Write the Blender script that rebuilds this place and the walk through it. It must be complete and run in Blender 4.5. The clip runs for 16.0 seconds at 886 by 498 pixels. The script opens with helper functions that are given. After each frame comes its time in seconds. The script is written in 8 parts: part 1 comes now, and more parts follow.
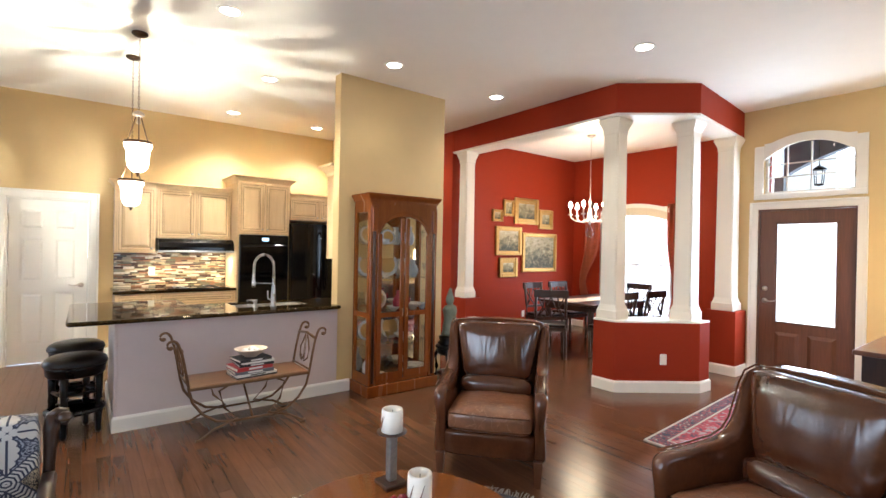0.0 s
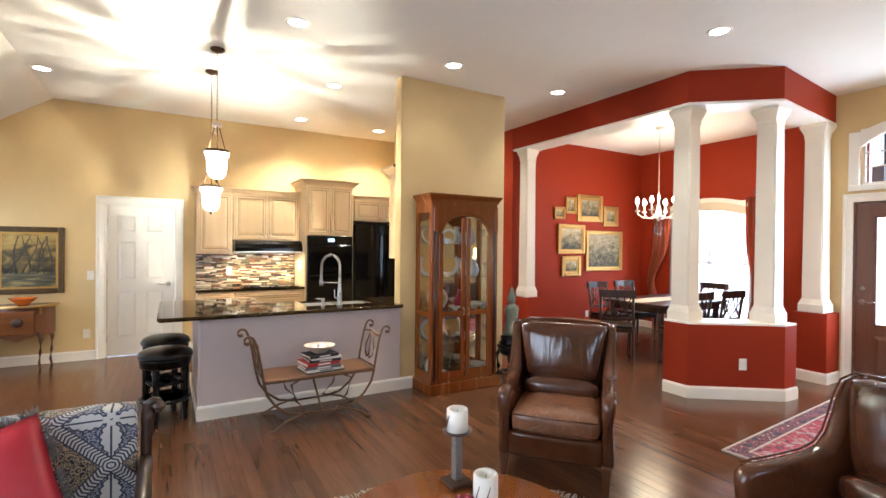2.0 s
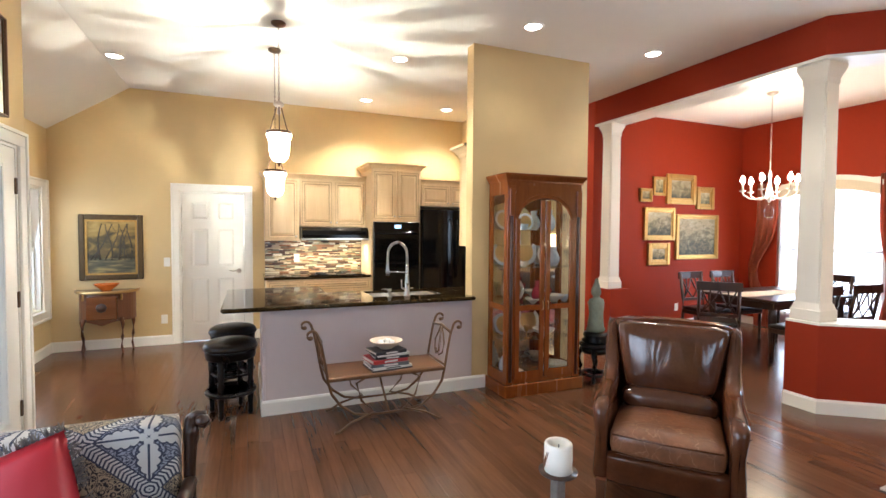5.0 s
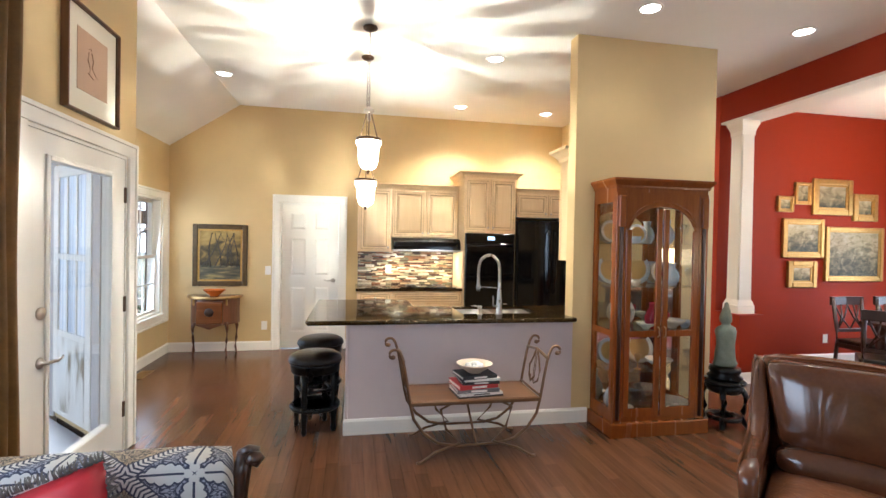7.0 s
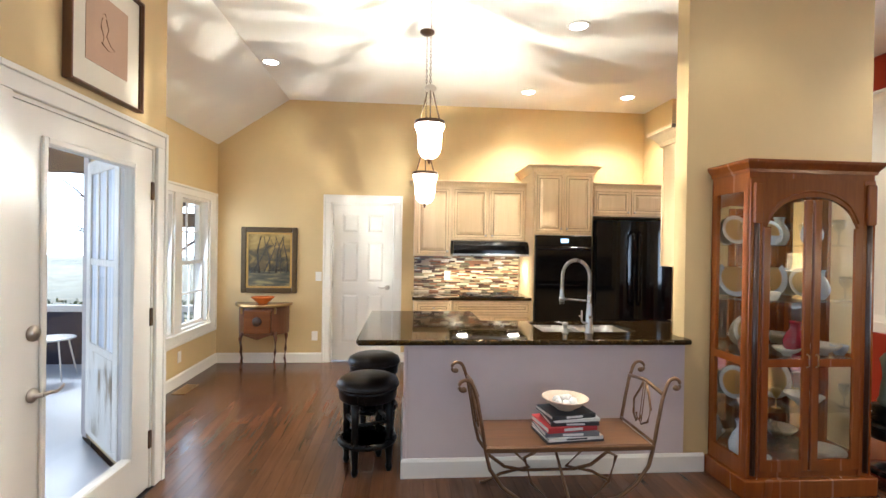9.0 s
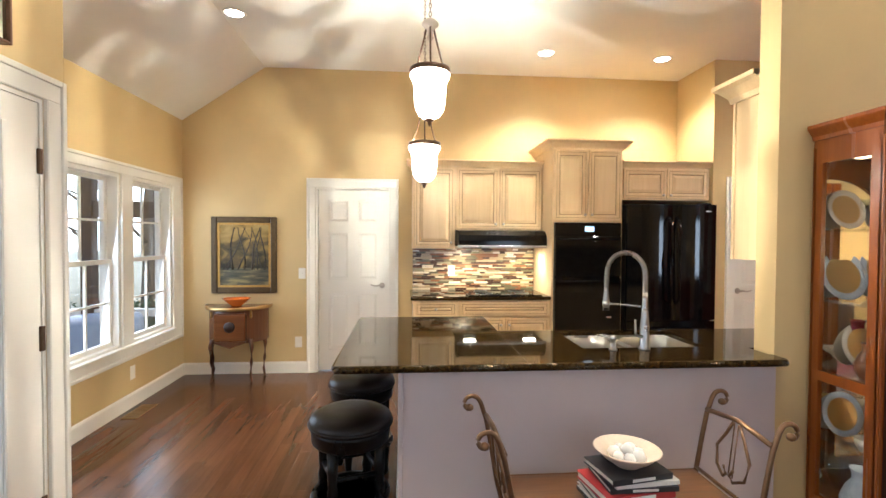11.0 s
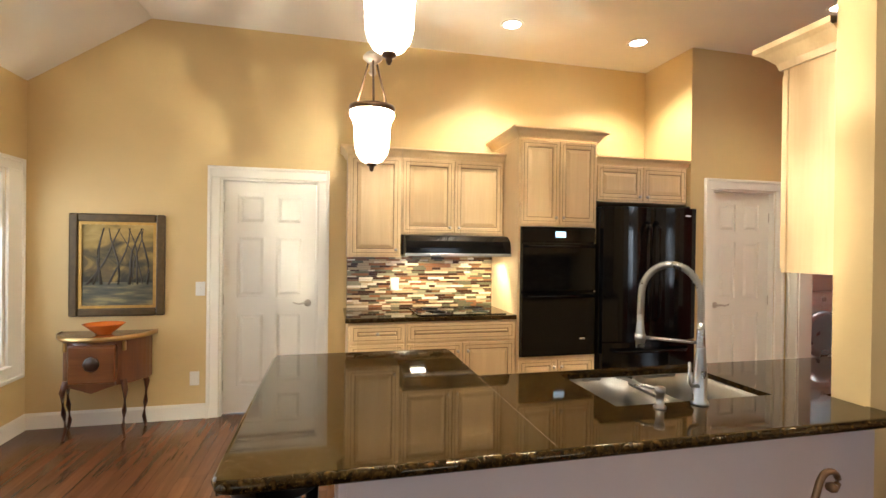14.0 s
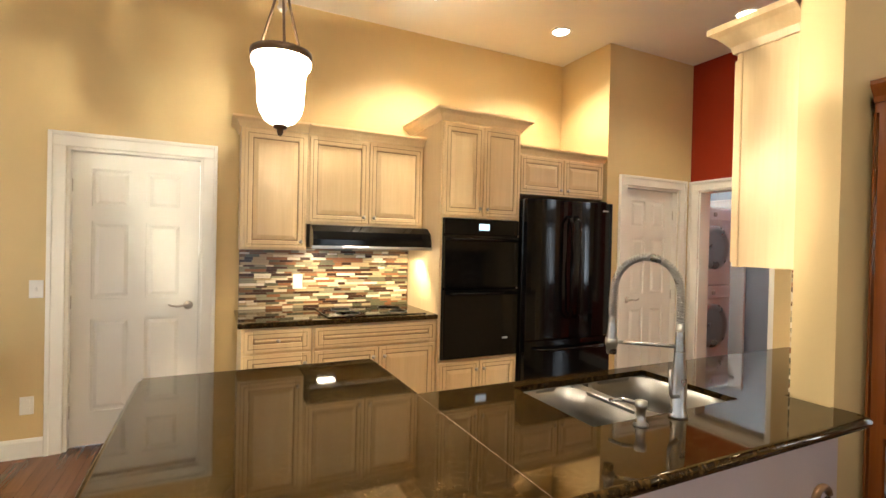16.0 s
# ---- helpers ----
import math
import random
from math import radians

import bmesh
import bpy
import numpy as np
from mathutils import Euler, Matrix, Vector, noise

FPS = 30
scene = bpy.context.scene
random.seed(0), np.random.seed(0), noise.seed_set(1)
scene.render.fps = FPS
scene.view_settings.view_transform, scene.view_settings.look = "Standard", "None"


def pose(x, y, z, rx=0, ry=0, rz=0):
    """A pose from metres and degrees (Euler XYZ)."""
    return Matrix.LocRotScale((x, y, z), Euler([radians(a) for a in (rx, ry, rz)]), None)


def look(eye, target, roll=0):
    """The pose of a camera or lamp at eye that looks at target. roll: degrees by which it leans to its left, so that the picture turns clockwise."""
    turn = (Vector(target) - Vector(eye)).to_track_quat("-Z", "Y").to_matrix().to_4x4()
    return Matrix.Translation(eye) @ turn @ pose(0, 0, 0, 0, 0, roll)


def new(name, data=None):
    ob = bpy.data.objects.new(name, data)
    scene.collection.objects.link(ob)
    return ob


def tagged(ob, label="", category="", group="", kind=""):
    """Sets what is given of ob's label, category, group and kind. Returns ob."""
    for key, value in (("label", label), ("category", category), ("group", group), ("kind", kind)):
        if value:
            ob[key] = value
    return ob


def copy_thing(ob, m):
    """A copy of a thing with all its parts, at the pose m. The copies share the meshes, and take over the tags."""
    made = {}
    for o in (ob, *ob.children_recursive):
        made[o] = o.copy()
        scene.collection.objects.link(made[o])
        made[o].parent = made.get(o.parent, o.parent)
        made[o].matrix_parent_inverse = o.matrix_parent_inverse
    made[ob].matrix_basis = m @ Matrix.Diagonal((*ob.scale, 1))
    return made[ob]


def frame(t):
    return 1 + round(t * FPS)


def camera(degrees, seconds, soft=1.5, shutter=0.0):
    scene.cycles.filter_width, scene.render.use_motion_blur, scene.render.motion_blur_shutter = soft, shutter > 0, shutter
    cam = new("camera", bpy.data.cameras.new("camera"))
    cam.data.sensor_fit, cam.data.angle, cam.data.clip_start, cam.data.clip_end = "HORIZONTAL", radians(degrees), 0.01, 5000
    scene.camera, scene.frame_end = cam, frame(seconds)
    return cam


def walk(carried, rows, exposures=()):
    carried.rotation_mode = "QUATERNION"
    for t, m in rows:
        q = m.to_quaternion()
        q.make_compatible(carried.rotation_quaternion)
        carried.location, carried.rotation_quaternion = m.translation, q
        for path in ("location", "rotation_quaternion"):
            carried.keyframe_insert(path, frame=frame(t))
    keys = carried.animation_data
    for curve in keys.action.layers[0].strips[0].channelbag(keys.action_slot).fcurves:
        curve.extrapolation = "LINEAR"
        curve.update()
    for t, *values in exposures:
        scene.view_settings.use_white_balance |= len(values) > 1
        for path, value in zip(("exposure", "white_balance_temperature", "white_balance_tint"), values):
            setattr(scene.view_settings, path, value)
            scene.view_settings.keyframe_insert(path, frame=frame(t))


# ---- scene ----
cam = camera(86.4, 16.0)
PATH = [
    (0, (0.091, 0.131, 1.528), (1.306, 1.719, 1.523), 1.1),
    (0.5, (0.076, 0.136, 1.528), (1.215, 1.78, 1.523), 0.9),
    (1, (0.067, 0.144, 1.531), (1.145, 1.829, 1.525), 0.9),
    (1.5, (0.067, 0.139, 1.529), (1.101, 1.851, 1.521), 0.7),
    (2, (0.075, 0.144, 1.534), (1.083, 1.871, 1.52), 0.6),
    (2.5, (0.08, 0.162, 1.524), (1.067, 1.902, 1.511), 0.5),
    (3, (0.095, 0.211, 1.538), (1.061, 1.962, 1.507), 0.5),
    (3.5, (0.115, 0.294, 1.527), (1.052, 2.06, 1.479), 0.4),
    (6, (0.293, 0.759, 1.542), (0.871, 2.673, 1.478), 0.7),
    (6.5, (0.333, 0.832, 1.535), (0.804, 2.775, 1.489), 0.9),
    (7, (0.341, 0.935, 1.53), (0.72, 2.899, 1.502), 1.1),
    (7.5, (0.318, 1.075, 1.533), (0.628, 3.051, 1.515), 1.3),
    (8, (0.286, 1.228, 1.52), (0.553, 3.21, 1.512), 1.2),
    (8.5, (0.284, 1.406, 1.508), (0.497, 3.394, 1.505), 1.1),
    (9, (0.298, 1.63, 1.511), (0.461, 3.623, 1.499), 0.9),
    (11.5, (0.334, 2.644, 1.495), (0.498, 4.637, 1.446), 0.3),
    (12, (0.326, 2.811, 1.492), (0.504, 4.803, 1.446), 0.7),
    (12.5, (0.305, 2.971, 1.488), (0.529, 4.958, 1.45), 1.0),
    (13, (0.307, 3.117, 1.47), (0.594, 5.096, 1.448), 1.0),
    (13.5, (0.294, 3.257, 1.481), (0.654, 5.224, 1.465), 1.0),
    (14, (0.279, 3.399, 1.482), (0.743, 5.344, 1.472), 0.7),
    (14.5, (0.274, 3.539, 1.472), (0.845, 5.456, 1.464), 0.7),
    (15, (0.268, 3.67, 1.445), (0.932, 5.557, 1.452), 0.7),
    (15.5, (0.254, 3.773, 1.458), (1.027, 5.617, 1.451), 1.0),
    (16, (0.257, 3.836, 1.449), (1.128, 5.637, 1.432), 1.3),
]
walk(cam, [(t, look(eye, target, roll)) for t, eye, target, roll in PATH], exposures=[(0.0, 0.47, 5450, 8), (9.0, 0.45, 5250, 8), (12.5, 0.34, 5750, 8), (16.0, 0.18, 6150, 8)])

# ---- world and large lights ----
world = bpy.data.worlds.new("world")
scene.world = world
world.use_nodes = True
wn = world.node_tree.nodes
sky = wn.new("ShaderNodeTexSky")
sky.sky_type, sky.sun_disc = "NISHITA", False
sky.sun_elevation, sky.sun_rotation = radians(35), radians(120)
sky.air_density, sky.dust_density = 1.0, 4.0
world.node_tree.links.new(sky.outputs[0], wn["Background"].inputs[0])
wn["Background"].inputs[1].default_value = 0.15


def lamp(name, kind, m, energy, color, size=0.1, size_y=None, angle=None, blend=0.3):
    data = bpy.data.lights.new(name, kind)
    data.energy, data.color = energy, color
    if kind == "AREA":
        data.shape = "RECTANGLE" if size_y else "DISK"
        data.size = size
        if size_y:
            data.size_y = size_y
    elif kind == "SUN":
        data.angle = size
    else:
        data.shadow_soft_size = size
    if kind == "SPOT":
        data.spot_size, data.spot_blend = radians(angle), blend
    ob = new(name, data)
    ob.matrix_basis = m
    return ob


DAY, WARM = (0.84, 0.92, 1.0), (1.0, 0.86, 0.63)
lamp("sun", "SUN", look((0, 0, 30), (6, -9, 20)), 3.5, (1.0, 0.95, 0.88), radians(12))
# daylight standing in the window openings
lamp("dining_window_daylight", "AREA", look((8.06, 4.85, 1.3), (4, 4.85, 1.0)), 20, DAY, 1.3, 1.9)
lamp("entry_door_daylight", "AREA", look((6.8, 1.95, 1.3), (3, 1.95, 1.0)), 30, DAY, 0.55, 1.2)
lamp("transom_daylight", "AREA", look((6.8, 1.95, 2.55), (3, 1.95, 1.4)), 12, DAY, 0.8, 0.5)
lamp("nook_window_daylight", "AREA", look((-2.1, 6.75, 1.3), (1, 6.75, 0.8)), 16, DAY, 1.5, 1.4)
for x in (0.9, 3.6):
    lamp("living_window_daylight", "AREA", look((x, -3.1, 1.5), (x, 0, 1.2)), 24, DAY, 1.1, 1.8)
lamp("porch_window_daylight", "AREA", look((-1.22, 1.45, 1.4), (2, 1.45, 1.2)), 18, DAY, 2.2, 1.6)

# ---- materials ----


def mat(name, color, rough=0.6, metal=0.0, noise_scale=6.0, amount=0.12, fine=90.0, bump=0.05, spec=0.5, coat=0.0, second=None):
    """A painted or solid surface with broad and fine variation."""
    m = bpy.data.materials.new(name)
    m.use_nodes = True
    nt = m.node_tree
    b = nt.nodes["Principled BSDF"]
    tc = nt.nodes.new("ShaderNodeTexCoord")
    n1, n2 = nt.nodes.new("ShaderNodeTexNoise"), nt.nodes.new("ShaderNodeTexNoise")
    n1.inputs["Scale"].default_value, n1.inputs["Detail"].default_value = noise_scale, 4
    n2.inputs["Scale"].default_value, n2.inputs["Detail"].default_value = fine, 3
    ramp = nt.nodes.new("ShaderNodeMix")
    ramp.data_type = "RGBA"
    low = second or tuple(c * (1 - amount) for c in color)
    high = tuple(min(1, c * (1 + amount * 0.5)) for c in color)
    ramp.inputs["A"].default_value, ramp.inputs["B"].default_value = (*low, 1), (*high, 1)
    add = nt.nodes.new("ShaderNodeMath")
    add.operation = "MULTIPLY_ADD"
    add.inputs[1].default_value, add.inputs[2].default_value = 0.35, -0.17
    mix = nt.nodes.new("ShaderNodeMath")
    L = nt.links.new
    for n in (n1, n2):
        L(tc.outputs["Object"], n.inputs["Vector"])
    L(n2.outputs["Fac"], add.inputs[0])
    L(n1.outputs["Fac"], mix.inputs[0])
    L(add.outputs[0], mix.inputs[1])
    L(mix.outputs[0], ramp.inputs["Factor"])
    L(ramp.outputs["Result"], b.inputs["Base Color"])
    bp = nt.nodes.new("ShaderNodeBump")
    bp.inputs["Strength"].default_value, bp.inputs["Distance"].default_value = bump, 0.004
    L(n2.outputs["Fac"], bp.inputs["Height"])
    L(bp.outputs[0], b.inputs["Normal"])
    rr = nt.nodes.new("ShaderNodeMapRange")
    rr.inputs["To Min"].default_value, rr.inputs["To Max"].default_value = max(0.02, rough * 0.85), min(1, rough * 1.15)
    L(n1.outputs["Fac"], rr.inputs["Value"])
    L(rr.outputs[0], b.inputs["Roughness"])
    b.inputs["Metallic"].default_value, b.inputs["Specular IOR Level"].default_value = metal, spec
    b.inputs["Coat Weight"].default_value, b.inputs["Coat Roughness"].default_value = coat, 0.08
    return m


def wood(name, dark, light, scale=1.0, axis="Z", rough=0.35, coat=0.0, bump=0.08, island=False, object_random=False, grain=0.45):
    """Wood with grain along one axis; islands or objects differ in tone."""
    m = bpy.data.materials.new(name)
    m.use_nodes = True
    nt, L = m.node_tree, m.node_tree.links.new
    b = nt.nodes["Principled BSDF"]
    tc, mp = nt.nodes.new("ShaderNodeTexCoord"), nt.nodes.new("ShaderNodeMapping")
    stretch = {"X": (0.06, 1, 1), "Y": (1, 0.06, 1), "Z": (1, 1, 0.06)}[axis]
    mp.inputs["Scale"].default_value = [s * scale for s in stretch]
    place = nt.nodes.new("ShaderNodeNewGeometry").outputs["Position"] if object_random else tc.outputs["Object"]
    L(place, mp.inputs["Vector"])
    n1, n2 = nt.nodes.new("ShaderNodeTexNoise"), nt.nodes.new("ShaderNodeTexNoise")
    n1.inputs["Scale"].default_value, n1.inputs["Detail"].default_value, n1.inputs["Distortion"].default_value = 12, 5, 1.2
    n2.inputs["Scale"].default_value, n2.inputs["Detail"].default_value = 90, 4
    for n in (n1, n2):
        L(mp.outputs[0], n.inputs["Vector"])
    fac = nt.nodes.new("ShaderNodeMath")
    fac.operation = "MULTIPLY_ADD"
    fac.inputs[1].default_value = grain
    L(n2.outputs["Fac"], fac.inputs[0])
    half = nt.nodes.new("ShaderNodeMath")
    half.operation = "MULTIPLY"
    half.inputs[1].default_value = 0.6
    L(n1.outputs["Fac"], half.inputs[0])
    L(half.outputs[0], fac.inputs[2])
    source = fac.outputs[0]
    if island or object_random:
        rnd = nt.nodes.new("ShaderNodeNewGeometry" if island else "ShaderNodeObjectInfo")
        off = nt.nodes.new("ShaderNodeMath")
        off.operation = "MULTIPLY_ADD"
        off.inputs[1].default_value = 0.2
        L(rnd.outputs["Random Per Island" if island else "Random"], off.inputs[0])
        shift = nt.nodes.new("ShaderNodeMath")
        shift.operation = "SUBTRACT"
        shift.inputs[1].default_value = 0.10
        L(source, shift.inputs[0])
        L(shift.outputs[0], off.inputs[2])
        source = off.outputs[0]
    ramp = nt.nodes.new("ShaderNodeValToRGB")
    ramp.color_ramp.elements[0].position, ramp.color_ramp.elements[0].color = 0.25, (*dark, 1)
    ramp.color_ramp.elements[1].position, ramp.color_ramp.elements[1].color = 0.8, (*light, 1)
    L(source, ramp.inputs[0])
    L(ramp.outputs[0], b.inputs["Base Color"])
    bp = nt.nodes.new("ShaderNodeBump")
    bp.inputs["Strength"].default_value, bp.inputs["Distance"].default_value = bump, 0.003
    L(n2.outputs["Fac"], bp.inputs["Height"])
    L(bp.outputs[0], b.inputs["Normal"])
    rr = nt.nodes.new("ShaderNodeMapRange")
    rr.inputs["To Min"].default_value, rr.inputs["To Max"].default_value = rough * 0.8, rough * 1.25
    L(n1.outputs["Fac"], rr.inputs["Value"])
    L(rr.outputs[0], b.inputs["Roughness"])
    b.inputs["Coat Weight"].default_value, b.inputs["Coat Roughness"].default_value = coat, 0.12
    return m


def glow(name, color, strength):
    m = bpy.data.materials.new(name)
    m.use_nodes = True
    b = m.node_tree.nodes["Principled BSDF"]
    b.inputs["Base Color"].default_value = (*color, 1)
    b.inputs["Emission Color"].default_value, b.inputs["Emission Strength"].default_value = (*color, 1), strength
    return m


def clear_glass(name, tint=(1, 1, 1), rough=0.0):
    m = bpy.data.materials.new(name)
    m.use_nodes = True
    nt = m.node_tree
    nt.nodes.remove(nt.nodes["Principled BSDF"])
    tr, gl, lw_, mx = (nt.nodes.new("ShaderNode" + k) for k in ("BsdfTransparent", "BsdfGlossy", "LayerWeight", "MixShader"))
    tr.inputs[0].default_value, gl.inputs["Roughness"].default_value = (*tint, 1), rough
    pw_, sc_ = nt.nodes.new("ShaderNodeMath"), nt.nodes.new("ShaderNodeMath")
    pw_.operation, pw_.inputs[1].default_value = "POWER", 4.0
    sc_.operation, sc_.inputs[1].default_value, sc_.inputs[2].default_value = "MULTIPLY_ADD", 0.6, 0.03
    nt.links.new(lw_.outputs["Facing"], pw_.inputs[0])
    nt.links.new(pw_.outputs[0], sc_.inputs[0])
    nt.links.new(sc_.outputs[0], mx.inputs[0])
    nt.links.new(tr.outputs[0], mx.inputs[1])
    nt.links.new(gl.outputs[0], mx.inputs[2])
    nt.links.new(mx.outputs[0], nt.nodes["Material Output"].inputs[0])
    return m


TAN = mat("tan_wall_paint", (0.63, 0.46, 0.215), 0.55, amount=0.06, fine=160, bump=0.03)
RED = mat("red_wall_paint", (0.27, 0.026, 0.007), 0.6, amount=0.08, fine=160, bump=0.03, spec=0.15)
CEIL = mat("ceiling_paint", (0.84, 0.80, 0.715), 0.8, amount=0.04, fine=200, bump=0.05)
WHITE = mat("white_trim_paint", (0.80, 0.76, 0.68), 0.35, amount=0.04, fine=120, bump=0.02)
CREAM = mat("cream_column_paint", (0.78, 0.72, 0.62), 0.4, amount=0.05, fine=120, bump=0.02)
LILAC = mat("taupe_panel_paint", (0.60, 0.505, 0.48), 0.55, amount=0.06, fine=160, bump=0.03)
GREY = mat("grey_wall_paint", (0.36, 0.40, 0.42), 0.6, amount=0.05)
FLOOR = wood("dark_oak_floor", (0.068, 0.027, 0.0125), (0.165, 0.072, 0.033), 0.7, "Y", 0.22, 0.05, 0.03, island=True, grain=0.36)
PLANK = wood("dark_oak_plank", (0.068, 0.027, 0.0125), (0.165, 0.072, 0.033), 0.7, "Y", 0.22, 0.05, 0.03, object_random=True, grain=0.36)
for m_ in (FLOOR, PLANK):
    m_.node_tree.nodes["Principled BSDF"].inputs["Specular IOR Level"].default_value = 0.32
GROOVE = mat("floor_joint", (0.012, 0.006, 0.003), 0.7)
CHERRY = wood("cherry_wood", (0.135, 0.030, 0.003), (0.235, 0.060, 0.007), 1.0, "Z", 0.25, 0.1)
MAPLE = wood("glazed_maple", (0.69, 0.49, 0.255), (0.81, 0.61, 0.345), 0.8, "Z", 0.38, 0.1, 0.05)
GLAZE = mat("brown_glaze", (0.33, 0.19, 0.09), 0.5)
WALNUT = wood("dark_walnut", (0.014, 0.005, 0.003), (0.05, 0.019, 0.008), 1.0, "Z", 0.3, 0.1)
MAHOG = wood("mahogany", (0.07, 0.022, 0.009), (0.17, 0.06, 0.022), 1.0, "Z", 0.3, 0.25)
DOORWOOD = wood("entry_door_wood", (0.075, 0.026, 0.012), (0.17, 0.066, 0.03), 1.0, "Z", 0.35, 0.2)
BENCHW = wood("bench_oak", (0.09, 0.04, 0.015), (0.22, 0.10, 0.04), 1.0, "X", 0.4)
BLACKW = mat("black_lacquer", (0.004, 0.0035, 0.003), 0.28, spec=0.22)
BLACK = mat("black_appliance", (0.003, 0.003, 0.0033), 0.08, amount=0.1, bump=0.0, spec=0.2)
SINKSTEEL = mat("satin_sink_steel", (0.27, 0.26, 0.245), 0.34, 1.0, amount=0.15)
STEEL = mat("brushed_steel", (0.40, 0.385, 0.36), 0.28, 1.0, amount=0.1)
BRASS = mat("aged_brass", (0.45, 0.30, 0.12), 0.3, 1.0)
BRONZE = mat("oiled_bronze", (0.10, 0.06, 0.035), 0.35, 0.9)
NICKEL = mat("satin_nickel", (0.55, 0.49, 0.42), 0.3, 1.0)
IRON = mat("rubbed_iron", (0.20, 0.11, 0.055), 0.42, 0.7, amount=0.4, noise_scale=25)
LEATHER = mat("worn_brown_leather", (0.10, 0.032, 0.012), 0.22, amount=0.6, noise_scale=8, fine=60, bump=0.15, spec=0.5, coat=0.12)
WORN = mat("scuffed_tan_leather", (0.23, 0.09, 0.037), 0.36, amount=0.6, noise_scale=11, fine=45, bump=0.4, spec=0.6, coat=0.15, second=(0.075, 0.026, 0.012))
BLKLEATHER = mat("black_leather", (0.008, 0.0045, 0.003), 0.32, amount=0.4, fine=220, bump=0.2, spec=0.3)


def creased(m, scale, stretch, strength):
    """Adds long creases to a leather's relief."""
    nt, L = m.node_tree, m.node_tree.links.new
    b = nt.nodes["Principled BSDF"]
    tc, mp = nt.nodes.new("ShaderNodeTexCoord"), nt.nodes.new("ShaderNodeMapping")
    mp.inputs["Scale"].default_value = stretch
    n, bp = nt.nodes.new("ShaderNodeTexNoise"), nt.nodes.new("ShaderNodeBump")
    n.inputs["Scale"].default_value, n.inputs["Detail"].default_value, n.inputs["Distortion"].default_value = scale, 2.5, 0.6
    bp.inputs["Strength"].default_value, bp.inputs["Distance"].default_value = strength, 0.02
    L(tc.outputs["Object"], mp.inputs["Vector"])
    L(mp.outputs[0], n.inputs["Vector"])
    L(n.outputs["Fac"], bp.inputs["Height"])
    L(b.inputs["Normal"].links[0].from_socket, bp.inputs["Normal"])
    L(bp.outputs[0], b.inputs["Normal"])
    return m


CREASED = creased(mat("creased_brown_leather", (0.078, 0.025, 0.010), 0.19, amount=0.6, noise_scale=8, fine=60, bump=0.08, spec=0.6, coat=0.2), 7, (1.5, 1, 0.18), 0.3)
creased(LEATHER, 7, (1, 1, 1), 0.2)
creased(WORN, 10, (1, 1, 1), 0.4)


def scuffed(m, color, scale, width):
    """Thin pale scratches wandering over a leather."""
    nt, L = m.node_tree, m.node_tree.links.new
    b = nt.nodes["Principled BSDF"]
    tc, n, v = nt.nodes.new("ShaderNodeTexCoord"), nt.nodes.new("ShaderNodeTexNoise"), nt.nodes.new("ShaderNodeTexVoronoi")
    n.inputs["Scale"].default_value, n.inputs["Detail"].default_value = 7, 3
    off, add = nt.nodes.new("ShaderNodeVectorMath"), nt.nodes.new("ShaderNodeVectorMath")
    off.operation, off.inputs["Scale"].default_value = "SCALE", 0.22
    v.feature = "DISTANCE_TO_EDGE"
    v.inputs["Scale"].default_value = scale
    L(tc.outputs["Object"], n.inputs["Vector"])
    L(n.outputs["Color"], off.inputs[0])
    L(tc.outputs["Object"], add.inputs[0])
    L(off.outputs[0], add.inputs[1])
    L(add.outputs[0], v.inputs["Vector"])
    rng, mx = nt.nodes.new("ShaderNodeMapRange"), nt.nodes.new("ShaderNodeMix")
    rng.inputs["From Max"].default_value, rng.inputs["To Min"].default_value, rng.inputs["To Max"].default_value = width, 0.55, 0.0
    mx.data_type = "RGBA"
    mx.inputs["B"].default_value = (*color, 1)
    L(v.outputs["Distance"], rng.inputs["Value"])
    L(rng.outputs[0], mx.inputs["Factor"])
    L(b.inputs["Base Color"].links[0].from_socket, mx.inputs["A"])
    L(mx.outputs["Result"], b.inputs["Base Color"])


scuffed(WORN, (0.42, 0.25, 0.15), 9, 0.022)
PLATE = mat("white_plate", (0.82, 0.80, 0.76), 0.3, amount=0.03)
GLASS = clear_glass("window_glass")
CABGLASS = clear_glass("cabinet_glass", (0.97, 0.98, 0.97))
CANGLOW = glow("lamp_lens", (1.0, 0.86, 0.66), 22.0)

# ---- mesh tools ----


def box(bm, x0, y0, z0, x1, y1, z1, bevel=0.0, seg=1):
    r = bmesh.ops.create_cube(bm, size=1.0)
    vs = r["verts"]
    for v in vs:
        v.co = Vector(((x0 + x1) / 2 + v.co.x * (x1 - x0), (y0 + y1) / 2 + v.co.y * (y1 - y0), (z0 + z1) / 2 + v.co.z * (z1 - z0)))
    if bevel:
        es = list({e for v in vs for e in v.link_edges})
        bmesh.ops.bevel(bm, geom=es, offset=bevel, segments=seg, profile=0.5, affect="EDGES")
    return bm


def boxes(*specs, bevel=0.0, seg=1):
    bm = bmesh.new()
    for s in specs:
        box(bm, *s, bevel=bevel, seg=seg)
    return bm


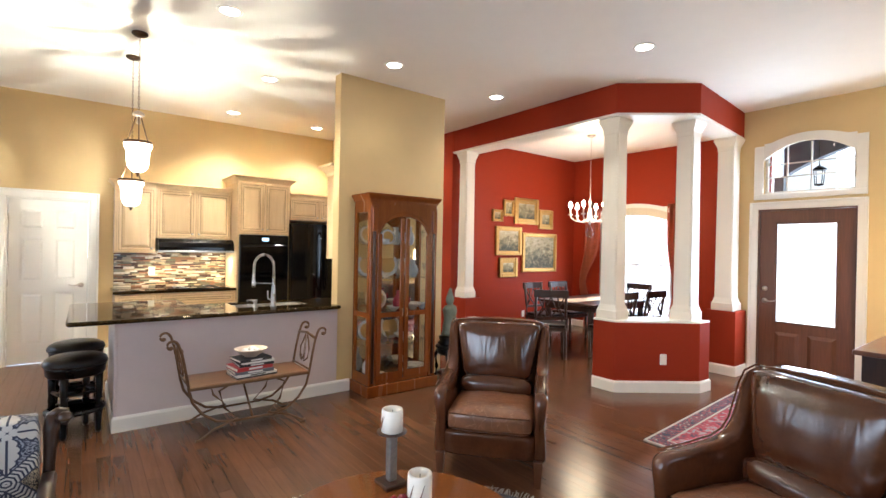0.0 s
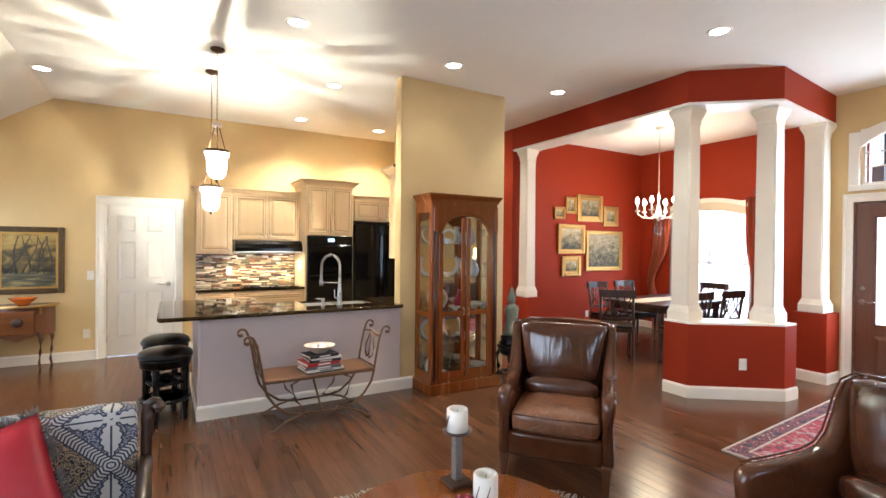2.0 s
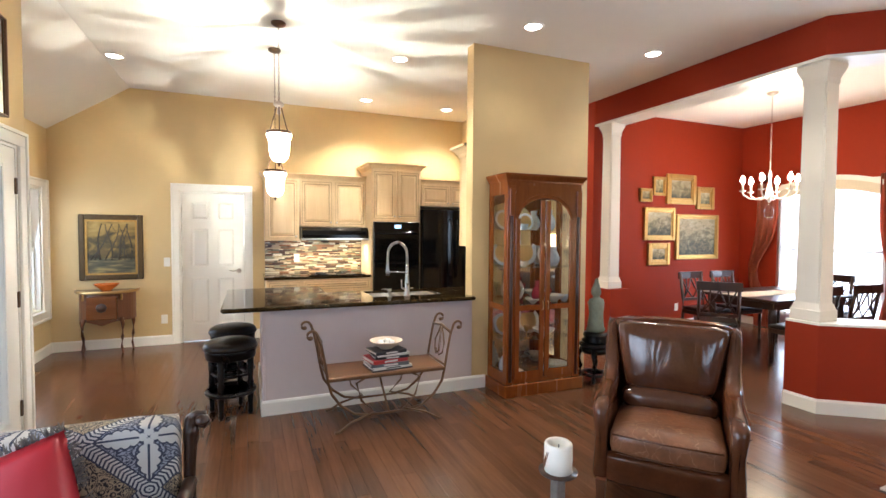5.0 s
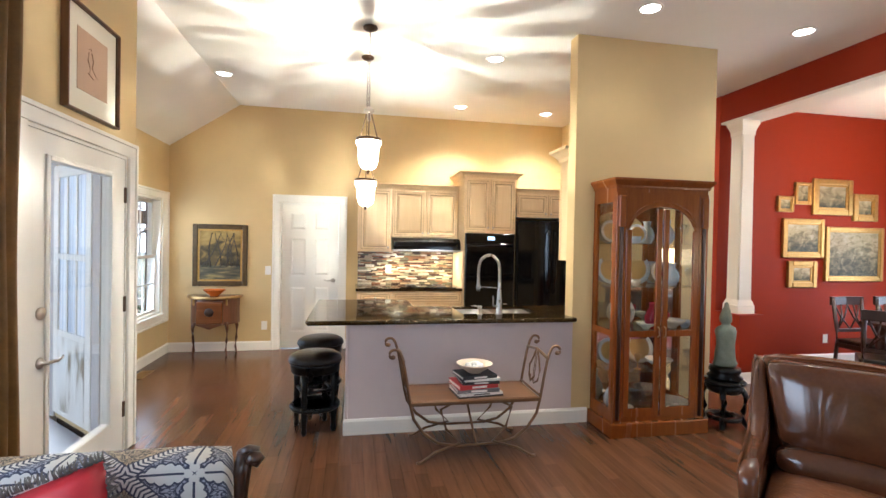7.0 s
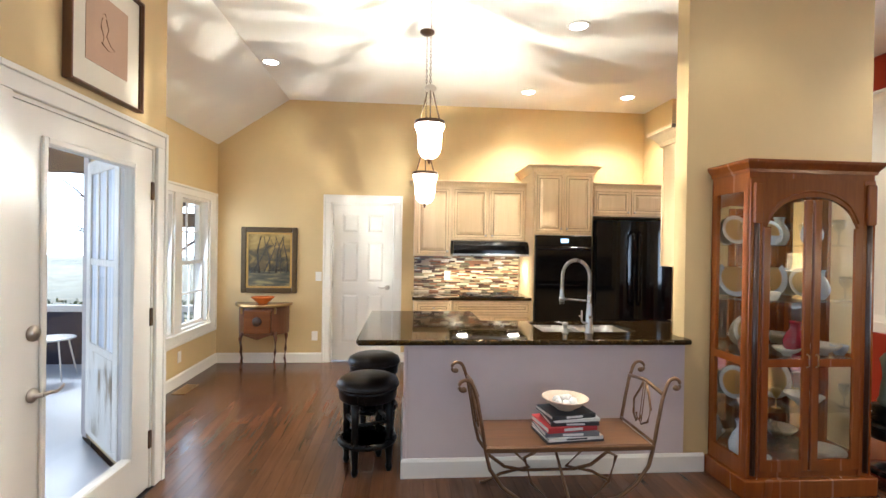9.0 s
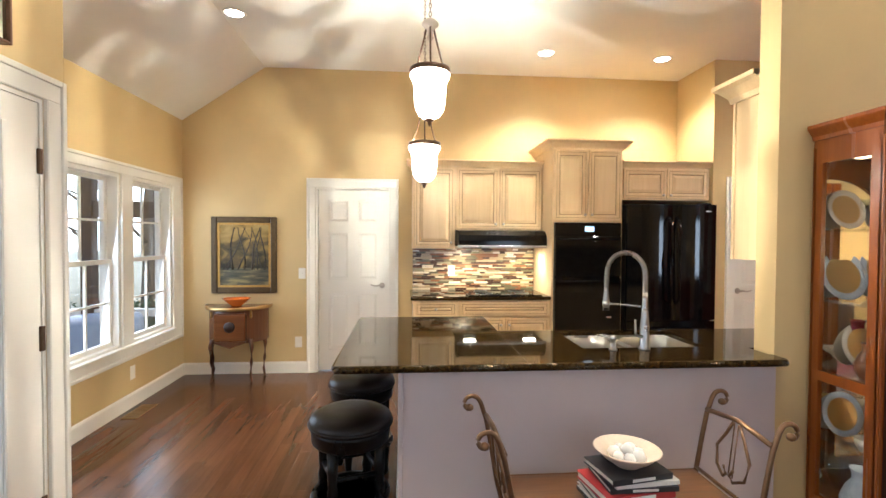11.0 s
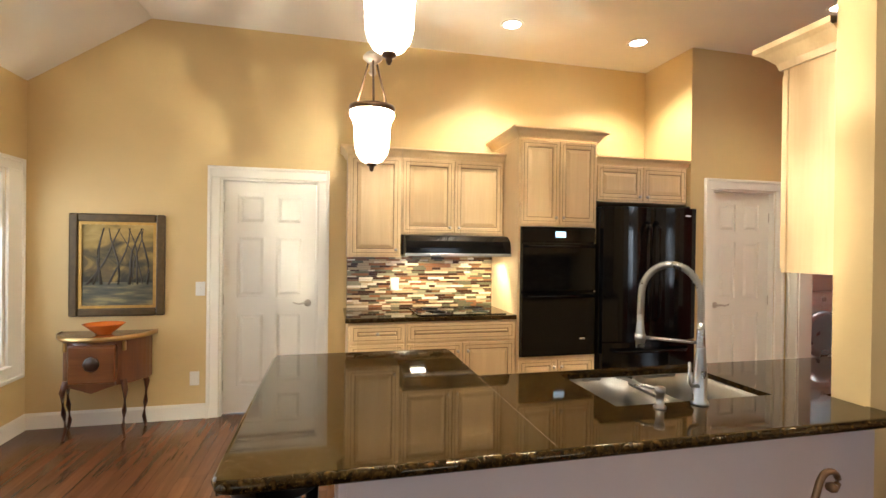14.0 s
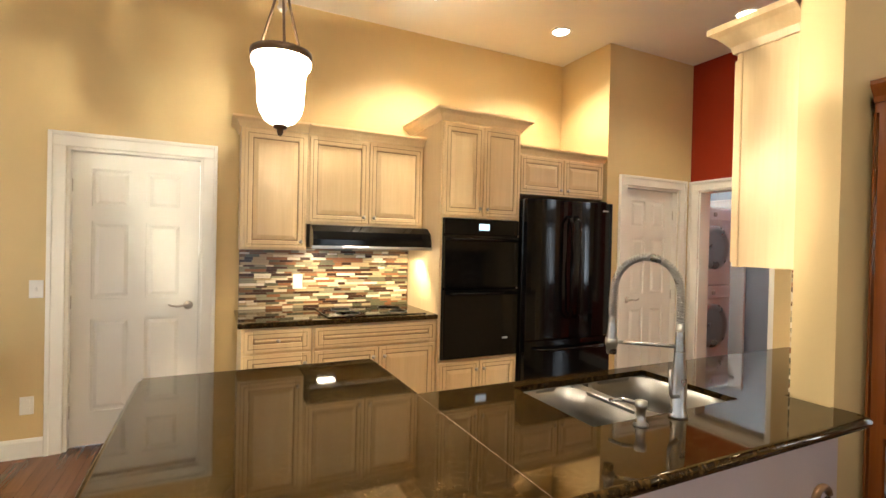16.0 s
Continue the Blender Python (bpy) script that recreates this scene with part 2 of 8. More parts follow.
def lathe(bm, profile, segs=24, center=(0, 0, 0), a0=0.0, a1=2 * math.pi, sx=1.0, sy=1.0, caps=True):
    """Turns (radius, height) pairs round the vertical axis."""
    full = abs(a1 - a0 - 2 * math.pi) < 1e-6
    n = segs if full else segs + 1
    rings = []
    for r, z in profile:
        ring = []
        for i in range(n):
            a = a0 + (a1 - a0) * i / segs
            ring.append(bm.verts.new((center[0] + sx * r * math.cos(a), center[1] + sy * r * math.sin(a), center[2] + z)))
        rings.append(ring)
    for p, q in zip(rings, rings[1:]):
        for i in range(segs):
            j = (i + 1) % n
            f = bm.faces.new((p[i], p[j], q[j], q[i]))
            f.smooth = True
    if full and caps:
        if profile[0][0] > 1e-4:
            bm.faces.new(list(reversed(rings[0])))
        if profile[-1][0] > 1e-4:
            bm.faces.new(rings[-1])
    return bm


def tube(bm, pts, r, segs=8, r_end=None, flat=1.0):
    """A rod swept along points."""
    pts = [Vector(p) for p in pts]
    rings = []
    up = Vector((0, 0, 1))
    for i, p in enumerate(pts):
        d = (pts[min(i + 1, len(pts) - 1)] - pts[max(i - 1, 0)]).normalized()
        side = d.cross(up)
        if side.length < 1e-3:
            side = d.cross(Vector((0, 1, 0)))
        side.normalize()
        nrm = side.cross(d).normalized()
        rr = r if r_end is None else r + (r_end - r) * i / (len(pts) - 1)
        rings.append([bm.verts.new(p + rr * (math.cos(2 * math.pi * k / segs) * side + flat * math.sin(2 * math.pi * k / segs) * nrm)) for k in range(segs)])
    for p, q in zip(rings, rings[1:]):
        for k in range(segs):
            f = bm.faces.new((p[k], p[(k + 1) % segs], q[(k + 1) % segs], q[k]))
            f.smooth = True
    bm.faces.new(list(reversed(rings[0])))
    bm.faces.new(rings[-1])
    return bm


def prism(bm, poly, z0, z1, axis="z", bevel=0.0):
    """A polygon given in the plane across an axis, made solid along it."""
    def at(u, v, w):
        return {"z": (u, v, w), "y": (u, w, v), "x": (w, u, v)}[axis]
    a = [bm.verts.new(at(u, v, z0)) for u, v in poly]
    b = [bm.verts.new(at(u, v, z1)) for u, v in poly]
    n = len(poly)
    fs = [bm.faces.new(list(reversed(a))), bm.faces.new(b)]
    fs += [bm.faces.new((a[i], a[(i + 1) % n], b[(i + 1) % n], b[i])) for i in range(n)]
    bmesh.ops.recalc_face_normals(bm, faces=fs)
    if bevel:
        bmesh.ops.bevel(bm, geom=list(fs[0].edges) + list(fs[1].edges), offset=bevel, segments=2, profile=0.5, affect="EDGES")
    return bm


def soft_box(bm, x0, y0, z0, x1, y1, z1, bevel=0.04, seg=4, puff=0.0):
    """A cushion: rounded edges, faces that swell a little."""
    start = len(bm.verts)
    box(bm, x0, y0, z0, x1, y1, z1)
    bm.verts.ensure_lookup_table()
    vs = bm.verts[start:]
    es = list({e for v in vs for e in v.link_edges})
    bmesh.ops.subdivide_edges(bm, edges=es, cuts=7, use_grid_fill=True)
    bm.verts.ensure_lookup_table()
    c = Vector(((x0 + x1) / 2, (y0 + y1) / 2, (z0 + z1) / 2))
    h = Vector(((x1 - x0) / 2, (y1 - y0) / 2, (z1 - z0) / 2))
    b = min(bevel, min(h) * 0.98)
    for v in bm.verts[start:]:
        d = v.co - c
        core = Vector([max(-(h[i] - b), min(h[i] - b, d[i])) for i in range(3)])
        e = d - core
        if e.length > 1e-6:
            e = e.normalized() * b
        u = [d[i] / h[i] for i in range(3)]
        p = core + e
        if puff:
            k = min(range(3), key=lambda i: h[i])
            o = [i for i in range(3) if i != k]
            p[k] += math.copysign(puff, d[k]) * (1 - u[o[0]] ** 2) * (1 - u[o[1]] ** 2) if abs(u[k]) > 0.5 else 0
        v.co = c + p
    for f in bm.faces:
        if all(v.index >= start or v.index == -1 for v in f.verts):
            f.smooth = True
    return bm


def mesh_of(name, bm, material, smooth=None):
    me = bpy.data.meshes.new(name)
    bmesh.ops.recalc_face_normals(bm, faces=bm.faces)
    bm.to_mesh(me)
    bm.free()
    for m in material if isinstance(material, (list, tuple)) else (material,):
        me.materials.append(m)
    return me


def part(name, bm, material, parent, label=""):
    ob = new(name, mesh_of(name, bm, material))
    ob.parent = parent
    return tagged(ob, label)


def thing(name, m, label, category, group=""):
    ob = new(name)
    ob.empty_display_size = 0.1
    ob.matrix_basis = m
    return tagged(ob, label, category, group)


def solid(name, bm, material, label, category, group=""):
    return tagged(new(name, mesh_of(name, bm, material)), label, category, group)


def struct(name, bm, material, label):
    return tagged(new(name, mesh_of(name, bm, material)), label, name.split("_")[0], kind="structure")


def wall(name, axis, p0, p1, a0, a1, z0, z1, holes, material, label):
    """A wall between two planes of one axis, with openings (a0, a1, z0, z1) right through it."""
    us = sorted({a0, a1, *[h[0] for h in holes], *[h[1] for h in holes]})
    vs = sorted({z0, z1, *[h[2] for h in holes], *[h[3] for h in holes]})
    us, vs = [u for u in us if a0 <= u <= a1], [v for v in vs if z0 <= v <= z1]

    def full(i, j):
        if not (0 <= i < len(us) - 1 and 0 <= j < len(vs) - 1):
            return False
        u, v = (us[i] + us[i + 1]) / 2, (vs[j] + vs[j + 1]) / 2
        return not any(h[0] < u < h[1] and h[2] < v < h[3] for h in holes)
    bm = bmesh.new()
    seen = {}

    def vert(u, v, p):
        k = (u, v, p)
        if k not in seen:
            seen[k] = bm.verts.new((p, u, v) if axis == "x" else (u, p, v))
        return seen[k]
    for i in range(len(us) - 1):
        for j in range(len(vs) - 1):
            if not full(i, j):
                continue
            A, B, c, d = us[i], us[i + 1], vs[j], vs[j + 1]
            for p in (p0, p1):
                bm.faces.new([vert(A, c, p), vert(B, c, p), vert(B, d, p), vert(A, d, p)])
            for di, dj, (u0, v0), (u1, v1) in ((-1, 0, (A, c), (A, d)), (1, 0, (B, c), (B, d)), (0, -1, (A, c), (B, c)), (0, 1, (A, d), (B, d))):
                if not full(i + di, j + dj):
                    bm.faces.new([vert(u0, v0, p0), vert(u1, v1, p0), vert(u1, v1, p1), vert(u0, v0, p1)])
    return struct(name, bm, material, label)


def baseboard(pts, h=0.125, t=0.016, name="baseboard"):
    """A board with a chamfered top along a polyline; the room lies to its left."""
    bm = bmesh.new()
    P = [Vector((x, y)) for x, y in pts]

    def offset(i, d):
        dirs = []
        if i > 0:
            dirs.append((P[i] - P[i - 1]).normalized())
        if i < len(P) - 1:
            dirs.append((P[i + 1] - P[i]).normalized())
        ns = [Vector((-e.y, e.x)) for e in dirs]
        n = sum(ns, Vector((0, 0)))
        n.normalize()
        return P[i] + n * (d / max(0.3, n.dot(ns[0])))
    prof = [(0.0, 0.0), (t, 0.0), (t, h - 0.02), (t * 0.45, h), (0.0, h)]
    rings = [[bm.verts.new((*offset(i, d), z)) for d, z in prof] for i in range(len(P))]
    for a, b in zip(rings, rings[1:]):
        for k in range(len(prof)):
            l = (k + 1) % len(prof)
            bm.faces.new((a[k], a[l], b[l], b[k]))
    bm.faces.new(rings[0])
    bm.faces.new(list(reversed(rings[-1])))
    return struct(name, bm, WHITE, "white painted baseboard with a chamfered top")


C = 3.34
# ---- floor and ceiling ----
struct("floor", prism(bmesh.new(), [(-1.35, -3.35), (8.25, -3.35), (8.25, 8.4), (-2.15, 8.4), (-2.15, 5.56), (-1.35, 4.76)], -0.12, -0.014), GROOVE, "dark brown oak strip floor, satin finish")
bm = bmesh.new()
prism(bm, [(-1.18, C), (9.0, C), (9.0, C + 0.15), (-2.35, C + 0.15), (-2.35, 2.54), (-2.05, 2.745)], 4.65, 8.5, "y")
prism(bm, [(-1.45, C), (9.0, C), (9.0, C + 0.15), (-1.45, C + 0.15)], -3.5, 4.65, "y")
struct("ceiling", bm, CEIL, "off-white painted ceiling, sloping down over the breakfast nook")

# ---- walls ----
wall("wall_kitchen", "y", 7.77, 7.92, -2.2, 3.5, 0, C, [(-0.64, 0.17, 0, 2.05)], TAN, "tan painted kitchen wall with a door opening")
wall("wall_nook", "x", -2.05, -2.2, 5.612, 7.77, 0, 2.8, [(5.95, 6.64, 0.55, 2.02), (6.80, 7.52, 0.55, 2.02)], TAN, "tan painted nook wall with two sash window openings")
wall("wall_glass_door", "x", -1.24, -1.39, -3.35, 4.80, 0, C, [(3.59, 4.67, 0, 2.09), (0.30, 2.60, 0.55, 2.30)], TAN, "tan painted wall with a glazed door and a wide window")
struct("wall_return", prism(bmesh.new(), [(-1.24, 4.801), (-2.05, 5.611), (-2.2, 5.611), (-2.2, 5.548), (-1.453, 4.801)], 0, C), TAN, "short slanting tan wall of the nook")
wall("wall_fridge_return", "x", 3.5, 3.6, 7.25, 7.92, 0, C, [], TAN, "tan return wall beside the refrigerator")
wall("wall_pantry", "y", 7.1, 7.25, 3.5, 4.79, 0, C, [(3.74, 4.46, 0, 2.05)], TAN, "tan wall with a pantry door")
wall("wall_laundry", "x", 4.64, 4.79, 5.87, 7.1, 0, C, [(6.30, 7.0, 0, 2.05)], RED, "red painted wall with a laundry doorway")
wall("wall_pier", "y", 4.72, 4.86, 2.22, 3.59, 0, C, [], TAN, "tall tan painted pier wall between kitchen and living room")
wall("wall_stub", "x", 3.47, 3.59, 4.86, 5.62, 0, C, [], TAN, "short tan wall closing the end of the counter")
wall("wall_dining_north", "y", 6.2, 6.32, 4.79, 8.1, 0, C, [], RED, "red painted dining room wall")
wall("wall_dining_east", "x", 8.1, 8.25, 2.75, 6.32, 0, C, [(4.15, 5.55, 0.25, 2.32)], RED, "red painted dining room wall with a window opening")
wall("wall_dining_south", "y", 2.75, 2.9, 7.0, 8.1, 0, C, [], RED, "short red dining room wall")
wall("wall_entry", "x", 6.85, 7.0, -3.35, 2.9, 0, C, [(1.48, 2.44, 0, 2.08), (1.50, 2.39, 2.27, 2.90)], TAN, "tan painted entry wall with door and transom")
wall("wall_living_south", "y", -3.2, -3.35, -1.39, 7.0, 0, C, [(0.35, 1.45, 0.6, 2.4), (3.05, 4.15, 0.6, 2.4)], TAN, "tan painted living room wall with two tall windows")
wall("wall_laundry_north", "y", 8.3, 8.4, 4.79, 7.0, 0, C, [], GREY, "grey laundry room wall")
wall("wall_laundry_east", "x", 6.4, 6.5, 6.32, 8.3, 0, C, [], GREY, "grey laundry room wall")

# red beam with white soffit round the dining room
outer = [(4.65, 5.87), (4.65, 3.05), (5.32, 2.48), (6.85, 2.62)]
inner = [(6.85, 2.90), (5.46, 2.80), (4.97, 3.22), (4.97, 5.87)]
bm = bmesh.new()
prism(bm, outer + inner, 3.02, C)
struct("beam", bm, RED, "red painted beam round the dining room")
bm = bmesh.new()
prism(bm, outer + inner, 2.995, 3.02)
struct("trim_soffit", bm, WHITE, "white painted underside of the beam")
# low red wall with columns
lw = [(4.69, 3.32), (4.69, 3.05), (5.45, 2.50), (5.66, 2.49), (5.66, 2.84), (5.54, 2.84), (5.0, 3.24), (5.0, 3.32)]
bm = bmesh.new()
prism(bm, lw, 0, 0.755)
struct("wall_low", bm, RED, "low red painted wall carrying two columns")
bm = bmesh.new()
prism(bm, lw, 0.755, 0.775)
struct("trim_ledge", bm, WHITE, "white painted ledge on the low wall")
struct("wall_low_left", boxes((4.64, 5.50, 0, 4.96, 5.87, 0.775)), RED, "low red wall stub under a pilaster")
struct("wall_low_right", boxes((6.53, 2.56, 0, 6.85, 2.90, 0.80)), RED, "low red wall stub under a pilaster")


def column(name, x, y, half, z0, z1, label):
    col = thing(name, pose(x, y, z0), label, "column", "dining room columns")
    h = z1 - z0
    part("plinth", boxes((-half, -half, 0, half, half, 0.10), bevel=0.006), CREAM, col)
    bm = bmesh.new()
    rings = []
    for w, z in ((half * 0.93, 0.10), (half * 0.84, 0.14), (half * 0.80, 0.16), (half * 0.74, h - 0.17), (half * 0.76, h - 0.16), (half * 0.76, h - 0.12), (half * 0.84, h - 0.09), (half * 1.02, h - 0.035), (half * 1.05, h)):
        rings.append([bm.verts.new((sx * w, sy * w, z)) for sx, sy in ((-1, -1), (1, -1), (1, 1), (-1, 1))])
    for p, q in zip(rings, rings[1:]):
        for k in range(4):
            bm.faces.new((p[k], p[(k + 1) % 4], q[(k + 1) % 4], q[k]))
    bm.faces.new(rings[-1])
    bmesh.ops.bevel(bm, geom=[e for e in bm.edges if abs(e.verts[0].co.z - e.verts[1].co.z) > 0.5], offset=0.012, segments=2, affect="EDGES")
    part("shaft", bm, CREAM, col)
    return col


column("column", 4.845, 3.185, 0.125, 0.775, 2.995, "cream painted square tapered column on a red low wall")
column("column", 5.535, 2.70, 0.125, 0.775, 2.995, "cream painted square tapered column on a red low wall")
column("column", 4.79, 5.69, 0.115, 0.775, 2.995, "cream painted square pilaster at the wall's end")
column("column", 6.68, 2.73, 0.13, 0.80, 2.995, "cream painted square pilaster beside the entry wall")

# ---- baseboards ----
baseboard([(-0.73, 7.77), (-2.05, 7.77), (-2.05, 5.611), (-1.24, 4.801), (-1.24, 4.78)])
baseboard([(0.24, 7.77), (0.42, 7.77)][::-1])
baseboard([(2.36, 4.70), (0.31, 4.70), (0.31, 5.96)])
baseboard([(4.69, 3.32), (4.69, 3.05), (5.45, 2.50), (5.66, 2.49), (5.66, 2.84)][::-1])
baseboard([(6.53, 2.90), (6.53, 2.56), (6.85, 2.56)][::-1])
baseboard([(6.85, 2.5), (6.85, 2.56)])
baseboard([(4.64, 6.2), (4.64, 5.50), (4.96, 5.50)][::-1])
baseboard([(8.1, 4.0), (8.1, 6.2), (4.96, 6.2)])

# ---- more materials ----


def ramp_mat(name, kind, scale, stops, rough=0.5, coat=0.0, stretch=(1, 1, 1), detail=4.0, distortion=0.0, constant=False, bump=0.0, random=None, emission=0.0):
    """A texture (noise, voronoi, wave) read through a colour ramp."""
    m = bpy.data.materials.new(name)
    m.use_nodes = True
    nt, L = m.node_tree, m.node_tree.links.new
    b = nt.nodes["Principled BSDF"]
    tc, mp = nt.nodes.new("ShaderNodeTexCoord"), nt.nodes.new("ShaderNodeMapping")
    mp.inputs["Scale"].default_value = stretch
    L(tc.outputs["Object"], mp.inputs["Vector"])
    if kind == "object":
        t = nt.nodes.new("ShaderNodeObjectInfo")
        out = t.outputs["Random"]
    elif kind == "island":
        t = nt.nodes.new("ShaderNodeNewGeometry")
        out = t.outputs["Random Per Island"]
    elif kind == "voronoi":
        t = nt.nodes.new("ShaderNodeTexVoronoi")
        t.inputs["Scale"].default_value = scale
        L(mp.outputs[0], t.inputs["Vector"])
        out = t.outputs["Distance"]
    elif kind == "wave":
        t = nt.nodes.new("ShaderNodeTexWave")
        t.inputs["Scale"].default_value, t.inputs["Distortion"].default_value, t.inputs["Detail"].default_value = scale, distortion, detail
        L(mp.outputs[0], t.inputs["Vector"])
        out = t.outputs["Fac"]
    else:
        t = nt.nodes.new("ShaderNodeTexNoise")
        t.inputs["Scale"].default_value, t.inputs["Detail"].default_value, t.inputs["Distortion"].default_value = scale, detail, distortion
        L(mp.outputs[0], t.inputs["Vector"])
        out = t.outputs["Fac"]
    r = nt.nodes.new("ShaderNodeValToRGB")
    e = r.color_ramp.elements
    while len(e) < len(stops):
        e.new(0.5)
    for el, (p, c) in zip(e, stops):
        el.position, el.color = p, (*c, 1)
    if constant:
        r.color_ramp.interpolation = "CONSTANT"
    L(out, r.inputs[0])
    L(r.outputs[0], b.inputs["Base Color"])
    n2 = nt.nodes.new("ShaderNodeTexNoise")
    n2.inputs["Scale"].default_value = 150
    L(tc.outputs["Object"], n2.inputs["Vector"])
    if bump:
        bp = nt.nodes.new("ShaderNodeBump")
        bp.inputs["Strength"].default_value, bp.inputs["Distance"].default_value = bump, 0.003
        L(n2.outputs["Fac"], bp.inputs["Height"])
        L(bp.outputs[0], b.inputs["Normal"])
    rr = nt.nodes.new("ShaderNodeMapRange")
    rr.inputs["To Min"].default_value, rr.inputs["To Max"].default_value = rough * 0.8, min(1, rough * 1.2)
    L(n2.outputs["Fac"], rr.inputs["Value"])
    L(rr.outputs[0], b.inputs["Roughness"])
    b.inputs["Coat Weight"].default_value = coat
    return m


GRANITE = ramp_mat("dark_brown_granite", "noise", 55, [(0.36, (0.004, 0.0025, 0.001)), (0.50, (0.015, 0.008, 0.002)), (0.60, (0.034, 0.018, 0.0045)), (0.72, (0.055, 0.031, 0.009))], 0.04, 0.0, detail=7, distortion=0.2)
nt = GRANITE.node_tree
GRANITE.node_tree.nodes["Principled BSDF"].inputs["Specular IOR Level"].default_value = 0.32
GRANITE.node_tree.nodes["Principled BSDF"].inputs["Specular Tint"].default_value = (1.0, 0.74, 0.46, 1)
fleck, cut, over = nt.nodes.new("ShaderNodeTexVoronoi"), nt.nodes.new("ShaderNodeMapRange"), nt.nodes.new("ShaderNodeMix")
fleck.inputs["Scale"].default_value = 120
cut.inputs["From Min"].default_value, cut.inputs["From Max"].default_value, cut.inputs["To Min"].default_value, cut.inputs["To Max"].default_value = 0.10, 0.24, 0.4, 0.0
over.data_type = "RGBA"
over.inputs["B"].default_value = (0.17, 0.11, 0.035, 1)
nt.links.new(next(n for n in nt.nodes if n.type == "TEX_COORD").outputs["Object"], fleck.inputs["Vector"])
nt.links.new(fleck.outputs["Distance"], cut.inputs["Value"])
nt.links.new(cut.outputs[0], over.inputs["Factor"])
nt.links.new(next(n for n in nt.nodes if n.type == "VALTORGB").outputs[0], over.inputs["A"])
nt.links.new(over.outputs["Result"], nt.nodes["Principled BSDF"].inputs["Base Color"])
MOSAIC = ramp_mat("glass_mosaic", "island", 1, [(0.0, (0.05, 0.022, 0.011)), (0.16, (0.40, 0.29, 0.16)), (0.32, (0.15, 0.075, 0.03)), (0.46, (0.11, 0.10, 0.055)), (0.58, (0.58, 0.47, 0.31)), (0.72, (0.23, 0.10, 0.04)), (0.84, (0.24, 0.21, 0.13)), (0.93, (0.70, 0.60, 0.45))], 0.24, 0.0, constant=True)
MOSAICTILE = ramp_mat("glass_mosaic_strip", "object", 1, [(0.0, (0.05, 0.022, 0.011)), (0.16, (0.40, 0.29, 0.16)), (0.32, (0.15, 0.075, 0.03)), (0.46, (0.11, 0.10, 0.055)), (0.58, (0.58, 0.47, 0.31)), (0.72, (0.23, 0.10, 0.04)), (0.84, (0.24, 0.21, 0.13)), (0.93, (0.70, 0.60, 0.45))], 0.24, 0.0, constant=True)
GROUT = mat("brown_grout", (0.16, 0.11, 0.07), 0.8)


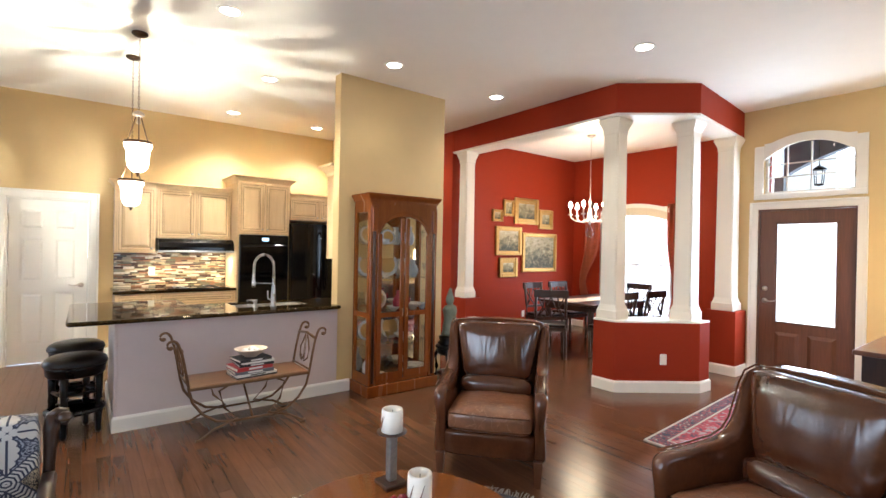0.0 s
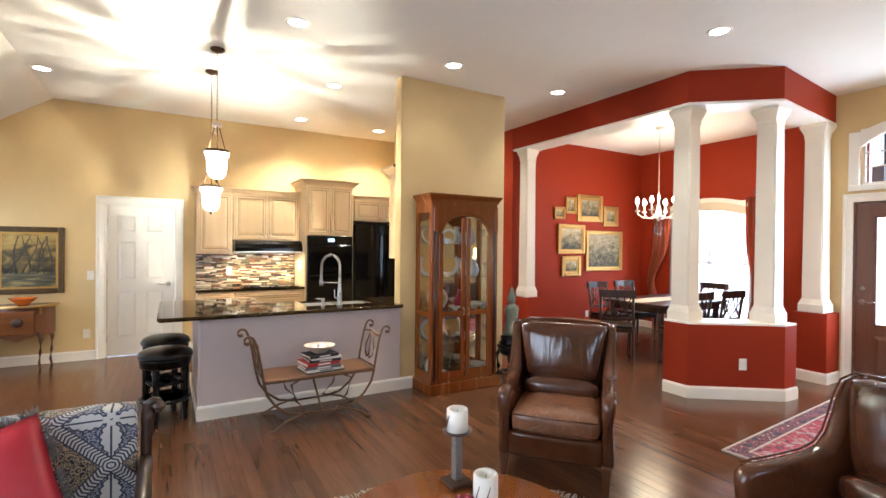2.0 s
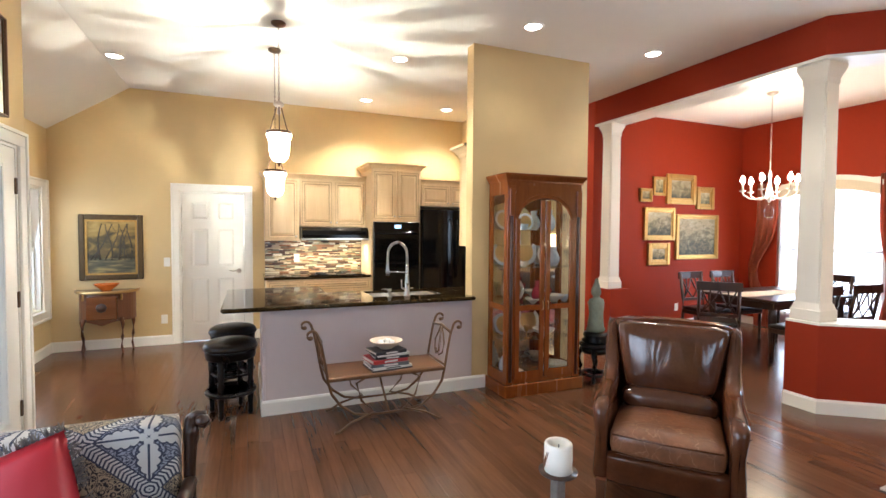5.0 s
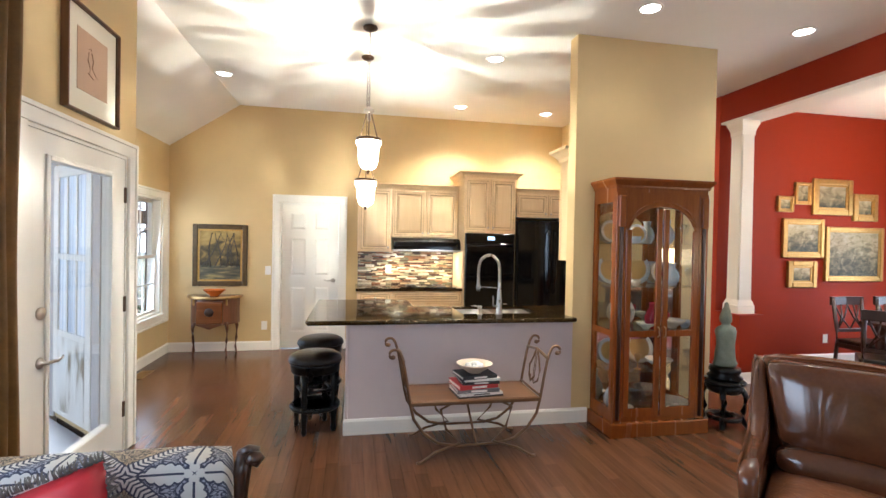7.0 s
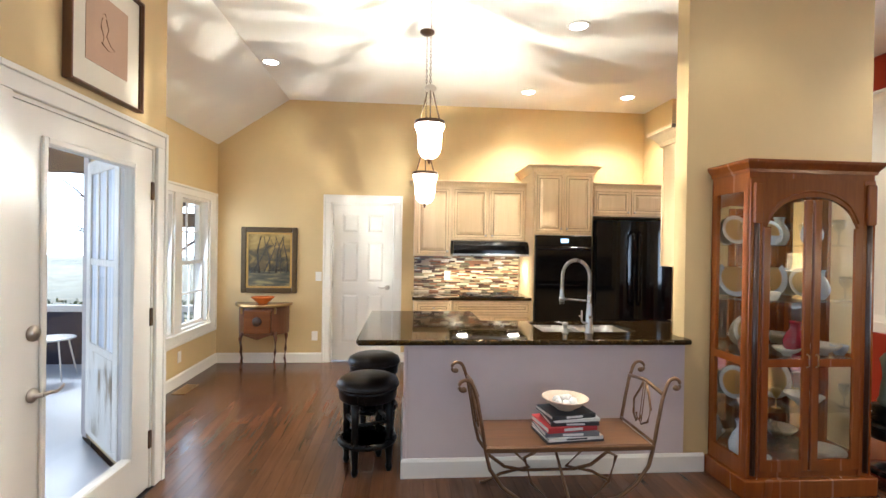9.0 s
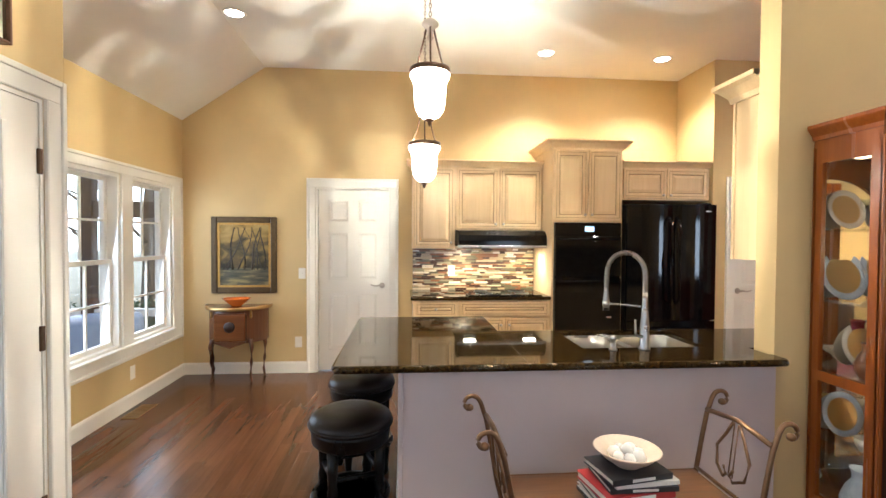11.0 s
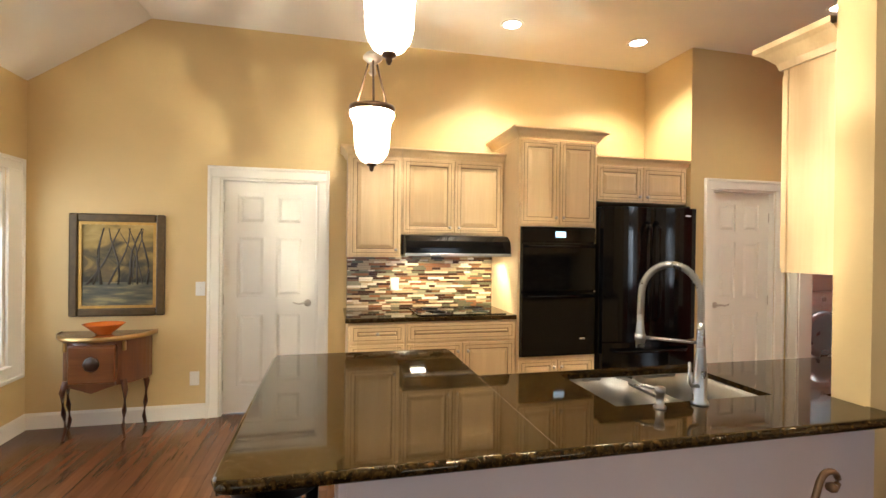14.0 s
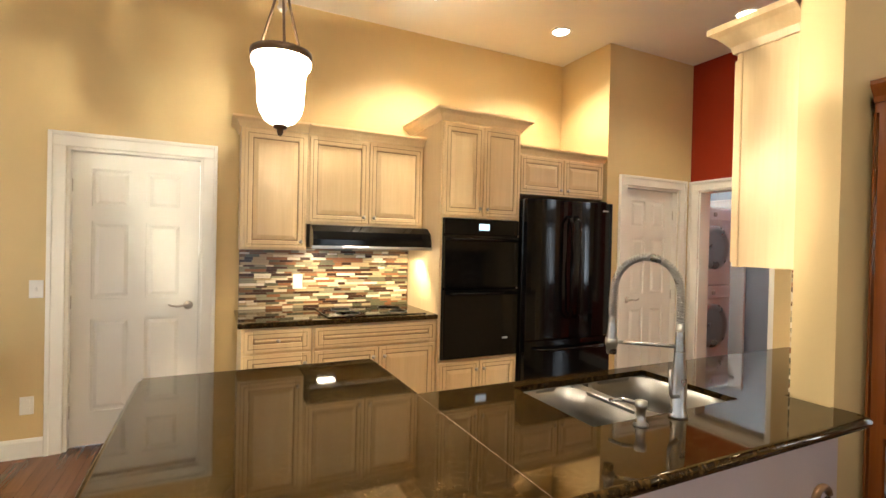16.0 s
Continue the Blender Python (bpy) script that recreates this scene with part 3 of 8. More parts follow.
def damask(name, cell, center):
    """Figured cloth: four-petal medallions in feathered lozenges, with scrolling leaves in the corners."""
    m = mat(name, (0.5, 0.5, 0.5), 0.72, fine=260, bump=0.25)
    nt, L = m.node_tree, m.node_tree.links.new

    def do(op, a, b=0.0, c=0.0):
        n = nt.nodes.new("ShaderNodeMath")
        n.operation = op
        for k, v in enumerate((a, b, c)):
            if isinstance(v, (int, float)):
                n.inputs[k].default_value = v
            else:
                L(v, n.inputs[k])
        return n.outputs[0]

    def blend(f, a, b):
        n = nt.nodes.new("ShaderNodeMix")
        n.data_type = "RGBA"
        L(f, n.inputs["Factor"])
        for key, v in (("A", a), ("B", b)):
            if isinstance(v, tuple):
                n.inputs[key].default_value = (*v, 1)
            else:
                L(v, n.inputs[key])
        return n.outputs["Result"]
    xyz = nt.nodes.new("ShaderNodeSeparateXYZ")
    tc = nt.nodes.new("ShaderNodeTexCoord")
    L(tc.outputs["Object"], xyz.inputs[0])
    a = do("DIVIDE", do("PINGPONG", do("ADD", xyz.outputs["X"], 40 * cell - center[0]), cell), cell)
    b = do("DIVIDE", do("PINGPONG", do("ADD", do("ADD", xyz.outputs["Z"], xyz.outputs["Y"]), 40 * cell - center[1]), cell), cell)
    sm, df = do("ADD", a, b), do("SUBTRACT", a, b)
    lo, hi = do("MINIMUM", a, b), do("MAXIMUM", a, b)
    width = do("ADD", do("MULTIPLY", do("SINE", do("MULTIPLY", hi, 3.9)), 0.17), do("MULTIPLY", do("ABSOLUTE", do("SINE", do("MULTIPLY", hi, 22.0))), 0.045))
    petal = do("LESS_THAN", lo, width)
    rim = do("LESS_THAN", do("ABSOLUTE", do("SUBTRACT", lo, width)), 0.022)
    vein = do("MULTIPLY", do("LESS_THAN", lo, 0.02), do("GREATER_THAN", hi, 0.15))
    barbs = do("GREATER_THAN", do("SINE", do("ADD", do("MULTIPLY", df, 58.0), do("MULTIPLY", do("ABSOLUTE", do("SUBTRACT", sm, 1.02)), 26.0))), -0.15)
    band = do("LESS_THAN", do("ABSOLUTE", do("SUBTRACT", sm, 1.02)), 0.16)
    outside = do("GREATER_THAN", sm, 1.18)
    edge = do("LESS_THAN", do("ABSOLUTE", do("SUBTRACT", do("ABSOLUTE", do("SUBTRACT", sm, 1.02)), 0.17)), 0.018)
    com = nt.nodes.new("ShaderNodeCombineXYZ")
    L(a, com.inputs[0])
    L(b, com.inputs[1])
    n = nt.nodes.new("ShaderNodeTexNoise")
    n.inputs["Scale"].default_value, n.inputs["Detail"].default_value, n.inputs["Distortion"].default_value = 4.5, 1.0, 1.6
    L(com.outputs[0], n.inputs["Vector"])
    swirl = do("GREATER_THAN", do("SINE", do("MULTIPLY", n.outputs["Fac"], 48.0)), -0.1)
    NAVY, PALE, CREAMY, TANNY, INK = (0.03, 0.034, 0.062), (0.26, 0.27, 0.32), (0.50, 0.48, 0.45), (0.36, 0.28, 0.18), (0.012, 0.012, 0.018)
    col = blend(petal, blend(swirl, NAVY, PALE), CREAMY)
    col = blend(vein, col, NAVY)
    col = blend(rim, col, NAVY)
    col = blend(band, col, blend(barbs, NAVY, CREAMY))
    col = blend(outside, col, blend(swirl, INK, TANNY))
    col = blend(edge, col, NAVY)
    L(col, nt.nodes["Principled BSDF"].inputs["Base Color"])
    return m


DAMASK = damask("blue_cream_damask", 0.19, (0.456, 1.04))
PILLOWRED = mat("red_silk", (0.43, 0.018, 0.028), 0.42, amount=0.2, noise_scale=4, fine=180, bump=0.1)
FRINGE = mat("black_white_fringe", (0.16, 0.14, 0.12), 0.9, amount=0.9, noise_scale=60, second=(0.01, 0.01, 0.012))
RUGRED = ramp_mat("red_rug_field", "noise", 13, [(0.36, (0.045, 0.035, 0.06)), (0.43, (0.36, 0.04, 0.055)), (0.53, (0.30, 0.025, 0.04)), (0.58, (0.42, 0.28, 0.25)), (0.66, (0.20, 0.20, 0.24))], 0.95, detail=5, distortion=1.5, bump=0.4)
RUGBORDER = ramp_mat("rug_border", "voronoi", 22, [(0.0, (0.40, 0.30, 0.24)), (0.25, (0.03, 0.03, 0.055)), (0.45, (0.30, 0.06, 0.06)), (0.6, (0.03, 0.03, 0.05))], 0.95, constant=True, bump=0.4)
RUGCREAM = mat("rug_cream_wool", (0.48, 0.42, 0.34), 0.95, amount=0.3, noise_scale=40)
RUGDARK = ramp_mat("dark_rug_pattern", "voronoi", 14, [(0.0, (0.44, 0.40, 0.34)), (0.2, (0.018, 0.020, 0.032)), (0.42, (0.35, 0.31, 0.26)), (0.5, (0.02, 0.022, 0.035))], 0.95, constant=True, bump=0.4)
BOWLORANGE = mat("orange_glass", (0.72, 0.17, 0.02), 0.2, coat=0.4)
MARQUETRY = wood("marquetry", (0.085, 0.024, 0.008), (0.21, 0.072, 0.022), 1.0, "X", 0.25, 0.3)
GILT = mat("gilt_frame", (0.46, 0.27, 0.07), 0.38, 0.7, amount=0.4, noise_scale=30)
GILTDARK = mat("dark_gilt_frame", (0.085, 0.052, 0.018), 0.35, 0.4, amount=0.5, noise_scale=30)
PATINA = mat("green_bronze_patina", (0.17, 0.19, 0.135), 0.7, amount=0.5, noise_scale=18)
WAX = mat("cream_wax", (0.80, 0.74, 0.64), 0.5, amount=0.1)
SILVERW = mat("carved_silver_wood", (0.20, 0.18, 0.16), 0.45, 0.4, amount=0.6, noise_scale=50)
CURTRED = mat("rust_red_drape", (0.50, 0.12, 0.055), 0.7, amount=0.3, noise_scale=12)
CURTGOLD = mat("gold_brown_drape", (0.30, 0.16, 0.045), 0.6, amount=0.5, noise_scale=9)
WHITEAPP = mat("white_enamel", (0.72, 0.74, 0.75), 0.25, amount=0.03)
CONCRETE = mat("pale_concrete", (0.68, 0.69, 0.70), 0.85, amount=0.2, noise_scale=2, fine=60, bump=0.2)
POST = mat("weathered_post", (0.12, 0.075, 0.045), 0.7, amount=0.4, noise_scale=8)
BARK = mat("grey_bark", (0.14, 0.12, 0.10), 0.9, amount=0.5, noise_scale=10, bump=0.6)
LAWN = mat("winter_lawn", (0.30, 0.29, 0.21), 0.95, amount=0.5, noise_scale=0.8, fine=40, bump=0.5)
SCREEN = glow("appliance_display", (0.55, 0.75, 0.95), 1.2)
UNDERGLOW = glow("hood_lamp_lens", (1.0, 0.86, 0.6), 30.0)
CANDLEBULB = glow("candle_bulb", (1.0, 0.83, 0.58), 40.0)
BOOKS = [mat("book_" + n, c, 0.5) for n, c in (("black", (0.02, 0.02, 0.022)), ("red", (0.40, 0.03, 0.03)), ("white", (0.70, 0.68, 0.63)), ("grey", (0.13, 0.13, 0.14)), ("tan", (0.30, 0.24, 0.15)))]
PAPER = mat("page_paper", (0.72, 0.69, 0.60), 0.9)
PORCELAIN = mat("blue_white_china", (0.50, 0.52, 0.52), 0.22, amount=0.25, noise_scale=24, second=(0.24, 0.29, 0.38))
CHINA = mat("cream_china", (0.56, 0.49, 0.39), 0.25, amount=0.3, noise_scale=18)
RUBYGLASS = mat("ruby_glass", (0.22, 0.008, 0.02), 0.1, coat=0.5)
CRYSTAL = clear_glass("cut_crystal", (0.92, 0.95, 0.97), 0.05)


def rippled(name, glow_color, strength, share, scale, stretch, twist=1.6, low=0.40, high=0.60, base=0.12):
    """Lit mottled glass: partly clear in a rippled pattern, so that the bulb throws streaks of light through it."""
    m = glow(name, glow_color, strength)
    nt, L = m.node_tree, m.node_tree.links.new
    tc, mp = nt.nodes.new("ShaderNodeTexCoord"), nt.nodes.new("ShaderNodeMapping")
    mp.inputs["Scale"].default_value = stretch
    L(tc.outputs["Object"], mp.inputs["Vector"])
    n = nt.nodes.new("ShaderNodeTexNoise")
    n.inputs["Scale"].default_value, n.inputs["Detail"].default_value, n.inputs["Distortion"].default_value = scale, 2.0, twist
    L(mp.outputs[0], n.inputs["Vector"])
    r = nt.nodes.new("ShaderNodeValToRGB")
    r.color_ramp.elements[0].position, r.color_ramp.elements[0].color = low, (share * base, share * base, share * base, 1)
    r.color_ramp.elements[1].position, r.color_ramp.elements[1].color = high, (share, share, share, 1)
    L(n.outputs["Fac"], r.inputs[0])
    tr, mx = nt.nodes.new("ShaderNodeBsdfTransparent"), nt.nodes.new("ShaderNodeMixShader")
    L(r.outputs[0], mx.inputs[0])
    L(nt.nodes["Principled BSDF"].outputs[0], mx.inputs[1])
    L(tr.outputs[0], mx.inputs[2])
    L(mx.outputs[0], nt.nodes["Material Output"].inputs[0])
    return m


RIPPLE = rippled("mottled_lit_glass", (1.0, 0.90, 0.72), 5.5, 0.75, 60.0, (1, 1, 0.16), 1.6, 0.53, 0.60, 0.10)
STREAKMASK = rippled("light_streak_mask", (1.0, 0.90, 0.72), 0.2, 0.9, 1.0, (1, 1, 1), 1.2, 0.46, 0.60, 0.04)
# radial pattern of the added disc that breaks the bulb's light into streaks
nt = STREAKMASK.node_tree
xyz_, com_, far_, dirn = (nt.nodes.new("ShaderNode" + k) for k in ("SeparateXYZ", "CombineXYZ", "VectorMath", "VectorMath"))
far_.operation, dirn.operation = "LENGTH", "NORMALIZE"
spoke, reach = nt.nodes.new("ShaderNodeVectorMath"), nt.nodes.new("ShaderNodeMath")
spoke.operation, spoke.inputs["Scale"].default_value = "SCALE", 4.5
reach.operation, reach.inputs[1].default_value = "MULTIPLY", 22.0
source = next(n for n in nt.nodes if n.type == "TEX_COORD").outputs["Object"]
nt.links.new(source, xyz_.inputs[0])
for k in ("X", "Y"):
    nt.links.new(xyz_.outputs[k], com_.inputs[k])
nt.links.new(com_.outputs[0], far_.inputs[0])
nt.links.new(com_.outputs[0], dirn.inputs[0])
nt.links.new(dirn.outputs[0], spoke.inputs[0])
nt.links.new(far_.outputs["Value"], reach.inputs[0])
split_, joined = nt.nodes.new("ShaderNodeSeparateXYZ"), nt.nodes.new("ShaderNodeCombineXYZ")
nt.links.new(spoke.outputs[0], split_.inputs[0])
nt.links.new(split_.outputs["X"], joined.inputs["X"])
nt.links.new(split_.outputs["Y"], joined.inputs["Y"])
nt.links.new(reach.outputs[0], joined.inputs["Z"])
nt.links.new(joined.outputs[0], next(n for n in nt.nodes if n.type == "TEX_NOISE").inputs["Vector"])


def picture(name, seed, stops, scale=7.0):
    """A painted landscape: lighter towards its sky, mottled by the brush."""
    m = ramp_mat(name, "noise", scale, stops, 0.6, 0.03, stretch=(1, 1, 1.6), detail=7, distortion=0.8)
    nt, L = m.node_tree, m.node_tree.links.new
    ramp = next(n for n in nt.nodes if n.type == "VALTORGB")
    tc, xyz = nt.nodes.new("ShaderNodeTexCoord"), nt.nodes.new("ShaderNodeSeparateXYZ")
    L(tc.outputs["Generated"], xyz.inputs[0])
    k, o = nt.nodes.new("ShaderNodeMath"), nt.nodes.new("ShaderNodeMath")
    k.operation, k.inputs[1].default_value, k.inputs[2].default_value = "MULTIPLY_ADD", 0.28, 0.06 + 0.01 * seed
    o.operation, o.inputs[1].default_value = "MULTIPLY_ADD", 0.62
    L(xyz.outputs["Z"], k.inputs[0])
    L(ramp.inputs[0].links[0].from_socket, o.inputs[0])
    L(k.outputs[0], o.inputs[2])
    L(o.outputs[0], ramp.inputs[0])
    return m


LANDSCAPE = [(0.30, (0.02, 0.022, 0.010)), (0.42, (0.07, 0.065, 0.028)), (0.52, (0.17, 0.14, 0.065)), (0.62, (0.34, 0.28, 0.15)), (0.75, (0.46, 0.40, 0.27))]
FOREST = [(0.26, (0.006, 0.005, 0.002)), (0.40, (0.026, 0.020, 0.005)), (0.48, (0.09, 0.062, 0.014)), (0.56, (0.25, 0.165, 0.035)), (0.68, (0.36, 0.25, 0.075))]
CANVAS, FOREST_CANVAS = picture("landscape_canvas", 1, LANDSCAPE), picture("forest_canvas", -5, FOREST, 5.0)

# ---- doors, windows and their trim ----


def facing(axis, plane, a, z, side):
    """A frame whose local x runs along a wall to the viewer's right and whose local -y faces the room."""
    if axis == "y":
        return pose(a, plane, z)
    return pose(plane, a, z, 0, 0, 90 if side < 0 else -90)


def casing(parent, w, h, board=0.09, depth=0.022, sill=False, name="casing"):
    """Boards round an opening w wide and h high, on the wall's face (local y = 0), with a raised outer bead."""
    half = w / 2
    specs = [(-half - board, -depth, 0, -half, 0, h), (half, -depth, 0, half + board, 0, h), (-half - board, -depth, h, half + board, 0, h + board)]
    for s in specs:
        part(name, boxes(s, bevel=0.004), WHITE, parent)
    out = [(-half - board - 0.006, -depth - 0.012, 0, -half - board + 0.02, 0, h + board + 0.006), (half + board - 0.02, -depth - 0.012, 0, half + board + 0.006, 0, h + board + 0.006),
           (-half - board + 0.02, -depth - 0.012, h + board - 0.02, half + board - 0.02, 0, h + board + 0.006)]
    for s in out:
        part("bead", boxes(s, bevel=0.003), WHITE, parent)


def lever(parent, x, y, z, flip=1, material=NICKEL, name="handle"):
    bm = bmesh.new()
    lathe(bm, [(0.0, -0.004), (0.030, -0.002), (0.032, 0.006), (0.022, 0.014), (0.011, 0.02), (0.010, 0.045), (0.0, 0.047)], 16)
    bmesh.ops.rotate(bm, verts=bm.verts, matrix=Matrix.Rotation(radians(90), 3, "X"), cent=(0, 0, 0))
    tube(bm, [(0, -0.042, 0), (flip * 0.03, -0.05, 0.004), (flip * 0.07, -0.05, -0.004), (flip * 0.11, -0.046, 0.004), (flip * 0.125, -0.042, 0.012)], 0.010, 8, 0.006)
    bmesh.ops.translate(bm, verts=bm.verts, vec=(x, y, z))
    return part(name, bm, material, parent, "satin nickel lever handle")


def raised(bm, x0, z0, x1, z1, y, d=0.012, rim=0.022):
    """A raised field: sloped rim up to a flat middle, standing out towards -y."""
    a = [(x0, z0), (x1, z0), (x1, z1), (x0, z1)]
    b = [(x0 + rim, z0 + rim), (x1 - rim, z0 + rim), (x1 - rim, z1 - rim), (x0 + rim, z1 - rim)]
    va = [bm.verts.new((u, y, v)) for u, v in a]
    vb = [bm.verts.new((u, y - d, v)) for u, v in b]
    for i in range(4):
        bm.faces.new((va[i], va[(i + 1) % 4], vb[(i + 1) % 4], vb[i]))
    bm.faces.new(vb)


def six_panel_door(name, m, w, h, label, flip, hinge_side=1):
    """Local origin: middle of the sill, wall face at y = 0; the slab sits back in the jamb."""
    d = tagged(new(name), label, "door", kind="structure")
    d.matrix_basis = m
    casing(d, w, h)
    half, s = w / 2, 0.05
    for spec in ((-half, 0, 0, -half + 0.018, 0.14, h), (half - 0.018, 0, 0, half, 0.14, h), (-half + 0.018, 0, h - 0.018, half - 0.018, 0.14, h)):
        part("jamb", boxes(spec), WHITE, d)
    x0, x1, t0, t1 = -half + 0.021, half - 0.021, s, s + 0.035
    zs = [0.008, 0.24, 0.88, 1.02, 1.56, 1.66, h - 0.13, h - 0.021]
    mid = 0.045
    slab = boxes((x0, t0 + 0.016, 0.008, x1, t1 + 0.004, h - 0.021))
    for a, b in ((x0, x0 + 0.11), (x1 - 0.11, x1), (-mid, mid)):
        box(slab, a, t0, 0.008, b, t0 + 0.016, h - 0.021)
    for a, b in ((zs[0], zs[1]), (zs[2], zs[3]), (zs[4], zs[5]), (zs[6], zs[7])):
        for u, v in ((x0 + 0.11, -mid), (mid, x1 - 0.11)):
            box(slab, u, t0 + 0.0005, a, v, t0 + 0.016, b)
    part("slab", slab, WHITE, d)
    for a, b in ((zs[1], zs[2]), (zs[3], zs[4]), (zs[5], zs[6])):
        for u, v in ((x0 + 0.11, -mid), (mid, x1 - 0.11)):
            bm = bmesh.new()
            raised(bm, u + 0.018, a + 0.018, v - 0.018, b - 0.018, t0 + 0.0155, 0.013, 0.024)
            part("panel", bm, WHITE, d)
    lever(d, flip * (half - 0.085), t0, 0.96, -flip)
    for z in (0.25, 1.0, h - 0.25):
        part("hinge", boxes((-flip * (half - 0.012) - 0.012, t0 - 0.008, z - 0.045, -flip * (half - 0.012) + 0.012, t0 + 0.002, z + 0.045), bevel=0.003), NICKEL, d, "nickel hinge")
    return d


six_panel_door("door_1", pose(-0.235, 7.77, 0), 0.81, 2.05, "white painted six-panel kitchen door, closed", 1)
six_panel_door("door_2", pose(4.10, 7.1, 0), 0.72, 2.05, "white painted six-panel pantry door, closed", -1)
six_panel_door("door_5", facing("x", 6.398, 7.93, 0, 1) @ pose(0, -0.09, 0), 0.60, 2.03, "white painted six-panel door in the laundry room, closed", -1)
lt = tagged(new("trim_laundry"), "white painted casing of the laundry doorway", "trim", kind="structure")
lt.matrix_basis = facing("x", 4.64, 6.65, 0, 1)
casing(lt, 0.70, 2.05)
for spec in ((-0.35, 0, 0, -0.335, 0.15, 2.05), (0.335, 0, 0, 0.35, 0.15, 2.05), (-0.335, 0, 2.035, 0.335, 0.15, 2.05)):
    part("jamb", boxes(spec), WHITE, lt)

# glazed door to the porch
fd = tagged(new("door_3"), "white painted porch door with a full glass pane, closed", "door", kind="structure")
fd.matrix_basis = facing("x", -1.24, 4.13, 0, -1)
casing(fd, 1.08, 2.09, 0.095)
for spec in ((-0.54, 0, 0, -0.522, 0.15, 2.09), (0.522, 0, 0, 0.54, 0.15, 2.09), (-0.522, 0, 2.072, 0.522, 0.15, 2.09)):
    part("jamb", boxes(spec), WHITE, fd)
gx0, gx1, gz0, gz1 = -0.335, 0.315, 0.27, 1.925
sl = boxes((-0.519, 0.006, 0.01, gx0, 0.05, 2.069), (gx1, 0.006, 0.01, 0.519, 0.05, 2.069), (gx0, 0.006, 0.01, gx1, 0.05, gz0), (gx0, 0.006, gz1, gx1, 0.05, 2.069))
slab = part("slab", sl, WHITE, fd)
for s in ((gx0 - 0.03, -0.008, gz0 - 0.03, gx0, 0.006, gz1 + 0.03), (gx1, -0.008, gz0 - 0.03, gx1 + 0.03, 0.006, gz1 + 0.03), (gx0, -0.008, gz0 - 0.03, gx1, 0.006, gz0), (gx0, -0.008, gz1, gx1, 0.006, gz1 + 0.03)):
    part("glazing_bead", boxes(s, bevel=0.004), WHITE, fd)
pane = part("pane", boxes((gx0, 0.024, gz0, gx1, 0.03, gz1)), GLASS, fd)
pane.visible_shadow = False
lever(fd, -0.40, 0.006, 0.86, 1)
bm = bmesh.new()
lathe(bm, [(0.0, 0.0), (0.034, 0.0), (0.034, 0.012), (0.02, 0.02), (0.0, 0.022)], 18)
bmesh.ops.rotate(bm, verts=bm.verts, matrix=Matrix.Rotation(radians(90), 3, "X"), cent=(0, 0, 0))
bmesh.ops.translate(bm, verts=bm.verts, vec=(-0.40, 0.006, 1.12))
part("deadbolt", bm, NICKEL, fd, "round nickel deadbolt")
for z in (0.30, 1.05, 1.82):
    part("hinge", boxes((0.508, -0.006, z - 0.055, 0.532, 0.008, z + 0.055), bevel=0.003), BRONZE, fd, "dark bronze hinge")


def sash_window(name, y0, y1, z0, z1, label):
    """A double-hung window in the nook wall; local x to the viewer's right."""
    w = tagged(new(name), label, "window", kind="structure")
    w.matrix_basis = facing("x", -2.05, (y0 + y1) / 2, z0, -1)
    half, h = (y1 - y0) / 2, z1 - z0
    for s in ((-half, 0, 0, -half + 0.03, 0.15, h), (half - 0.03, 0, 0, half, 0.15, h), (-half + 0.03, 0, h - 0.03, half - 0.03, 0.15, h), (-half + 0.03, 0, 0, half - 0.03, 0.15, 0.03)):
        part("frame", boxes(s), WHITE, w)
    for lo, hi, y in ((0.03, h / 2 + 0.02, 0.05), (h / 2 - 0.02, h - 0.03, 0.085)):
        a, b, r = -half + 0.03, half - 0.03, 0.035
        sash = part("sash", boxes((a, y, lo, a + r, y + 0.03, hi), (b - r, y, lo, b, y + 0.03, hi), (a + r, y, lo, b - r, y + 0.03, lo + r), (a + r, y, hi - r, b - r, y + 0.03, hi)), WHITE, w)
        mx, mz = (a + b) / 2, (lo + hi) / 2
        part("muntin", boxes((mx - 0.009, y + 0.006, lo + r, mx + 0.009, y + 0.024, hi - r)), WHITE, w)
        part("muntin", boxes((a + r, y + 0.007, mz - 0.009, b - r, y + 0.023, mz + 0.009)), WHITE, w)
        p = part("pane", boxes((a + r, y + 0.013, lo + r, b - r, y + 0.017, hi - r)), GLASS, w)
        p.visible_shadow = False
    return w


sash_window("window_1", 5.95, 6.64, 0.55, 2.02, "white double-hung sash window with muntins")
sash_window("window_2", 6.80, 7.52, 0.55, 2.02, "white double-hung sash window with muntins")
wt = tagged(new("trim_nook_windows"), "white painted casing round the paired sash windows", "trim", kind="structure")
wt.matrix_basis = facing("x", -2.05, 6.735, 0, -1)
for s in ((-0.88, -0.022, 0.44, -0.785, 0, 2.02), (0.785, -0.022, 0.44, 0.955, 0, 2.02), (-0.095, -0.022, 0.55, 0.065, 0, 2.02), (-0.88, -0.022, 2.02, 0.955, 0, 2.11), (-0.785, -0.022, 0.44, 0.785, 0, 0.55)):
    part("casing", boxes(s, bevel=0.004), WHITE, wt)
for s in ((-0.89, -0.036, 2.09, 0.965, 0, 2.115), (-0.89, -0.036, 0.435, -0.87, 0, 2.09), (0.945, -0.036, 0.435, 0.965, 0, 2.09), (-0.87, -0.04, 0.435, 0.945, 0, 0.46), (-0.80, -0.05, 0.535, 0.80, 0, 0.56)):
    part("bead", boxes(s, bevel=0.003), WHITE, wt)

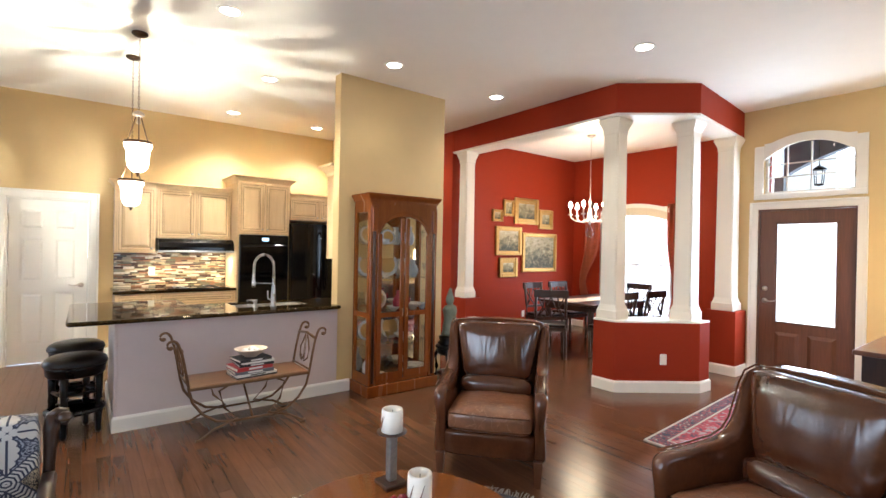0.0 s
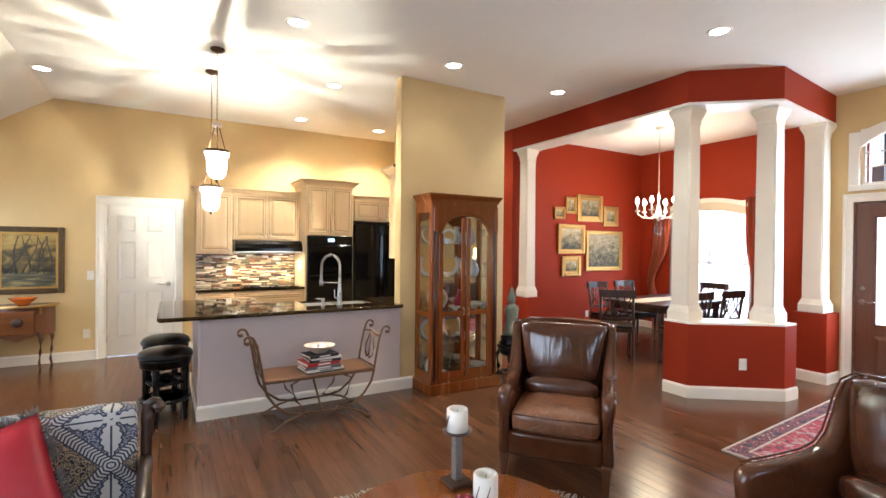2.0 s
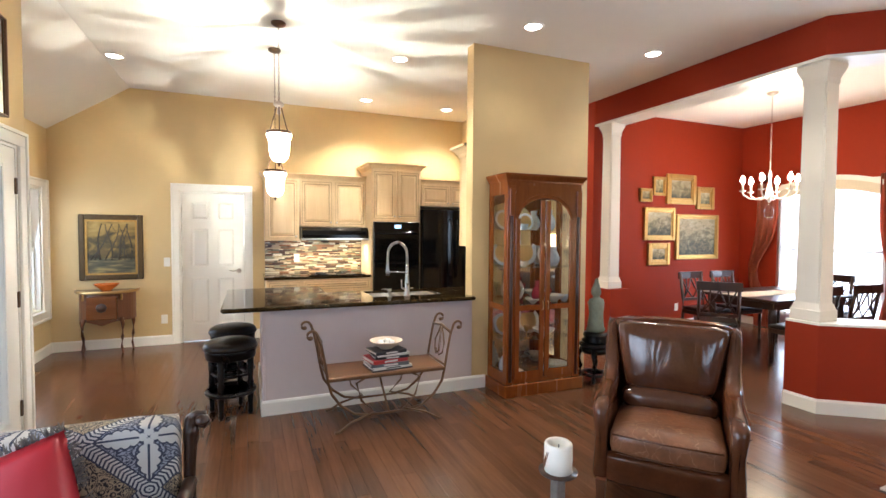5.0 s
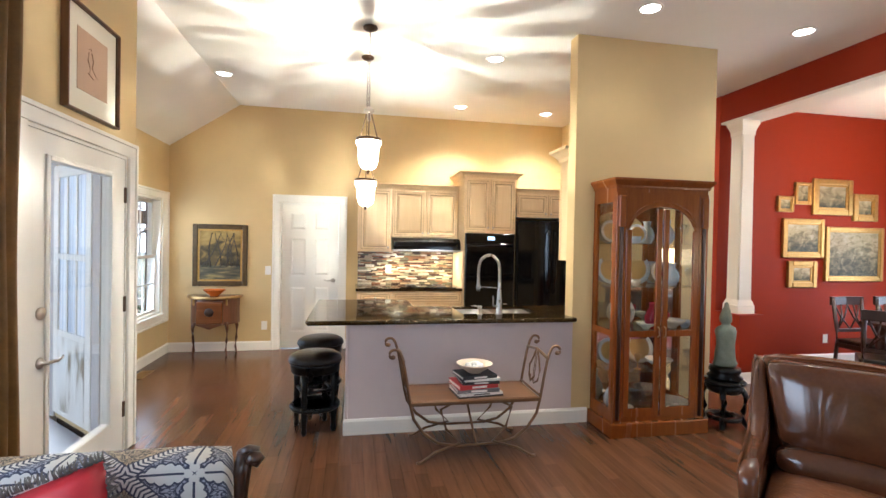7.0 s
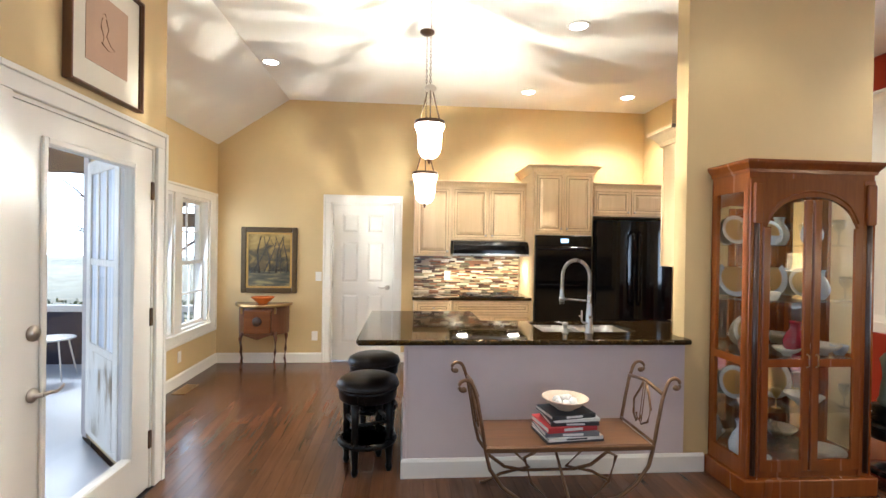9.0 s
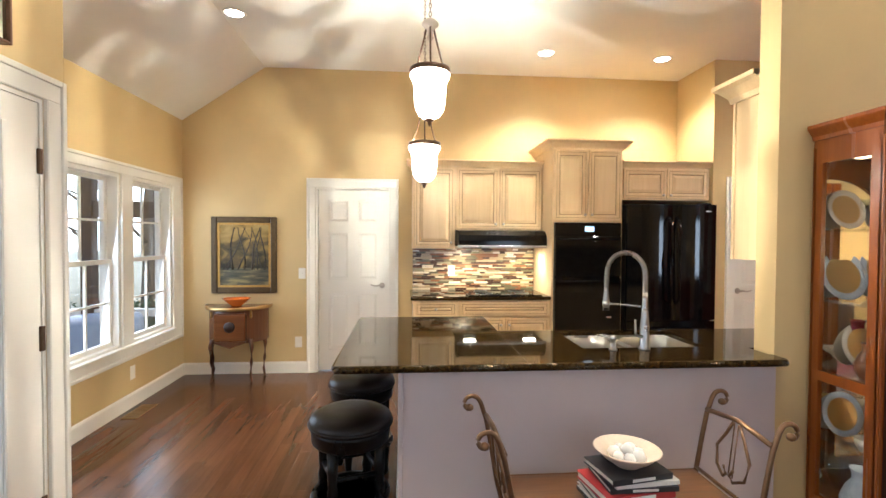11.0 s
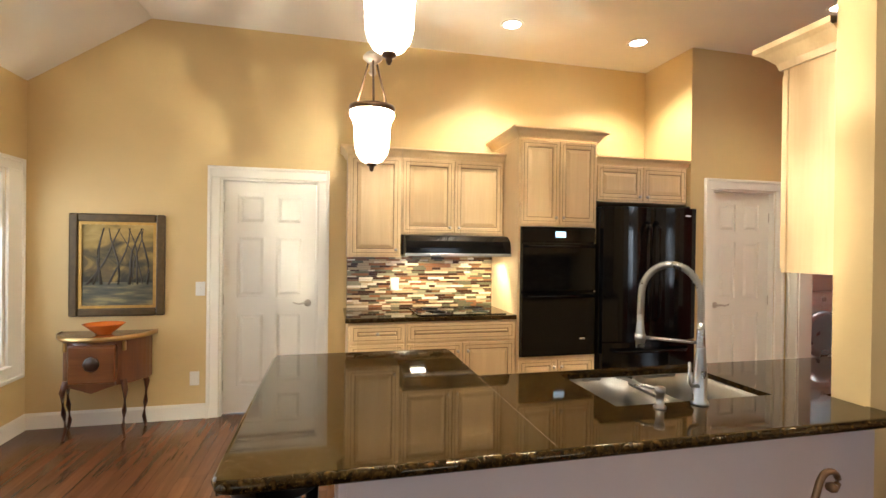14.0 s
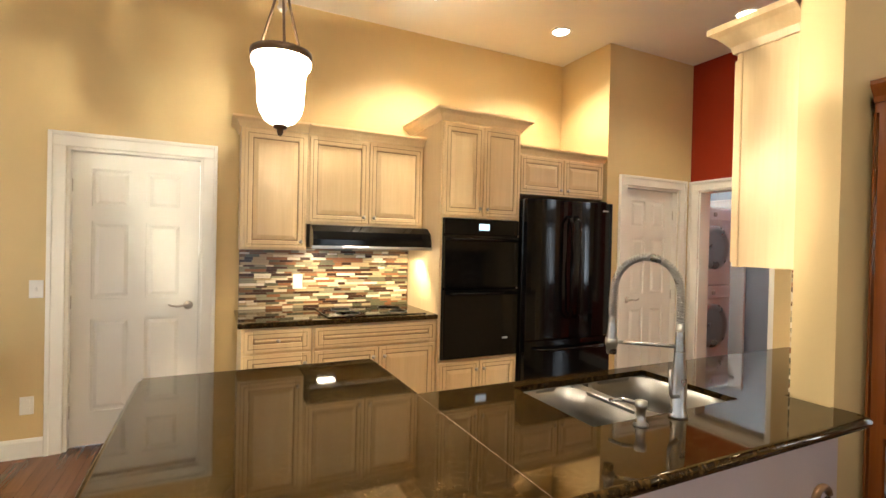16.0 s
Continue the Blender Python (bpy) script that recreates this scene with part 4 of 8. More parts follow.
# entry door and arched transom
ed = tagged(new("door_4"), "brown stained wooden entry door with a frosted glass pane", "door", kind="structure")
ed.matrix_basis = facing("x", 6.85, 1.96, 0, 1)
casing(ed, 0.96, 2.08, 0.085)
for spec in ((-0.48, 0, 0, -0.465, 0.15, 2.08), (0.465, 0, 0, 0.48, 0.15, 2.08), (-0.465, 0, 2.065, 0.465, 0.15, 2.08)):
    part("jamb", boxes(spec), DOORWOOD, ed)
part("slab", boxes((-0.462, 0.02, 0.01, -0.285, 0.065, 2.062), (0.305, 0.02, 0.01, 0.462, 0.065, 2.062), (-0.285, 0.02, 1.905, 0.305, 0.065, 2.062), (-0.285, 0.02, 0.01, 0.305, 0.065, 0.70)), DOORWOOD, ed)
for s in ((-0.30, 0.008, 0.685, -0.275, 0.02, 1.92), (0.295, 0.008, 0.685, 0.32, 0.02, 1.92), (-0.275, 0.008, 0.685, 0.295, 0.02, 0.71), (-0.275, 0.008, 1.895, 0.295, 0.02, 1.92)):
    part("moulding", boxes(s, bevel=0.005), DOORWOOD, ed)
for a, b in ((-0.29, -0.04), (0.04, 0.31)):
    bm = bmesh.new()
    raised(bm, a, 0.16, b, 0.58, 0.0195, 0.012, 0.04)
    part("panel", bm, DOORWOOD, ed)
# Emission in the pane stands in for daylight outside the door.
PANEGLOW = glow("frosted_pane_daylight_glow", (0.93, 0.97, 1.0), 1.6)
part("pane", boxes((-0.285, 0.035, 0.70, 0.305, 0.045, 1.905)), PANEGLOW, ed, "frosted glass pane that emits the daylight behind it")
lever(ed, -0.40, 0.02, 0.95, 1)
bm = bmesh.new()
lathe(bm, [(0.0, 0.0), (0.03, 0.0), (0.03, 0.012), (0.0, 0.02)], 16)
bmesh.ops.rotate(bm, verts=bm.verts, matrix=Matrix.Rotation(radians(90), 3, "X"), cent=(0, 0, 0))
bmesh.ops.translate(bm, verts=bm.verts, vec=(-0.40, 0.02, 1.10))
part("deadbolt", bm, NICKEL, ed)

tw = tagged(new("window_3"), "white arched transom window with muntins over the entry door", "window", kind="structure")
tw.matrix_basis = facing("x", 6.85, 1.945, 2.27, 1)


def arch(x, half, spring, rise):
    return spring + rise * (1 - (x / half) ** 2)


bm = bmesh.new()
n = 20
hw = 0.445
lower = [(-hw + 2 * hw * i / n, arch(-hw + 2 * hw * i / n, hw, 0.42, 0.19)) for i in range(n + 1)]
upper = [(-hw - 0.10 + (2 * hw + 0.2) * i / n, arch(-hw + 2 * hw * i / n, hw, 0.535, 0.17)) for i in range(n + 1)]
for i in range(n):
    prism(bm, [lower[i], lower[i + 1], upper[i + 1], upper[i]], -0.022, 0.004, "y")
part("arched_head", bm, WHITE, tw)
for s in ((-hw - 0.10, -0.024, 0, -hw, 0.0, 0.60), (hw, -0.024, 0, hw + 0.10, 0.0, 0.60), (-hw - 0.10, -0.026, -0.065, hw + 0.10, 0.0, 0.0)):
    part("casing", boxes(s, bevel=0.004), WHITE, tw)
bm = bmesh.new()
prism(bm, [(-hw, 0.63), (hw, 0.63)] + [(x, z) for x, z in reversed(lower)], 0.002, 0.03, "y")
part("arched_board", bm, WHITE, tw)
for s in ((-0.225, 0.06, 0, -0.21, 0.08, 0.6), (0.015, 0.06, 0, 0.03, 0.08, 0.6), (-hw, 0.061, 0.20, hw, 0.079, 0.215), (-hw, 0.061, 0.36, hw, 0.079, 0.375), (-hw, 0.05, 0, hw, 0.09, 0.03), (-hw, 0.05, 0.03, -hw + 0.03, 0.09, 0.6), (hw - 0.03, 0.05, 0.03, hw, 0.09, 0.6)):
    part("muntin", boxes(s), WHITE, tw)
p = part("pane", boxes((-hw + 0.03, 0.068, 0.03, hw - 0.03, 0.072, 0.6)), GLASS, tw)
p.visible_shadow = False

# ---- kitchen ----


def cab_door(parent, x0, z0, x1, z1, y, knob=None, name="door"):
    """A raised-panel cabinet door with glazed grooves; y is its front face."""
    f = 0.055
    bm = boxes((x0, y, z0, x0 + f, y + 0.02, z1), (x1 - f, y, z0, x1, y + 0.02, z1), (x0 + f, y, z0, x1 - f, y + 0.02, z0 + f), (x0 + f, y, z1 - f, x1 - f, y + 0.02, z1), bevel=0.004)
    d = part(name, bm, MAPLE, parent)
    part("glaze_line", boxes((x0 + f - 0.004, y + 0.010, z0 + f - 0.004, x1 - f + 0.004, y + 0.019, z1 - f + 0.004)), GLAZE, d, "brown glazed groove")
    bm = bmesh.new()
    rim = min(0.03, (x1 - x0 - 2 * f) * 0.3, (z1 - z0 - 2 * f) * 0.3)
    raised(bm, x0 + f + 0.007, z0 + f + 0.007, x1 - f - 0.007, z1 - f - 0.007, y + 0.0095, 0.010, rim)
    part("field", bm, MAPLE, d)
    bm = bmesh.new()
    g = f * 0.42
    for s in ((x0 + g, y - 0.0012, z0 + g, x1 - g, y + 0.002, z0 + g + 0.004), (x0 + g, y - 0.0012, z1 - g - 0.004, x1 - g, y + 0.002, z1 - g), (x0 + g, y - 0.0012, z0 + g + 0.004, x0 + g + 0.004, y + 0.002, z1 - g - 0.004), (x1 - g - 0.004, y - 0.0012, z0 + g + 0.004, x1 - g, y + 0.002, z1 - g - 0.004)):
        box(bm, *s)
    part("glaze_line", bm, GLAZE, d)
    if knob:
        bm = bmesh.new()
        lathe(bm, [(0.0, 0.0), (0.006, 0.0), (0.006, 0.010), (0.014, 0.016), (0.014, 0.022), (0.0, 0.027)], 12)
        bmesh.ops.rotate(bm, verts=bm.verts, matrix=Matrix.Rotation(radians(90), 3, "X"), cent=(0, 0, 0))
        bmesh.ops.translate(bm, verts=bm.verts, vec=(knob[0], y, knob[1]))
        part("knob", bm, NICKEL, d, "small satin nickel knob")
    return d


def crown(parent, x0, x1, yf, yb, z, h=0.07, out=0.06, left=True, right=True):
    """A moulding round a cabinet's top."""
    bm = bmesh.new()
    prof = [(0.0, 0.0), (0.012, 0.0), (0.016, 0.012), (out * 0.55, h * 0.55), (out * 0.9, h * 0.72), (out, h * 0.78), (out, h), (0.0, h)]
    rings = []
    path = [(x0, yb, -1, 0), (x0, yf, -1, -1), (x1, yf, 1, -1), (x1, yb, 1, 0)]
    for x, y, sx, sy in path:
        lx = sx if (sx < 0 and left) or (sx > 0 and right) else 0
        rings.append([bm.verts.new((x + lx * d, y + sy * d, z + v)) for d, v in prof])
    for a, b in zip(rings, rings[1:]):
        for k in range(len(prof)):
            l = (k + 1) % len(prof)
            bm.faces.new((a[k], a[l], b[l], b[k]))
    return part("crown", bm, MAPLE, parent)


K = "glazed maple kitchen cabinets"
u1 = thing("wall_cabinet", pose(0, 0, 0), "glazed maple wall cabinet with one raised-panel door", "cabinet", K)
part("body", boxes((0.415, 7.462, 1.385, 0.872, 7.768, 2.255)), MAPLE, u1)
cab_door(u1, 0.435, 1.40, 0.862, 2.24, 7.442, (0.825, 1.45))
crown(u1, 0.415, 0.872, 7.455, 7.768, 2.255, right=False)
u2 = thing("wall_cabinet", pose(0, 0, 0), "glazed maple wall cabinet with two raised-panel doors over the hood", "cabinet", K)
part("body", boxes((0.875, 7.462, 1.585, 1.808, 7.768, 2.255)), MAPLE, u2)
cab_door(u2, 0.885, 1.60, 1.338, 2.24, 7.442, (1.30, 1.65))
cab_door(u2, 1.345, 1.60, 1.798, 2.24, 7.442, (1.383, 1.65))
crown(u2, 0.875, 1.808, 7.455, 7.768, 2.255, left=False, right=False)
tc_ = thing("oven_cabinet", pose(0, 0, 0), "tall glazed maple cabinet housing the built-in oven", "cabinet", K)
for nm, spec in (("side_panel", (1.812, 7.11, 0.09, 1.832, 7.768, 2.405)), ("side_panel", (2.522, 7.11, 0.09, 2.540, 7.768, 2.405)), ("upper_box", (1.832, 7.11, 1.665, 2.522, 7.768, 2.405)), ("lower_box", (1.832, 7.11, 0.09, 2.522, 7.768, 0.555)), ("back_panel", (1.832, 7.6, 0.555, 2.522, 7.768, 1.665))):
    part(nm, boxes(spec), MAPLE, tc_)
part("toe_kick", boxes((1.83, 7.17, 0, 2.53, 7.7, 0.09)), BLACKW, tc_)
cab_door(tc_, 1.826, 1.685, 2.172, 2.39, 7.09, (2.14, 1.74))
cab_door(tc_, 2.180, 1.685, 2.526, 2.39, 7.09, (2.21, 1.74))
cab_door(tc_, 1.826, 0.12, 2.172, 0.535, 7.09, (2.14, 0.47))
cab_door(tc_, 2.180, 0.12, 2.526, 0.535, 7.09, (2.21, 0.47))
crown(tc_, 1.812, 2.540, 7.10, 7.768, 2.405, 0.085, 0.075)
fc = thing("wall_cabinet", pose(0, 0, 0), "short glazed maple cabinet above the refrigerator", "cabinet", K)
part("body", boxes((2.545, 7.15, 1.90, 3.495, 7.768, 2.235)), MAPLE, fc)
cab_door(fc, 2.56, 1.915, 3.015, 2.22, 7.13, (2.98, 1.95))
cab_door(fc, 3.025, 1.915, 3.48, 2.22, 7.13, (3.06, 1.95))
crown(fc, 2.545, 3.495, 7.14, 7.768, 2.235, 0.06, 0.05, left=False, right=False)
rc = thing("wall_cabinet", pose(0, 0, 0), "glazed maple wall cabinet hung on the back of the pier", "cabinet", K)
part("body", boxes((2.275, 4.862, 1.385, 3.468, 5.115, 2.30)), MAPLE, rc)
part("face_frame", boxes((2.268, 5.105, 1.383, 3.468, 5.128, 2.30), bevel=0.003), MAPLE, rc)
for i in range(3):
    d = part("door", boxes((2.285 + i * 0.395, 5.13, 1.40, 2.285 + i * 0.395 + 0.385, 5.15, 2.28), bevel=0.005), MAPLE, rc)
bm = bmesh.new()
prof = [(0.0, 0.0), (0.012, 0.0), (0.02, 0.03), (0.06, 0.075), (0.085, 0.09), (0.085, 0.115), (0.0, 0.115)]
rings = [[bm.verts.new((2.272 - d * sx, y + d * sy, 2.30 + v)) for d, v in prof] for y, sx, sy in ((4.862, 1, 0), (5.13, 1, 1))] + [[bm.verts.new((3.468, 5.13 + d, 2.30 + v)) for d, v in prof]]
for a, b in zip(rings, rings[1:]):
    for k in range(len(prof)):
        bm.faces.new((a[k], a[(k + 1) % len(prof)], b[(k + 1) % len(prof)], b[k]))
part("crown", bm, MAPLE, rc)

b1_ = thing("base_cabinet", pose(0, 0, 0), "glazed maple base cabinet with a drawer and a door", "cabinet", K)
part("body", boxes((0.42, 7.14, 0.09, 0.868, 7.768, 0.878)), MAPLE, b1_)
cab_door(b1_, 0.435, 0.715, 0.857, 0.862, 7.12, (0.646, 0.79), "drawer")
cab_door(b1_, 0.435, 0.12, 0.857, 0.70, 7.12, (0.82, 0.63))
b2_ = thing("base_cabinet", pose(0, 0, 0), "glazed maple base cabinet with a wide drawer front and two doors", "cabinet", K)
part("body", boxes((0.872, 7.14, 0.09, 1.809, 7.768, 0.878)), MAPLE, b2_)
cab_door(b2_, 0.885, 0.715, 1.797, 0.862, 7.12, None, "drawer")
cab_door(b2_, 0.885, 0.12, 1.337, 0.70, 7.12, (1.30, 0.63))
cab_door(b2_, 1.345, 0.12, 1.797, 0.70, 7.12, (1.385, 0.63))
for b, x0, x1 in ((b1_, 0.44, 0.868), (b2_, 0.872, 1.80)):
    part("toe_kick", boxes((x0, 7.2, 0, x1, 7.7, 0.09)), BLACKW, b)

ct = thing("countertop", pose(0, 0, 0), "polished dark granite countertop along the kitchen wall", "countertop")
part("slab", boxes((0.395, 7.105, 0.879, 1.809, 7.768, 0.915), bevel=0.006, seg=2), GRANITE, ct)
ck = thing("cooktop", pose(1.36, 7.42, 0.915), "black glass cooktop let into the granite counter", "cooktop")
part("glass", boxes((-0.38, -0.25, 0, 0.38, 0.25, 0.008), bevel=0.003), BLACK, ck)
for x, y, r in ((-0.2, -0.1, 0.09), (0.2, -0.1, 0.075), (-0.2, 0.12, 0.075), (0.2, 0.12, 0.09)):
    bm = bmesh.new()
    lathe(bm, [(r, 0.0082), (r, 0.0088), (r - 0.004, 0.0088), (r - 0.004, 0.0082)], 28, (x, y, 0))
    part("ring", bm, STEEL, ck)

hood = thing("range_hood", pose(0, 0, 0), "glossy black under-cabinet range hood with lamps", "range hood")
bm = bmesh.new()
prism(bm, [(7.766, 1.582), (7.40, 1.582), (7.34, 1.575), (7.275, 1.53), (7.255, 1.47), (7.255, 1.425), (7.27, 1.412), (7.766, 1.412)], 0.885, 1.808, "x")
part("canopy", bm, BLACK, hood)
part("lip", boxes((0.88, 7.245, 1.402, 1.808, 7.27, 1.425), bevel=0.004), STEEL, hood)
for x in (1.02, 1.66):
    part("lamp_lens", boxes((x - 0.06, 7.33, 1.403, x + 0.06, 7.41, 1.411)), UNDERGLOW, hood)
for x in (1.02, 1.66):
    lamp("hood_lamp", "SPOT", look((x, 7.40, 1.395), (x, 7.62, 0.9)), 30, (1.0, 0.82, 0.52), 0.03, angle=130, blend=0.5)

# mosaic splashback
sp = thing("splashback", pose(0, 0, 0), "brown and cream glass strip mosaic splashback", "splashback")
part("grout", boxes((0.425, 7.758, 0.915, 1.811, 7.769, 1.40)), GROUT, sp)
rnd = random.Random(5)
verts, faces = [], []
strip_mesh, strips = {}, 0


def quick_box(x0, y0, z0, x1, y1, z1):
    k = len(verts)
    verts.extend([(x0, y0, z0), (x1, y0, z0), (x1, y1, z0), (x0, y1, z0), (x0, y0, z1), (x1, y0, z1), (x1, y1, z1), (x0, y1, z1)])
    faces.extend([tuple(k + i for i in f) for f in ((0, 3, 2, 1), (4, 5, 6, 7), (0, 1, 5, 4), (1, 2, 6, 5), (2, 3, 7, 6), (3, 0, 4, 7))])


z = 0.917
while z < 1.396:
    h = rnd.choice((0.012, 0.016, 0.02))
    x = 0.427 + rnd.uniform(-0.08, 0)
    while x < 1.81:
        w = rnd.choice((0.06, 0.08, 0.10, 0.125, 0.155))
        a, b = max(x, 0.427), min(x + w, 1.809)
        if a == x and b == x + w and z + h < 1.397 and strips < 300:
            if (w, h) not in strip_mesh:
                verts_kept, faces_kept = verts, faces
                verts, faces = [], []
                quick_box(0, 0, 0, w - 0.0018, 0.0055, h)
                strip_mesh[w, h] = bpy.data.meshes.new("tile")
                strip_mesh[w, h].from_pydata(verts, [], faces)
                strip_mesh[w, h].materials.append(MOSAICTILE)
                verts, faces = verts_kept, faces_kept
            tile = new("tile", strip_mesh[w, h])
            tile.location = (a, 7.752 - rnd.uniform(0, 0.003), z)
            tile.parent = sp
            strips += 1
        elif b - a > 0.008:
            quick_box(a, 7.752 - rnd.uniform(0, 0.003), z, b - 0.0018, 7.7575, min(z + h, 1.398))
        x += w
    z += h + 0.0018
me = bpy.data.meshes.new("tiles")
me.from_pydata(verts, [], faces)
me.materials.append(MOSAIC)
tl = tagged(new("tiles", me), "brown, cream and green glass strips", kind="stuff")
tl.parent = sp
sp2 = thing("splashback", pose(0, 0, 0), "glass strip mosaic splashback behind the pier", "splashback")
part("grout", boxes((2.24, 4.861, 0.916, 3.465, 4.868, 1.384)), GROUT, sp2)
verts, faces = [], []
z = 0.918
while z < 1.38:
    h = rnd.choice((0.012, 0.016, 0.02))
    x = 2.24
    while x < 3.45:
        w = rnd.uniform(0.05, 0.14)
        quick_box(x, 4.8685, z, min(x + w, 3.464) - 0.0018, 4.876, min(z + h, 1.383))
        x += w
    z += h + 0.0018
me = bpy.data.meshes.new("tiles")
me.from_pydata(verts, [], faces)
me.materials.append(MOSAIC)
tl = tagged(new("tiles", me), "brown and green glass strips", kind="stuff")
tl.parent = sp2


def plate(name, m, label, kind="outlet", w=0.075, h=0.118):
    o = thing(name, m, label, kind)
    part("plate", boxes((-w / 2, -0.006, -h / 2, w / 2, 0, h / 2), bevel=0.003), WHITE, o)
    if kind == "outlet":
        for z in (-0.026, 0.026):
            part("socket", boxes((-0.017, -0.009, z - 0.015, 0.017, -0.006, z + 0.015), bevel=0.002), WHITE, o)
    else:
        part("toggle", boxes((-0.006, -0.018, -0.012, 0.006, -0.006, 0.012), bevel=0.002), WHITE, o)
    return o


plate("wall_outlet", pose(0.86, 7.752, 1.13), "white outlet plate on the mosaic splashback")
plate("light_switch", pose(-0.79, 7.77, 1.10), "white light switch on the tan wall", "light switch")
plate("wall_outlet", pose(-0.83, 7.77, 0.34), "white outlet plate on the tan wall")
plate("wall_outlet", facing("x", -2.05, 6.80, 0.30, -1), "white outlet plate under the nook windows")
plate("wall_outlet", pose(6.64, 6.2, 0.33), "white outlet plate on the red dining wall")
plate("wall_outlet", pose(5.125, 2.735, 0.36) @ pose(0, 0, 0, 0, 0, -35.9), "white outlet plate on the low red wall")

# built-in oven
ov = thing("wall_oven", pose(0, 0, 0), "glossy black built-in double wall oven", "oven")
part("body", boxes((1.838, 7.10, 0.56, 2.518, 7.59, 1.66)), BLACK, ov)
part("control_panel", boxes((1.838, 7.078, 1.535, 2.518, 7.10, 1.658), bevel=0.004), BLACK, ov)
part("display", boxes((2.14, 7.0765, 1.572, 2.235, 7.0785, 1.622)), SCREEN, ov, "small lit display")
for a, b in ((1.115, 1.525), (0.565, 1.105)):
    d = part("oven_door", boxes((1.838, 7.066, a, 2.518, 7.10, b), bevel=0.006), BLACK, ov)
    bm = bmesh.new()
    tube(bm, [(1.87, 7.03, b - 0.03), (2.486, 7.03, b - 0.03)], 0.012, 10)
    box(bm, 1.885, 7.03, b - 0.038, 1.905, 7.07, b - 0.022)
    box(bm, 2.451, 7.03, b - 0.038, 2.471, 7.07, b - 0.022)
    part("handle", bm, BLACK, d)
part("badge", boxes((2.37, 7.0645, 0.70, 2.42, 7.0665, 0.716)), STEEL, ov)

# refrigerator
fr = thing("refrigerator", pose(0, 0, 0), "glossy black french-door refrigerator", "refrigerator")
part("body", boxes((2.556, 7.07, 0.02, 3.478, 7.74, 1.85), bevel=0.008), BLACK, fr)


def bowed(bm, x0, x1, z0, z1, y, out):
    n = 10
    poly = [(x0 + (x1 - x0) * i / n, y - out * (1 - (2 * i / n - 1) ** 2)) for i in range(n + 1)]
    prism(bm, poly + [(x1, y + 0.05), (x0, y + 0.05)], z0, z1)
    for f in bm.faces:
        f.smooth = False


for x0, x1, hx in ((2.552, 3.012, 2.972), (3.018, 3.483, 3.058)):
    bm = bmesh.new()
    bowed(bm, x0, x1, 0.68, 1.85, 7.01, 0.018)
    d = part("door", bm, BLACK, fr)
    bm = bmesh.new()
    tube(bm, [(hx, 6.995, 0.85), (hx, 6.945, 0.90), (hx, 6.93, 1.25), (hx, 6.945, 1.66), (hx, 6.995, 1.72)], 0.013, 8)
    part("handle", bm, BLACK, d)
bm = bmesh.new()
bowed(bm, 2.552, 3.483, 0.05, 0.67, 7.01, 0.02)
d = part("freezer_drawer", bm, BLACK, fr)
bm = bmesh.new()
tube(bm, [(2.64, 6.99, 0.61), (2.68, 6.945, 0.60), (3.34, 6.945, 0.60), (3.38, 6.99, 0.61)], 0.013, 8)
part("handle", bm, BLACK, d)
part("hinge_cover", boxes((3.36, 7.04, 1.85, 3.45, 7.16, 1.872), bevel=0.006), BLACK, fr)
part("badge", boxes((3.36, 6.995, 1.775, 3.42, 7.012, 1.788)), STEEL, fr)

# peninsula
pn = thing("kitchen_peninsula", pose(0, 0, 0), "taupe painted peninsula with a white baseboard", "peninsula")
part("front_panel", boxes((0.315, 4.703, 0, 2.218, 4.74, 0.879)), LILAC, pn)
part("end_panel", boxes((0.315, 4.74, 0, 0.335, 5.94, 0.879)), LILAC, pn)
part("corner_trim", boxes((0.305, 4.696, 0.125, 0.33, 4.72, 0.879), bevel=0.004), LILAC, pn)
part("carcass", boxes((0.335, 4.74, 0.09, 2.19, 5.32, 0.70), (0.335, 5.32, 0.09, 0.87, 5.92, 0.878), (2.19, 4.862, 0.09, 3.468, 5.36, 0.878)), MAPLE, pn)
pc = thing("countertop", pose(0, 0, 0), "polished dark granite countertop with an L-shaped overhang", "countertop")
bm = bmesh.new()
SX0, SX1, SY0, SY1 = 1.285, 1.975, 4.90, 5.325
xs = [0.018, 0.912, SX0, SX1, 2.187, 3.468]
ys = [4.618, 4.862, SY0, SY1, 5.385, 5.942]


def filled(i, j):
    if not (0 <= i < 5 and 0 <= j < 5):
        return False
    x, y = (xs[i] + xs[i + 1]) / 2, (ys[j] + ys[j + 1]) / 2
    if SX0 < x < SX1 and SY0 < y < SY1:
        return False
    if y > 5.385 and x > 0.912:
        return False
    if x > 2.187 and y < 4.862:
        return False
    return True


vv = {}


def cv(x, y, z):
    if (x, y, z) not in vv:
        vv[(x, y, z)] = bm.verts.new((x, y, z))
    return vv[(x, y, z)]


for i in range(5):
    for j in range(5):
        if not filled(i, j):
            continue
        A, B, c, d = xs[i], xs[i + 1], ys[j], ys[j + 1]
        for z in (0.879, 0.915):
            bm.faces.new([cv(A, c, z), cv(B, c, z), cv(B, d, z), cv(A, d, z)])
        for di, dj, p, q in ((-1, 0, (A, c), (A, d)), (1, 0, (B, c), (B, d)), (0, -1, (A, c), (B, c)), (0, 1, (A, d), (B, d))):
            if not filled(i + di, j + dj):
                bm.faces.new([cv(*p, 0.879), cv(*q, 0.879), cv(*q, 0.915), cv(*p, 0.915)])
part("slab", bm, GRANITE, pc)
bm = bmesh.new()
r = 0.018
